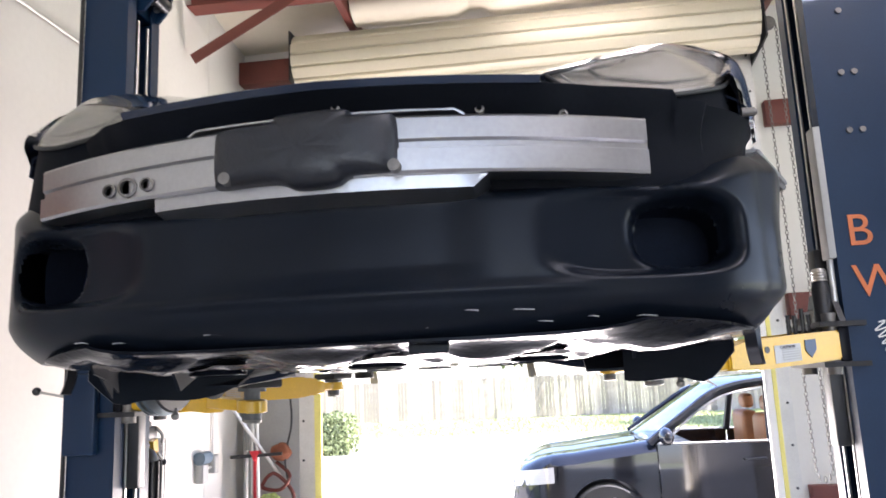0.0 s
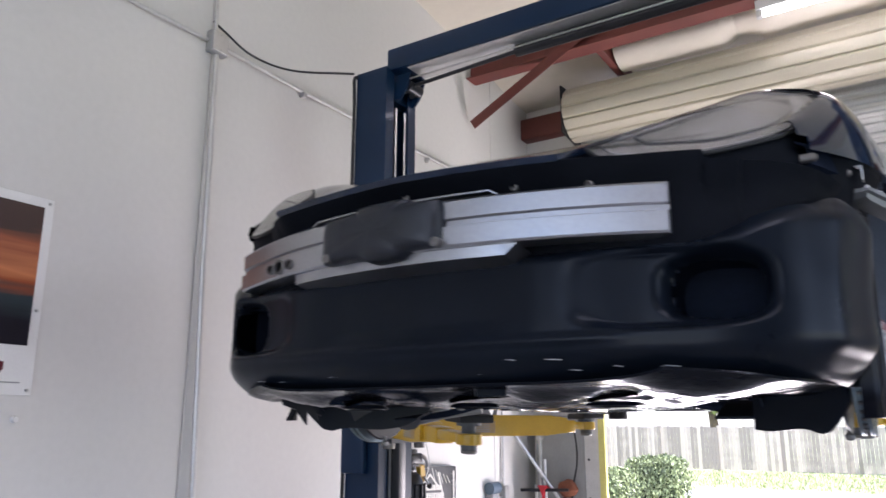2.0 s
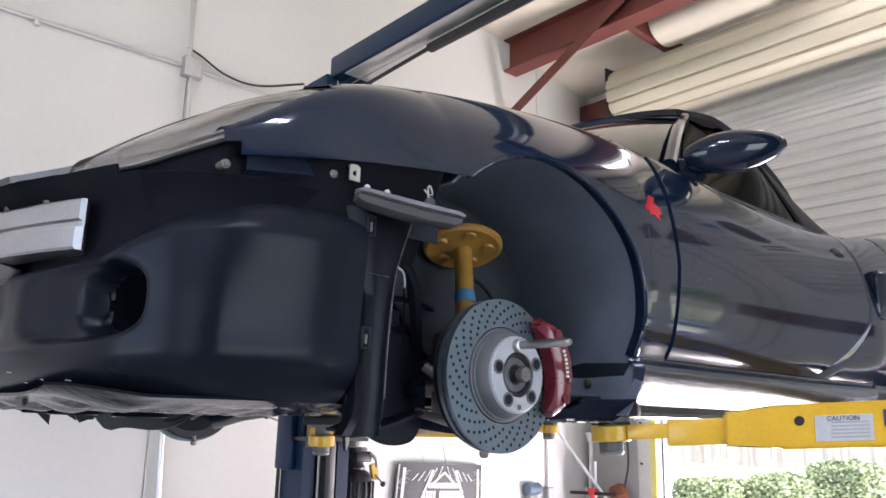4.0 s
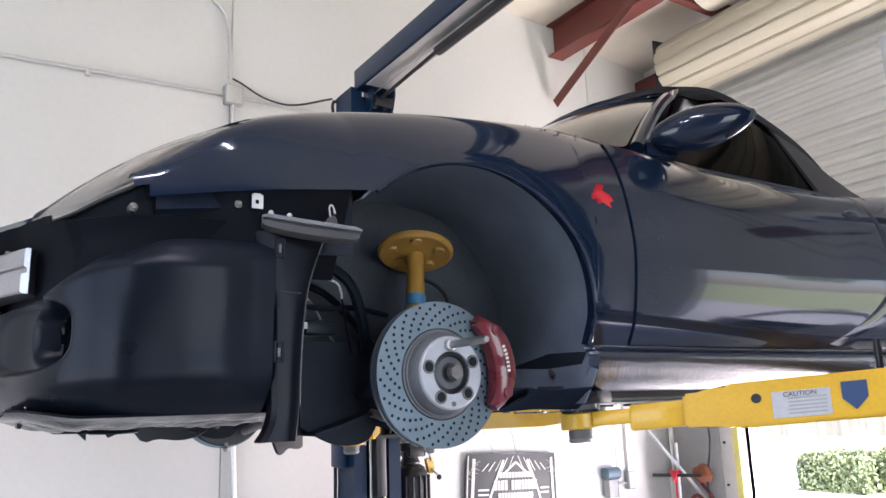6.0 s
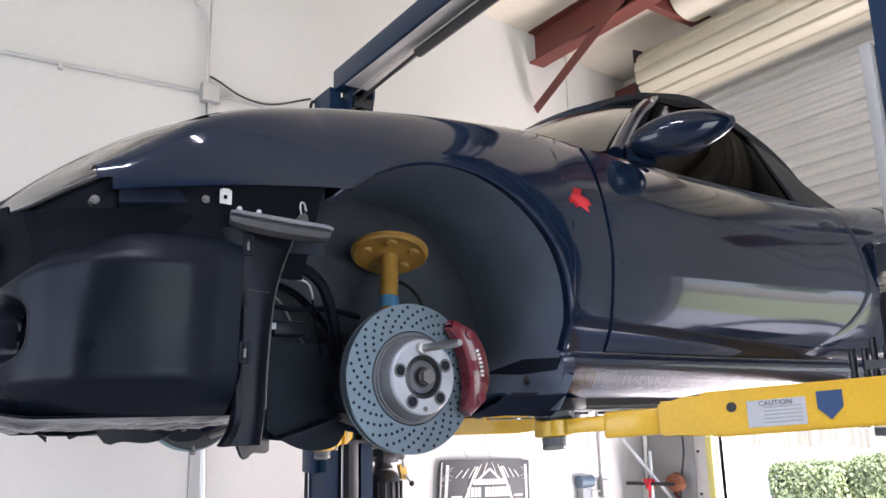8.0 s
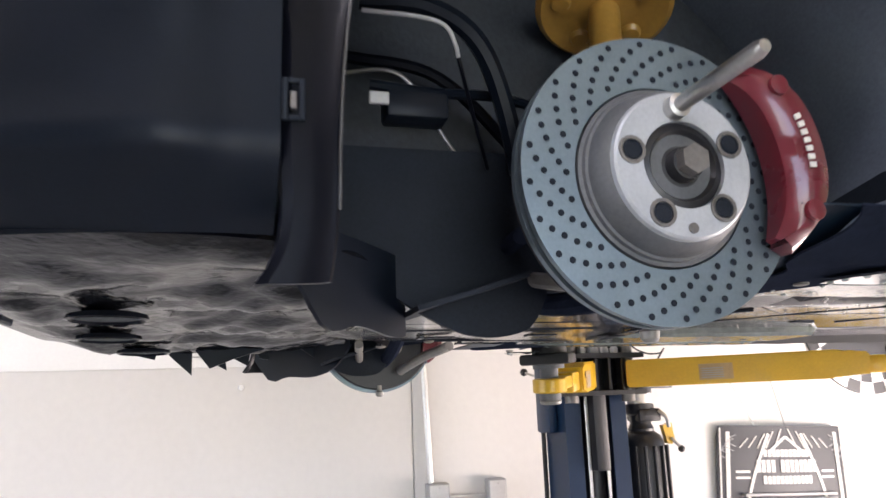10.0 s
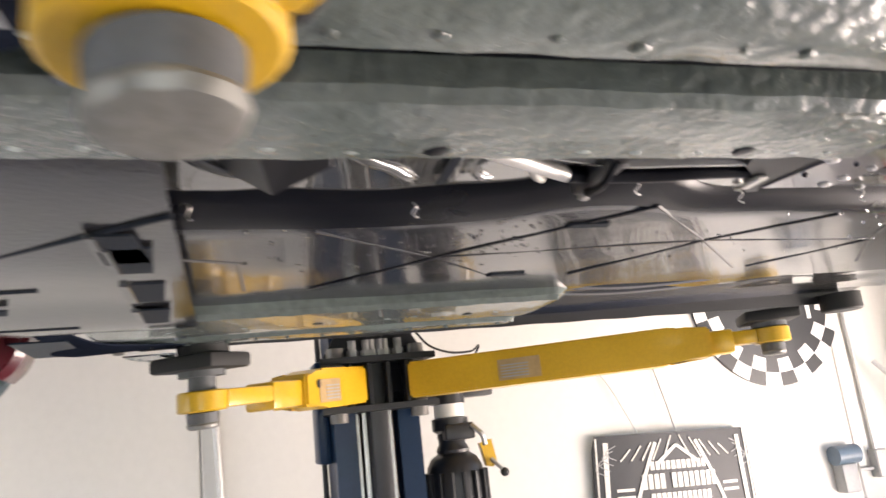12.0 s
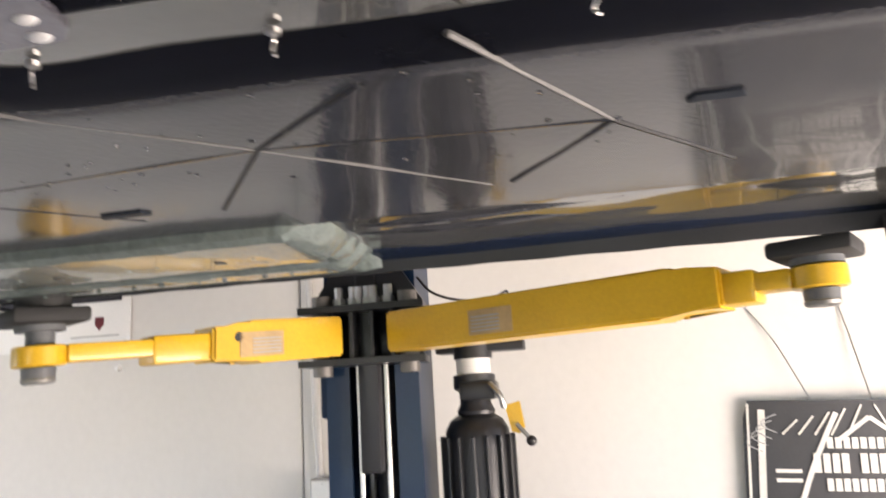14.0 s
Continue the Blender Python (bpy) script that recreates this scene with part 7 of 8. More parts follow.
# floor fasteners with bent wire tails
for y in (2.47, 2.70, 2.935, 3.095, 3.28, 3.5, 3.7):
    bm = B()
    e = band_u(y) - 0.022
    c = Vector((XC + e, y, FZ + 0.012))
    lathe(bm, [(0.0, 0.005), (-0.004, 0.005), (-0.005, 0.003)], c, (0, 0, 1), 10)
    tube(bm, bend([c + Vector((0, 0, -0.004)), c + Vector((0.003, 0.002, -0.010)), c + Vector((-0.002, -0.001, -0.016)), c + Vector((0.001, 0.002, -0.021))], 4), 0.0012, 6)
    part("fastener", bm, STEEL, plate)
rd = random.Random(12)
for k in range(150):
    bm = B()
    u, y = rd.uniform(-0.10, 0.13), rd.gauss(2.80, 0.10) if k % 3 else rd.uniform(2.5, 3.6)
    r = rd.uniform(0.0010, 0.0028)
    bmesh.ops.create_uvsphere(bm, u_segments=8, v_segments=5, radius=1, matrix=pose(XC + u, y, FZ - 0.0028) @ Matrix.Diagonal((r, r * rd.uniform(0.8, 1.5), 0.0014, 1)))
    part("water_drop", bm, WATER, plate)

for s in (1, -1):
    # box rail inside the sill
    rows = []
    for y in np.concatenate([np.linspace(2.262, 2.30, 5), np.linspace(2.33, 3.06, 30), np.linspace(3.07, 3.13, 7)]):
        f = min(1, (y - 2.262) / 0.03) * min(1, max(0, (3.13 - y) / 0.05)) ** 0.5
        zb = FZ + 0.03 - 0.052 * f
        base = RAIL_U if s > 0 else 0.30
        ri = base + 0.05 * (1 - min(1, max(0, (3.13 - y) / 0.05)) ** 0.5)
        g = FZ + 0.012 if 2.30 < y < 3.09 else zb + 0.004
        rows.append([(XC + s * u, y, z + 0.0022 * noise.noise(Vector((u * 40, y * 40, s)))) for u, z in ((ri - 0.012, FZ + 0.034), (ri - 0.004, FZ + 0.028), (ri, zb + 0.006), (ri + 0.008, zb), (0.42, zb - 0.001), (0.455, zb), (0.478, zb + 0.002), (0.486, zb + 0.008), (0.492, g), (0.532, g), (0.538, zb + 0.008), (0.546, zb + 0.003), (0.575, zb + 0.001), (0.60, zb + 0.004), (0.625, zb + 0.012), (0.66, FZ - 0.012))])
    rail = under("sill_rail", rows, SILLP, "grey-green undersealed box rail", 0.006)
    # dark strip laid in the groove: its shade put into colour
    bm = B()
    slab(bm, [[(XC + s * u, y, FZ + 0.007) for u in (0.492, 0.512, 0.532)] for y in np.linspace(2.31, 3.08, 12)], 0.003)
    part("rail_groove", bm, BANDM, rail, "dark strip for the groove's shade")
    # weld dimples; the inner row is coloured pale for its glints
    rw = random.Random(4)
    for k, y in enumerate(np.arange(2.345, 3.06, 0.031)):
        for u0, on in ((0.402, k % 2 == 0 or k % 5 == 1), (0.430, k % 3 == 0), (0.566, k % 2 == 1)):
            if not on:
                continue
            bm = B()
            bmesh.ops.create_uvsphere(bm, u_segments=10, v_segments=6, radius=1, matrix=pose(XC + s * (u0 + rw.uniform(-0.004, 0.004)), y + rw.uniform(-0.008, 0.008), FZ - 0.0245) @ Matrix.Diagonal((rw.uniform(0.0028, 0.006), rw.uniform(0.003, 0.008), 0.0020, 1)))
            part("weld_dimple", bm, GLINTM if u0 < 0.41 else SILLP, rail, "weld dimple coloured pale for its glint" if u0 < 0.41 else "")
    for y in (2.66, 2.939):
        bm = B()
        lathe(bm, [(0.0, 0.010), (-0.002, 0.0095), (-0.0025, 0.007)], (XC + s * 0.404, y, FZ - 0.0245), (0, 0, 1), 18)
        part("drain_plug", bm, BANDM, rail, "black drain hole")
    # ribbed floor behind the rail
    for k in range(3):
        bm = B()
        tube(bm, bend([(XC + s * (0.35 + 0.06 * k), 3.10, FZ + 0.03), (XC + s * (0.36 + 0.06 * k), 3.3, FZ + 0.022), (XC + s * (0.33 + 0.07 * k), 3.55, FZ + 0.03)]), 0.014, 8)
        part("floor_rib", bm, FLOORP, pan)
    bm = B()
    box(bm, (XC + s * 0.375 - 0.016, 3.06, FZ - 0.018), (XC + s * 0.375 + 0.030, 3.085, FZ + 0.01), 0.004, m=None)
    part("end_tab", bm, STEEL, pan, "bright steel tab")
    # seam flange under the sill's outer edge
    bm = B()
    rows = [[(XC + s * 0.655, y, 1.765), (XC + s * 0.657, y, 1.722 + 0.0008 * math.sin(y * 40))] for y in np.linspace(2.34, 4.05, 60)]
    slab(bm, rows, 0.004)
    part("jacking_flange", bm, BLACKP, car)
for s in (1,):
    # brake and fuel pipes in the recess
    for pts, r_, m_, words_ in (
            ([(0.345, 2.66, 0.012), (0.335, 2.71, 0.008), (0.318, 2.755, 0.004), (0.298, 2.797, 0.001), (0.280, 2.830, 0.0)], 0.0085, PIPEM, "bright underfloor pipe"),
            ([(0.280, 2.830, 0.0), (0.277, 2.873, 0.0), (0.278, 2.942, 0.0), (0.283, 3.02, 0.002), (0.282, 3.3, 0.004), (0.28, 3.7, 0.006)], 0.009, BANDM, "dark underfloor pipe"),
            ([(0.303, 2.775, 0.006), (0.289, 2.791, 0.005), (0.267, 2.804, 0.004), (0.252, 2.816, 0.006)], 0.0052, PIPEM, "bright underfloor pipe"),
            ([(0.352, 2.62, 0.010), (0.345, 2.74, 0.008), (0.322, 2.82, 0.006), (0.312, 2.88, 0.004), (0.312, 3.03, 0.006), (0.31, 3.6, 0.008)], 0.010, PANM, "dark underfloor pipe")):
        bm = B()
        tube(bm, bend([(XC + s * a, b, FZ + c) for a, b, c in pts], 6), r_, 12)
        part("pipe", bm, m_, car, words_)
    # pressed ridges of the pan, sunk at their ends
    for pts, r_ in (([(0.325, 2.775), (0.303, 2.757), (0.290, 2.748), (0.272, 2.744), (0.250, 2.747), (0.232, 2.762), (0.222, 2.785)], 0.006), ([(0.318, 2.730), (0.290, 2.733), (0.260, 2.735), (0.216, 2.739)], 0.0055), ([(0.305, 2.60), (0.287, 2.627), (0.262, 2.657), (0.238, 2.679), (0.216, 2.697)], 0.008), ([(0.30, 2.46), (0.27, 2.49), (0.245, 2.53), (0.225, 2.57)], 0.008), ([(0.30, 3.22), (0.27, 3.30), (0.262, 3.42), (0.28, 3.55)], 0.010)):
        ln = bend([(XC + s * u, y, FZ + 0.0165 + (0.012 if k in (0, len(pts) - 1) else 0.0)) for k, (u, y) in enumerate(pts)], 7)
        bm = B()
        tube(bm, ln, r_, 12)
        part("pressed_ridge", bm, PANM, pan)
    bm = B()
    prism(bm, [(XC + s * 0.302, 2.708), (XC + s * 0.302, 2.719), (XC + s * 0.226, 2.721), (XC + s * 0.226, 2.711)], 'z', FZ + 0.0095, FZ + 0.013)
    part("slot", bm, LINER, pan, "black drain slot")
    # clamp strap and its bolt
    bm = B()
    box(bm, (XC + s * 0.290 - 0.048, 2.851, FZ - 0.012), (XC + s * 0.290 + 0.046, 2.872, FZ + 0.014), 0.006)
    st = part("pipe_clamp", bm, BLACKP, car, "black pipe clamp")
    bm = B()
    lathe(bm, [(0, 0.006), (-0.004, 0.006), (-0.006, 0.003)], (XC + s * 0.250, 2.862, FZ - 0.012), (0, 0, 1), 10)
    part("bolt", bm, STEEL, st)
    bm = B()
    tube(bm, bend([(XC + s * 0.335, 2.856, FZ - 0.008), (XC + s * 0.31, 2.854, FZ - 0.020), (XC + s * 0.275, 2.856, FZ - 0.018), (XC + s * 0.262, 2.860, FZ - 0.013)], 5), 0.004, 8)
    part("strap_bead", bm, BANDM, st)
    # bolted plate with drops on it, and the dark folded bracket beside it
    bm = B()
    prism(bm, [(XC + s * u, y) for u, y in ((0.257, 3.078), (0.258, 3.166), (0.272, 3.178), (0.33, 3.186), (0.372, 3.19), (0.372, 3.102))], 'z', FZ - 0.010, FZ - 0.004)
    bp = part("mounting_plate", bm, DARKPL, car, "dark grey wet bolted plate")
    # the larger drops are opaque pale blobs that stand in for wet glints
    for u, y, r_ in ((0.343, 3.096, 0.0075), (0.289, 3.162, 0.0065), (0.268, 3.155, 0.007), (0.318, 3.172, 0.005), (0.30, 3.10, 0.0035), (0.33, 3.14, 0.003)):
        bm = B()
        bmesh.ops.create_uvsphere(bm, u_segments=14, v_segments=8, radius=1, matrix=pose(XC + s * u, y, FZ - 0.0105) @ Matrix.Diagonal((r_ * 0.8, r_ * 1.2, 0.003, 1)))
        part("bright_drop" if r_ > 0.004 else "water_drop", bm, STICK if r_ > 0.004 else BANDM, bp)
    bm = B()
    prism(bm, [(XC + s * u, y) for u, y in ((0.345, 3.000), (0.318, 3.012), (0.292, 3.040), (0.250, 3.062), (0.238, 3.072), (0.240, 3.086), (0.256, 3.0775), (0.371, 3.1015), (0.372, 3.01))], 'z', FZ - 0.008, FZ + 0.003)
    br = part("bracket", bm, BANDM, bp, "black folded bracket")
    bm = B()
    box(bm, (XC + s * 0.279 - 0.017, 3.044, FZ - 0.013), (XC + s * 0.279 + 0.017, 3.056, FZ - 0.008), 0.0015, 1)
    part("clip", bm, PIPEM, br)
    # folded bracket at the front of the recess
    bm = B()
    rows = [[(XC + s * 0.255, 2.50, FZ + 0.02), (XC + s * 0.285, 2.545, FZ - 0.018), (XC + s * 0.335, 2.59, FZ - 0.012)], [(XC + s * 0.35, 2.47, FZ + 0.02), (XC + s * 0.35, 2.53, FZ - 0.005), (XC + s * 0.355, 2.59, FZ + 0.012)]]
    slab(bm, rows, 0.004)
    part("bracket", bm, BLACKP, car)
for s in (1, -1):
    # jacking point block over the lift pad
    for y in (2.50 if s > 0 else 2.46, 4.02):
        bm = B()
        lathe(bm, [(-0.044, 0.045), (-0.040, 0.05), (0.0, 0.05)], (XC + s * PADX, y, FZ - 0.0), (0, 0, 1), 20)
        part("jacking_point", bm, RUBBER, car)
    # black foot of the liner, folded back under the front of the rail
    bm = B()
    rows = []
    for u in np.linspace(0.34, 0.76 if s > 0 else 0.60, 56):
        rear = ev([(0.34, 2.262), (0.40, 2.272), (0.475, 2.312), (0.534, 2.385), (0.565, 2.44), (0.60, 2.455), (0.76, 2.42)], u) 
        front = 2.222 - 0.018 * math.sin((u - 0.40) * 52) * smooth(0.44, 0.50, u)
        rows.append([(XC + s * u, front + (rear - front) * k, (1.711 if s > 0 else 1.716) + 0.05 * smooth(0.66, 0.78, u) + 0.003 * math.sin(u * 30 + k * 3)) for k in np.linspace(0, 1, 7)])
    slab(bm, rows, 0.003)
    foot = part("liner_foot", bm, DUCTM, car, "folded black liner foot with drops on it")
    # fold of the same liner; the blue light on it is in its colour
    bm = B()
    slab(bm, [[(XC + s * u, 2.168 + 0.085 * k, 1.7165 + 0.05 * smooth(0.60, 0.78, u)) for k in np.linspace(0, 1, 6)] for u in np.linspace(0.42, 0.74 if s > 0 else 0.60, 14)], 0.003)
    part("liner_fold", bm, mat("blue_lit_liner", (0.005, 0.014, 0.026), 0.45, var=0.25, big=5, fine=160, bump=0.1, spec=0.25), foot, "black liner fold, coloured blue for the light on it")
    # drops in opaque pale colour, for their glints
    for k in range(9 if s > 0 else 0):
        u = 0.40 + 0.033 * k
        bm = B()
        bmesh.ops.create_uvsphere(bm, u_segments=8, v_segments=6, radius=1, matrix=pose(XC + s * u, ev([(0.34, 2.255), (0.40, 2.265), (0.475, 2.302), (0.534, 2.372), (0.565, 2.425), (0.70, 2.435)], u) - 0.01 * (k % 2), 1.7075) @ Matrix.Diagonal((0.005 - 0.0013 * (k % 3), 0.003, 0.002, 1)))
        part("water_drop", bm, GLINTM, foot)
    bm = B()
    lathe(bm, [(0.0, 0.010), (-0.003, 0.010), (-0.004, 0.006)], (XC + s * 0.555, 2.315, 1.708), (0, 0, 1), 14)
    part("screw", bm, HUBM, foot)
    # bare wet plate screwed to the foot, bright with reflected light
    bm = B()
    out = [(0.583, 2.318), (0.625, 2.326), (0.668, 2.352), (0.670, 2.392), (0.622, 2.407), (0.578, 2.412)]
    prism(bm, [(XC + s * u, y) for u, y in out], 'z', 1.7025, 1.7055)
    shine = part("sill_plate", bm, GLOSSPL, foot, "bare wet steel plate")
    # drops along the plate, again pale for the glint on each
    for u, y in ((0.592, 2.328), (0.612, 2.332), (0.635, 2.343), (0.658, 2.358), (0.60, 2.402)):
        bm = B()
        bmesh.ops.create_uvsphere(bm, u_segments=10, v_segments=6, radius=1, matrix=pose(XC + s * u, y, 1.7022) @ Matrix.Diagonal((0.0055, 0.0045, 0.002, 1)))
        part("water_drop", bm, GLINTM, shine)
    # end plate of the sill behind the wheel
    bm = B()
    prism(bm, [(0.42, 1.722), (0.62, 1.724), (0.70, 1.775), (0.735, 1.845), (0.60, 1.85), (0.42, 1.82)], 'y', 2.428, 2.434) if s > 0 else prism(bm, [(-0.42, 1.722), (-0.62, 1.724), (-0.70, 1.775), (-0.735, 1.845), (-0.60, 1.85), (-0.42, 1.82)], 'y', 2.428, 2.434)
    bmesh.ops.translate(bm, verts=bm.verts, vec=(XC, 0, 0))
    part("sill_end", bm, LINER, car)
    for u, y, z in ((0.62, 2.42, 1.80),):
        bm = B()
        lathe(bm, [(0, 0.011), (0.004, 0.011), (0.006, 0.006)], (XC + s * u, y, z), (0, -1, -0.2), 12)
        part("liner_clip", bm, HUBM, car)

# front tray between the wheels with its openings
rows = []
for y in np.linspace(1.80, 2.46, 28):
    w = ev([(1.80, 0.26), (1.95, 0.36), (2.2, 0.39), (2.46, 0.39)], y)
    rows.append([(XC + w * v, y, 1.712 + 0.012 * abs(v) ** 6 + 0.004 * noise.noise(Vector((v * 2, y * 6, 5)))) for v in np.linspace(-1, 1, 31)])
tray_f = under("axle_tray", rows, FLOORP, "grey axle undertray with openings", 0.006)
for (u, y, lu, ly) in ((0.275, 2.12, 0.030, 0.065), (-0.13, 2.00, 0.035, 0.07), (-0.10, 2.22, 0.03, 0.06), (-0.10, 2.11, 0.018, 0.02), (0.135, 2.415, 0.10, 0.045), (-0.02, 2.415, 0.10, 0.045), (-0.18, 2.41, 0.10, 0.045)):
    for s in ((1,) if abs(u) < 0.15 else (1, -1)):
        bm = B()
        prism(bm, [(XC + s * (u - lu / 2), y - ly / 2), (XC + s * (u + lu / 2), y - ly / 2 + 0.008), (XC + s * (u + lu / 2), y + ly / 2), (XC + s * (u - lu / 2), y + ly / 2 - 0.008)], 'z', 1.704, 1.7065)
        op = part("opening", bm, LINER, tray_f, "black tray opening")
        bm = B()
        box(bm, (XC + s * u - lu / 2, y - ly / 2 - 0.004, 1.7025), (XC + s * u + lu / 2, y - ly / 2 + 0.006, 1.708), 0.001, 1)
        part("opening_edge", bm, FLOORP, tray_f)
for a, b in (((0.10, 1.84), (0.12, 2.25)), ((0.12, 2.25), (0.27, 2.46)), ((-0.24, 1.95), (-0.26, 2.3)), ((-0.02, 1.85), (0.0, 2.3)), ((0.30, 2.0), (0.33, 2.2))):
    bm = B()
    tube(bm, [(XC + a[0], a[1], 1.7095), (XC + (a[0] + b[0]) / 2, (a[1] + b[1]) / 2, 1.7095), (XC + b[0], b[1], 1.7095)], 0.003, 6)
    part("tray_seam", bm, LINER, tray_f)
for k in range(5):
    bm = B()
    u, y = (-0.33 + 0.66 * ((k * 7) % 12) / 11), 1.92 + 0.042 * k
    lathe(bm, [(0, 0.011), (-0.003, 0.011), (-0.005, 0.005)], (XC + u, y, 1.706), (0, 0, 1), 12)
    part("tray_screw", bm, HUBM, tray_f)

# front undertray: wavy pressed shield under the radiators
rows = []
for y in np.linspace(1.225, 1.83, 46):
    w = ev([(1.225, 0.46), (1.30, 0.60), (1.40, 0.655), (1.60, 0.67), (1.72, 0.60), (1.83, 0.40)], y)
    am = smooth(1.23, 1.34, y)
    rows.append([(XC + (w * v if v > 0 else -corner(w * -v, -1) + 0.045 * v * v), y, 1.728 - 0.016 * am + (1 - abs(v) ** 6) * am * (0.010 * math.sin(v * w * 22) * math.sin((y - 1.2) * 11) + 0.008 * noise.noise(Vector((v * w * 15, y * 20, 3))) + 0.005 * noise.noise(Vector((v * w * 38, y * 42, 9)))) + 0.016 * abs(v) ** 8) for v in np.linspace(-1, 1, 70)])
shield = under("front_undertray", rows, SHIELDM, "shiny pressed front undertray", 0.005)
for u, y in ((-0.28, 1.42), (0.02, 1.40), (0.30, 1.44)):
    bm = B()
    lathe(bm, [(0.0, 0.050), (-0.006, 0.052), (-0.008, 0.047), (0.002, 0.043)], (XC + u, y, 1.700), (0, 0, 1), 28)
    part("opening_rim", bm, SHIELDM, shield)
    bm = B()
    lathe(bm, [(0.0, 0.044), (-0.001, 0.040), (-0.001, 0.002)], (XC + u, y, 1.6965), (0, 0, 1), 28)
    part("opening", bm, LINER, shield)
for k, u in enumerate((-0.33, 0.13, 0.43)):
    bm = B()
    w = 0.020 + 0.012 * (k % 3)
    box(bm, (XC + u - w, 1.262 + 0.5 * abs(u) ** 2.4, 1.712 + 0.004 * math.sin(k * 4)), (XC + u + w, 1.272 + 0.5 * abs(u) ** 2.4, 1.735), 0.003, 1)
    part("tab", bm, PLASTIC, shield)
# torn edge of the shield on the far side
for k in range(5):
    bm = B()
    x, y = XC - 0.50 - 0.035 * k, 1.36 + 0.07 * k
    prism(bm, [(y, 1.735), (y + 0.07, 1.735), (y + 0.06 + 0.01 * (k % 3), 1.695 - 0.012 * ((k * 3) % 4)), (y + 0.02, 1.705)], 'x', x, x + 0.004)
    part("torn_flap", bm, PLASTIC, shield)
bm = B()
prism(bm, [(1.50, 1.725), (1.72, 1.74), (1.70, 1.72), (1.60, 1.69), (1.545, 1.668)], 'x', XC - 0.42, XC - 0.414)
part("torn_flap", bm, PLASTIC, shield, "torn hanging plastic flap")

# ---------------------------------------------------------------- outside
GZ = -0.12
bm = B()
n_ = 40
grid(bm, [[(x, y, GZ - 0.004) for x in np.linspace(-400, 400, n_)] for y in np.linspace(-300, 500, n_)])
structure("ground", bm, GRASS, "open grassy ground to the horizon", "ground")
bm = B()
prism(bm, [(-30, 6.32), (30, 6.32), (30, 21.0), (-30, 24.0)], 'z', GZ - 0.1, GZ + 0.004)
structure("pavement", bm, DRIVE, "sunlit pale concrete yard", "pavement")
bm = B()
prism(bm, [(-30, -14), (30, -14), (30, -6.2), (-30, -6.2)], 'z', GZ - 0.1, GZ + 0.004)
structure("pavement", bm, DRIVE, "sunlit pale concrete yard in front", "pavement")


def blades(name, x0, x1, y0, y1, n, h, label):
    bm = B()
    rnd = random.Random(5)
    for _ in range(n):
        x, y = rnd.uniform(x0, x1), rnd.uniform(y0, y1)
        a, hh = rnd.uniform(0, 6.28), h * rnd.uniform(0.5, 1.2)
        w = Vector((math.cos(a), math.sin(a), 0)) * 0.02
        tip = Vector((x + rnd.uniform(-0.06, 0.06), y + rnd.uniform(-0.06, 0.06), GZ + hh))
        bm.faces.new([bm.verts.new(Vector((x, y, GZ)) - w), bm.verts.new(Vector((x, y, GZ)) + w), bm.verts.new(tip)])
    return tagged(part(name, bm, GRASS), label, "grass", kind="stuff")


blades("grass", -14, 12, 24.5, 33, 16000, 0.12, "mown grass strip before the fence")


def leaf_cloud(bm, rnd, centre, rad, n, size):
    c = Vector(centre)
    for _ in range(n):
        d = Vector((rnd.gauss(0, 1), rnd.gauss(0, 1), rnd.gauss(0, 1))).normalized() * rnd.random() ** 0.4
        p = c + Vector((d.x * rad[0], d.y * rad[1], d.z * rad[2]))
        e = Euler((rnd.uniform(0, 6.28), rnd.uniform(0, 6.28), rnd.uniform(0, 6.28))).to_matrix()
        sz = size * rnd.uniform(0.6, 1.3)
        q = [Vector((-0.5, 0, 0)), Vector((0, -0.28, 0.05)), Vector((0.5, 0, 0)), Vector((0, 0.28, 0.05))]
        bm.faces.new([bm.verts.new(p + e @ (v * sz)) for v in q])


def hedge(x, y, w, d, h, seed):
    t = thing("hedge", (x, y, GZ), "clipped round green hedge at the yard's edge", "hedge", group="hedges")
    rnd = random.Random(seed)
    bm = B()
    for k in range(5200):
        # leaves near the clipped surface
        f = rnd.choice("tttxxyyyy")
        a, b = rnd.uniform(-1, 1), rnd.uniform(-1, 1)
        dp = rnd.uniform(0.86, 1.04)
        p = {"t": (a, b, 1 * dp), "x": (math.copysign(dp, a), b, rnd.uniform(0, 1)), "y": (a, -dp, rnd.uniform(0, 1))}[f]
        rr = max(abs(p[0]), abs(p[1]))
        wob = 1 + 0.08 * noise.noise(Vector((p[0] * 2, p[1] * 2, p[2] * 2 + seed)))
        pos = Vector((x + p[0] * w / 2 * wob * (1 - 0.12 * p[2] ** 4), y + p[1] * d / 2 * wob, GZ + p[2] * h * wob * (1 - 0.10 * rr ** 4)))
        e = Euler((rnd.uniform(0, 6.28), rnd.uniform(0, 6.28), rnd.uniform(0, 6.28))).to_matrix()
        sz = 0.085 * rnd.uniform(0.6, 1.3)
        q = [Vector((-0.5, 0, 0)), Vector((0, -0.3, 0.05)), Vector((0.5, 0, 0)), Vector((0, 0.3, 0.05))]
        bm.faces.new([bm.verts.new(pos + e @ (v * sz)) for v in q])
    part("leaves", bm, LEAF, t)
    # near-black core box: the shade between the leaves put into colour
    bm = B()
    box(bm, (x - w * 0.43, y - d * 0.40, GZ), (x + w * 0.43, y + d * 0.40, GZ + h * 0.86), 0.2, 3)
    part("inner_shade", bm, mat("hedge_inner_shade", (0.02, 0.035, 0.01), 0.9, var=0.4, big=6), t)


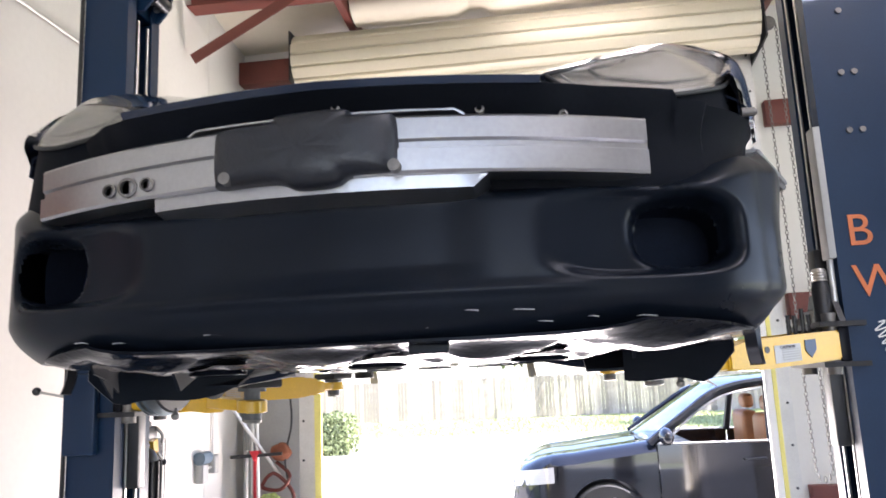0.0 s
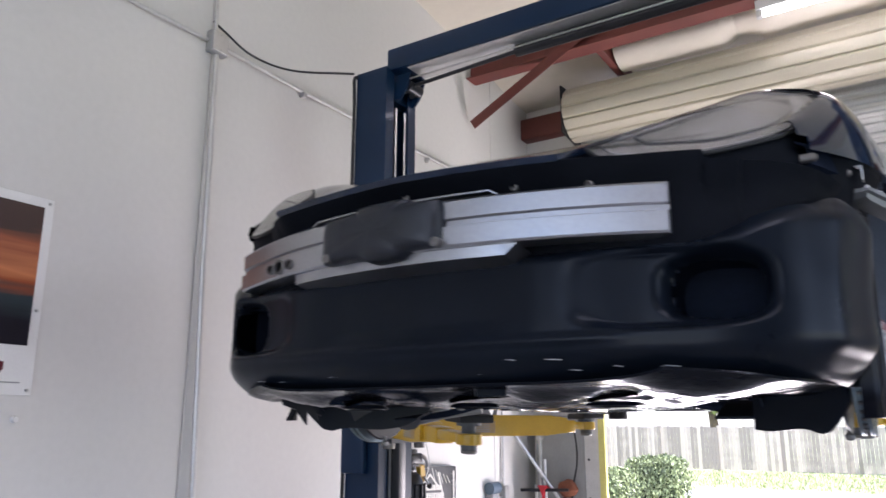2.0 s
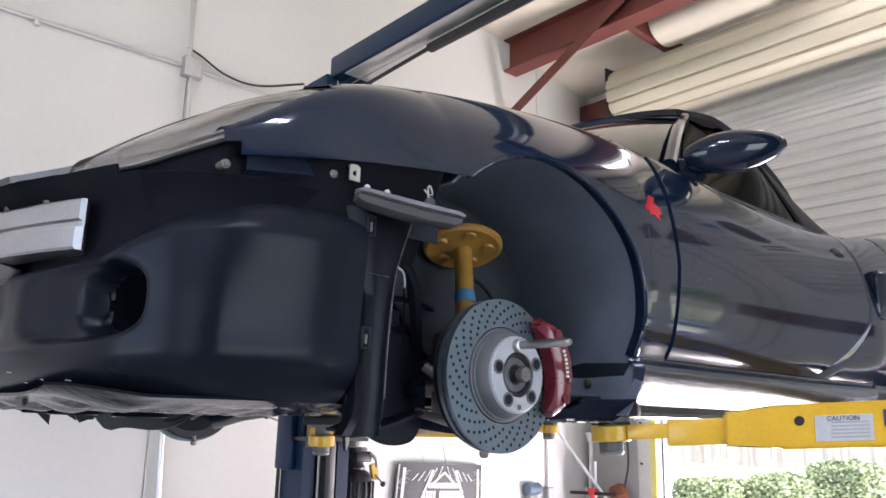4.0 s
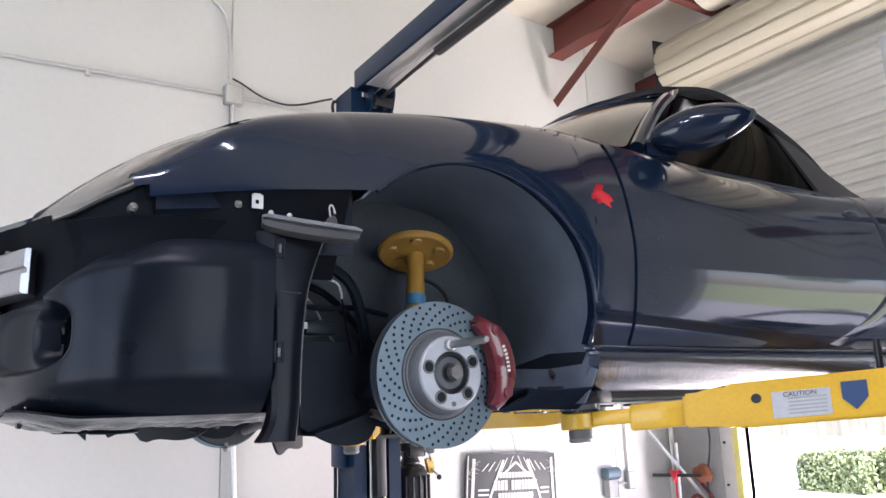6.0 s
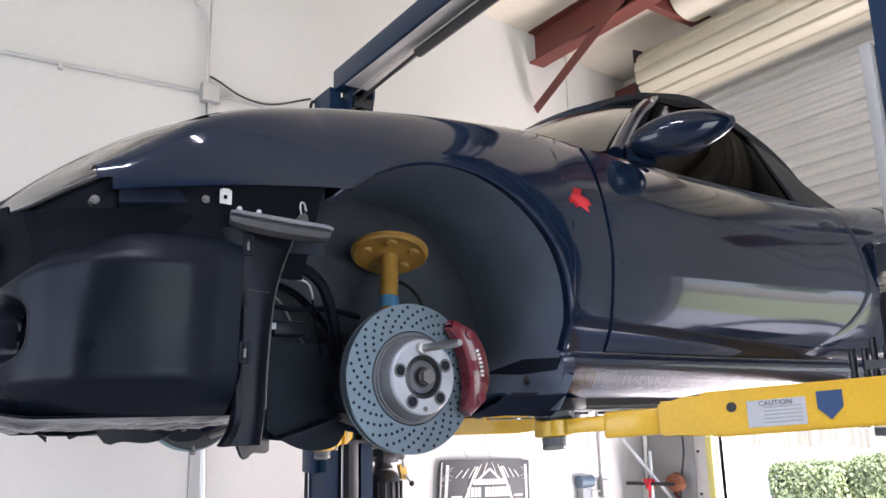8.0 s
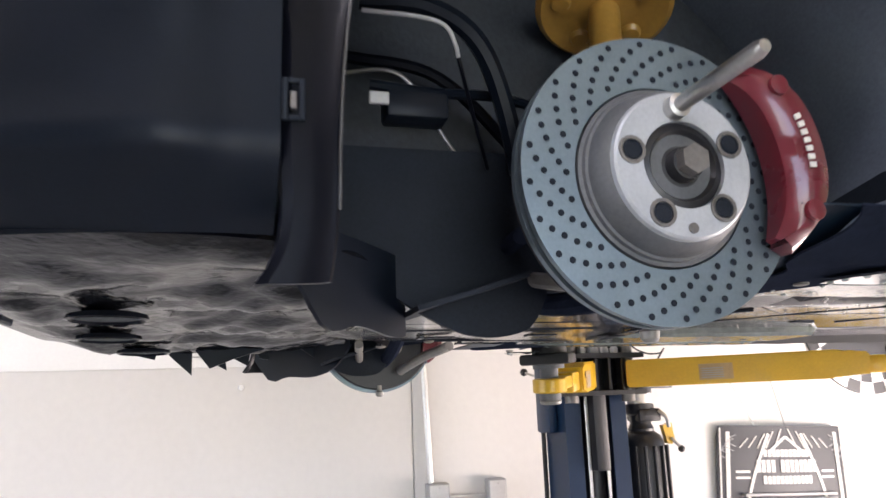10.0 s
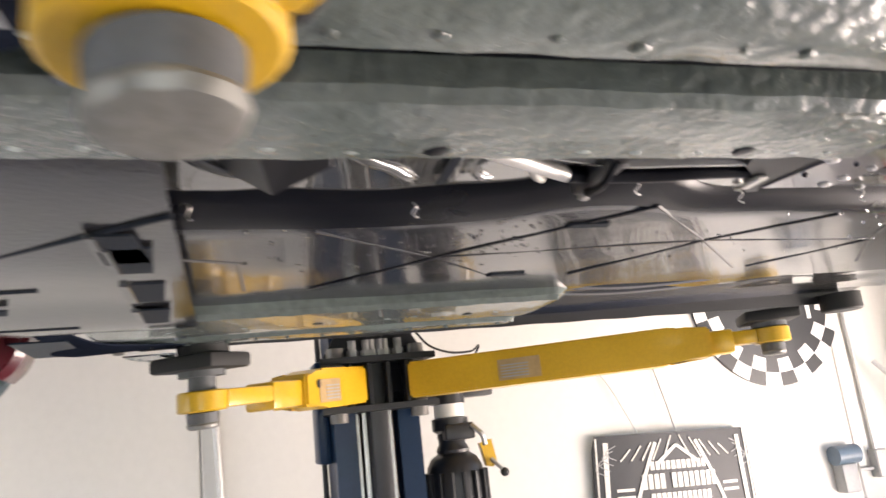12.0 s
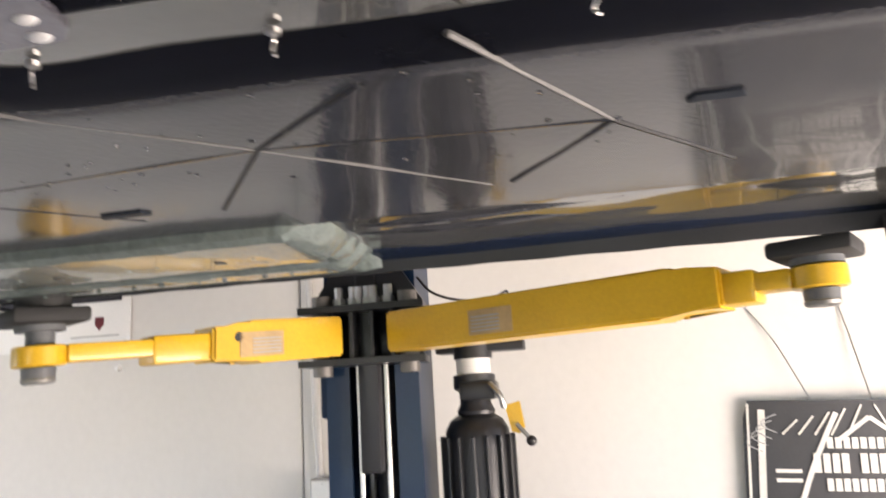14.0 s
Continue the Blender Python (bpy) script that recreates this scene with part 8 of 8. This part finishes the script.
hedge(-5.62, 16.4, 0.80, 1.2, 0.86, 1)
hedge(-5.70, 19.9, 1.40, 1.3, 1.02, 2)
hedge(-6.72, 15.9, 1.4, 1.2, 0.70, 3)

rnd_f = random.Random(9)
for k in range(16):
    x0 = -22 + k * 2.44
    y0 = 33.6 + 0.02 * (x0 + 22)
    f = thing("fence_panel", (x0, y0, GZ), "weathered grey-brown wooden privacy fence panel", "fence", group="yard fence panels")
    for j in range(17):
        xa = x0 + j * 0.1435
        bm = B()
        box(bm, (xa + 0.004, y0 + rnd_f.uniform(-0.006, 0.006), GZ + 0.04 + rnd_f.uniform(-0.02, 0.02)), (xa + 0.139, y0 + 0.02, GZ + 1.80 + rnd_f.uniform(-0.03, 0.03)))
        part("board", bm, FENCE, f)
    bm = B()
    for z in (0.35, 1.0, 1.55):
        box(bm, (x0, y0 + 0.022, GZ + z), (x0 + 2.44, y0 + 0.06, GZ + z + 0.09))
    part("rails", bm, FENCE, f)
    bm = B()
    box(bm, (x0 - 0.045, y0 + 0.02, GZ), (x0 + 0.045, y0 + 0.11, GZ + 1.85))
    part("post", bm, FENCE, f)


def tree(x, y, h, spread, seed, label):
    t = thing("tree", (x, y, GZ), label, "tree", group="trees behind the fence")
    rnd = random.Random(seed)
    bm = B()
    trunk = bend([(x, y, GZ), (x + 0.1, y, GZ + h * 0.2), (x - 0.1, y + 0.1, GZ + h * 0.4)], 6)
    rows = []
    for i, p in enumerate(trunk):
        r = 0.26 * (1 - 0.5 * i / len(trunk)) * h / 7
        rows.append([p + Vector((r * math.cos(a), r * math.sin(a), 0)) for a in np.linspace(0, 6.28319, 13)[:-1]])
    grid(bm, rows, True)
    ends = []
    for k in range(9):
        a = 6.28 * k / 9 + rnd.uniform(-0.3, 0.3)
        s = trunk[-1 - (k % 4)]
        e = s + Vector((math.cos(a) * spread * rnd.uniform(0.45, 0.8), math.sin(a) * spread * rnd.uniform(0.45, 0.8), h * rnd.uniform(0.1, 0.45)))
        m = s.lerp(e, 0.5) + Vector((0, 0, 0.3))
        tube(bm, bend([s, m, e], 5), 0.05 * h / 7, 6)
        ends += [m, e]
    part("trunk", bm, BARK, t)
    bm = B()
    for e in ends + [trunk[-1] + Vector((0, 0, h * 0.3))]:
        for _ in range(4):
            leaf_cloud(bm, rnd, e + Vector((rnd.uniform(-1, 1), rnd.uniform(-1, 1), rnd.uniform(-0.6, 0.8))) * spread * 0.25, (spread * 0.28, spread * 0.28, spread * 0.22), 150, 0.34)
    part("crown", bm, LEAF, t)


tree(8.6, 27.0, 7.5, 3.0, 3, "leafy green tree with a pale forked trunk")
tree(3.2, 37.0, 8.0, 3.4, 4, "tall leafy tree beyond the fence")
tree(14.0, 36.0, 9.0, 4.0, 5, "tall leafy tree beyond the fence")
tree(6.2, 35.5, 8.5, 3.4, 11, "tall leafy tree beyond the fence")
tree(-0.5, 36.5, 7.5, 3.2, 12, "tall leafy tree beyond the fence")
tree(10.8, 35.2, 8.0, 3.6, 13, "tall leafy tree beyond the fence")
tree(18.5, 35.0, 9.0, 4.0, 14, "tall leafy tree beyond the fence")
tree(-9.0, 40.0, 8.0, 3.6, 6, "tall leafy tree beyond the fence")
tree(-18.0, 39.0, 9.0, 3.8, 7, "tall leafy tree beyond the fence")

# ---- parked black off-roader, nose to the left
SX, SY = -0.37, 7.75     # front end and near flank
suv = thing("parked_suv", (SX + 2.3, SY + 0.95, GZ), "black parked SUV with tan seats and an open window", "car")
SUVW = 1.9
TOPZ = [(0.0, 0.62), (0.05, 0.80), (0.20, 0.93), (0.7, 1.02), (1.25, 1.09), (1.40, 1.11)]


def suv_half(x, z):
    """Inset of the flank at x along the car and height z."""
    nosein = 0.30 * max(0, 1 - x / 0.55) ** 2
    return nosein + 0.02 + 0.05 * max(0, z - 0.85) ** 1.2 + 0.03 * max(0, 0.5 - z)


bm = B()
rows = []
for x in np.concatenate([np.linspace(0, 0.3, 8), np.linspace(0.36, 1.42, 18)]):
    z = ev(TOPZ, x)
    r = []
    for k in np.linspace(0, 1, 25):
        yy = k * SUVW
        ins = suv_half(x, z - 0.05)
        e = max(0, 1 - min(yy - ins, SUVW - ins - yy) / 0.22)
        yy = min(max(yy, ins), SUVW - ins)
        r.append((SX + x, SY + yy, GZ + z - 0.10 * e * e + 0.012 * math.cos(k * 12.56)))
    rows.append(r)
slab(bm, rows, -0.02)
part("bonnet", bm, SUVP, suv)
for side in (0, 1):
    ff = (lambda i: SY + i) if side == 0 else (lambda i: SY + SUVW - i)
    bm = B()
    rows = []
    for x in np.concatenate([np.linspace(0.02, 0.5, 14), np.linspace(0.55, 1.3, 22), [1.36, 1.42]]):
        zt = ev(TOPZ, x) - 0.09
        d = (x - 0.92) / 0.40
        zl = 0.35 if abs(d) >= 1 else 0.36 + 0.42 * math.sqrt(1 - d * d)
        rows.append([(SX + x, ff(suv_half(x, z)), GZ + z) for z in np.linspace(zt, zl, 14)])
    slab(bm, rows, 0.01)
    part("wing", bm, SUVP, suv)
    for x0, x1, nm in ((1.43, 2.50, "front_door"), (2.51, 3.45, "rear_door")):
        bm = B()
        slab(bm, [[(SX + x, ff(suv_half(x, z) - 0.012 * math.sin((z - 0.3) * 3.6)), GZ + z) for z in np.linspace(1.08, 0.34, 16)] for x in np.linspace(x0, x1, 12)], 0.02)
        d_ob = part(nm, bm, SUVP, suv)
        bm = B()
        box(bm, (SX + x0 + 0.02, ff(0.05) - 0.012, GZ + 1.082), (SX + x1 - 0.01, ff(0.05) + 0.012, GZ + 1.10), 0.003, 1)
        part("belt_trim", bm, STEEL, d_ob)
        bm = B()
        tube(bm, [(SX + x1 - 0.28, ff(-0.02), GZ + 0.93), (SX + x1 - 0.08, ff(-0.02), GZ + 0.94)], 0.014, 8)
        part("handle", bm, SUVP, d_ob)
    bm = B()
    rows = []
    for x in np.linspace(3.46, 4.6, 24):
        d = (x - 3.78) / 0.40
        zl = 0.36 if abs(d) >= 1 else 0.36 + 0.42 * math.sqrt(1 - d * d)
        rows.append([(SX + x, ff(0.03 + 0.15 * max(0, x - 4.2)), GZ + z) for z in np.linspace(1.08, zl, 12)])
    slab(bm, rows, 0.02)
    part("rear_wing", bm, SUVP, suv)
    # pillars and roof rail
    bm = B()
    tube(bm, bend([(SX + 1.36, ff(0.08), GZ + 1.09), (SX + 1.75, ff(0.15), GZ + 1.36), (SX + 2.10, ff(0.22), GZ + 1.57), (SX + 2.6, ff(0.26), GZ + 1.65), (SX + 3.4, ff(0.27), GZ + 1.64), (SX + 4.1, ff(0.24), GZ + 1.52), (SX + 4.5, ff(0.16), GZ + 1.1)], 6), 0.045, 8)
    part("roof_pillar", bm, SUVP, suv)
    bm = B()
    tube(bm, [(SX + 2.50, ff(0.06), GZ + 1.08), (SX + 2.56, ff(0.24), GZ + 1.62)], 0.04, 8)
    part("door_pillar", bm, BLACKP, suv)
    bm = B()
    tube(bm, bend([(SX + 1.52, ff(0.075), GZ + 1.10), (SX + 1.80, ff(0.14), GZ + 1.34), (SX + 2.12, ff(0.20), GZ + 1.52), (SX + 2.5, ff(0.235), GZ + 1.585)], 6), 0.012, 6)
    part("window_trim", bm, STEEL, suv)
    bm = B()
    rows = [[(SX + 1.52 - 0.03 * t, ff(-0.04 - 0.20 * t), GZ + 1.16 + 0.075 * (1 - 0.3 * t) * sgn) for t in np.linspace(0, 1, 6)] for sgn in (-1, -0.5, 0.5, 1)]
    bmesh.ops.create_uvsphere(bm, u_segments=18, v_segments=12, radius=1, matrix=pose(SX + 1.50, ff(-0.12), GZ + 1.17) @ Matrix.Diagonal((0.07, 0.13, 0.085, 1)))
    part("mirror", bm, SUVP, suv)
    # wheels
    for wx in (0.92, 3.78):
        bm = B()
        lathe(bm, [(-0.12, 0.26), (-0.125, 0.34), (-0.09, 0.37), (0.09, 0.37), (0.125, 0.34), (0.12, 0.26)], (SX + wx, ff(0.13), GZ + 0.37), (0, 1, 0), 36)
        w = part("wheel", bm, RUBBER, suv)
        bm = B()
        lathe(bm, [(-0.10, 0.27), (-0.08, 0.25), (-0.03, 0.24), (-0.03, 0.02)], (SX + wx, ff(0.12), GZ + 0.37), (0, 1 if side == 0 else -1, 0), 30)
        for k in range(5):
            a = 6.28 * k / 5
            tube(bm, [(SX + wx, ff(0.03), GZ + 0.37), (SX + wx + 0.24 * math.cos(a), ff(0.03), GZ + 0.37 + 0.24 * math.sin(a))], 0.03, 6)
        part("rim", bm, ALU, w)
    # headlamp
    bm = B()
    rows = [[(SX + x, ff(suv_half(x, 0.8) - 0.006), GZ + z) for z in np.linspace(0.70 + 0.12 * x, 0.84 + 0.14 * x, 5)] for x in np.linspace(0.03, 0.42, 10)]
    slab(bm, rows, 0.01)
    part("headlamp", bm, mat("lamp_lens", (0.55, 0.55, 0.55), 0.1, 0.2, coat=1.0), suv)
    for sx in (2.1, 3.05):
        bm = B()
        box(bm, (SX + sx, ff(0.28) - (0 if side == 0 else 0.5), GZ + 0.6), (SX + sx + 0.5, ff(0.28) + (0.5 if side == 0 else 0), GZ + 0.78), 0.06, 3)
        box(bm, (SX + sx + 0.42, ff(0.28) - (0 if side == 0 else 0.5), GZ + 0.72), (SX + sx + 0.60, ff(0.28) + (0.5 if side == 0 else 0), GZ + 1.32), 0.06, 3)
        box(bm, (SX + sx + 0.48, ff(0.28) + (0.12 if side == 0 else -0.38), GZ + 1.34), (SX + sx + 0.60, ff(0.28) + (0.38 if side == 0 else -0.12), GZ + 1.50), 0.05, 3)
        part("seat", bm, TAN, suv, "tan leather seat")
bm = B()
slab(bm, [[(SX + 2.1 + 2.0 * t, SY + 0.24 + (SUVW - 0.48) * k, GZ + 1.60 + 0.08 * math.sin(math.pi * k) + 0.05 * math.sin(math.pi * t)) for k in np.linspace(0, 1, 10)] for t in np.linspace(0, 1, 12)], 0.03)
part("roof", bm, SUVP, suv)
bm = B()
slab(bm, [[(SX + 1.40 + 0.70 * t + 0.12 * (2 * k - 1) ** 2 * (1 - t) - 0.1 * (1 - t), SY + (0.08 + 0.15 * t) + (SUVW - 0.16 - 0.30 * t) * k, GZ + 1.10 + 0.50 * t + 0.05 * math.sin(math.pi * k)) for k in np.linspace(0, 1, 10)] for t in np.linspace(0, 1, 8)], 0.006)
g = part("windscreen", bm, GLASS, suv)
g.visible_shadow = False
bm = B()
box(bm, (SX + 0.25, SY + 0.12, GZ + 0.25), (SX + 4.55, SY + SUVW - 0.12, GZ + 0.60), 0.05)
part("underbody", bm, BLACKP, suv)
bm = B()
box(bm, (SX + 1.45, SY + 0.12, GZ + 0.9), (SX + 1.85, SY + SUVW - 0.12, GZ + 1.08), 0.05)
part("dashboard", bm, BLACKP, suv)
bm = B()
rows = [[(SX + 0.02 + 0.30 * abs(2 * k - 1) ** 3 + 0.03 * math.sin(z * 9), SY + 0.12 + (SUVW - 0.24) * k, GZ + z) for k in np.linspace(0, 1, 14)] for z in np.linspace(0.25, 0.78, 9)]
slab(bm, rows, 0.02)
part("front_bumper", bm, SUVP, suv)
for k in range(5):
    bm = B()
    box(bm, (SX - 0.01, SY + 0.55, GZ + 0.50 + 0.05 * k), (SX + 0.05, SY + SUVW - 0.55, GZ + 0.525 + 0.05 * k), 0.004, 1)
    part("grille_bar", bm, STEEL, suv)
bm = B()
bmesh.ops.create_icosphere(bm, subdivisions=1, radius=0.055, matrix=pose(SX + 1.25, SY + 0.018, GZ + 0.74) @ Matrix.Diagonal((1.1, 0.06, 0.8, 1)))
part("sticker", bm, REDP, suv, "small red winged sticker")
# folding white frame chair in the yard
ch = thing("folding_chair", (-1.1, 9.2, GZ), "light metal folding chair out in the yard", "chair")
for nm, pts in (("back_frame", [(-1.25, 9.3, GZ + 0.45), (-1.25, 9.36, GZ + 0.9), (-1.05, 9.36, GZ + 0.92), (-1.0, 9.3, GZ + 0.5)]), ("leg", [(-1.25, 9.3, GZ + 0.45), (-1.28, 9.0, GZ)]), ("leg", [(-1.0, 9.3, GZ + 0.45), (-0.98, 9.0, GZ)]), ("leg", [(-1.25, 9.1, GZ + 0.45), (-1.25, 9.45, GZ)]), ("leg", [(-1.0, 9.1, GZ + 0.45), (-1.0, 9.45, GZ)])):
    bm = B()
    tube(bm, bend(pts, 5) if len(pts) > 2 else pts, 0.012, 8)
    part(nm, bm, PIPEM, ch)
bm = B()
box(bm, (-1.27, 9.0, GZ + 0.44), (-0.98, 9.34, GZ + 0.47), 0.01)
part("seat", bm, WHITE, ch)
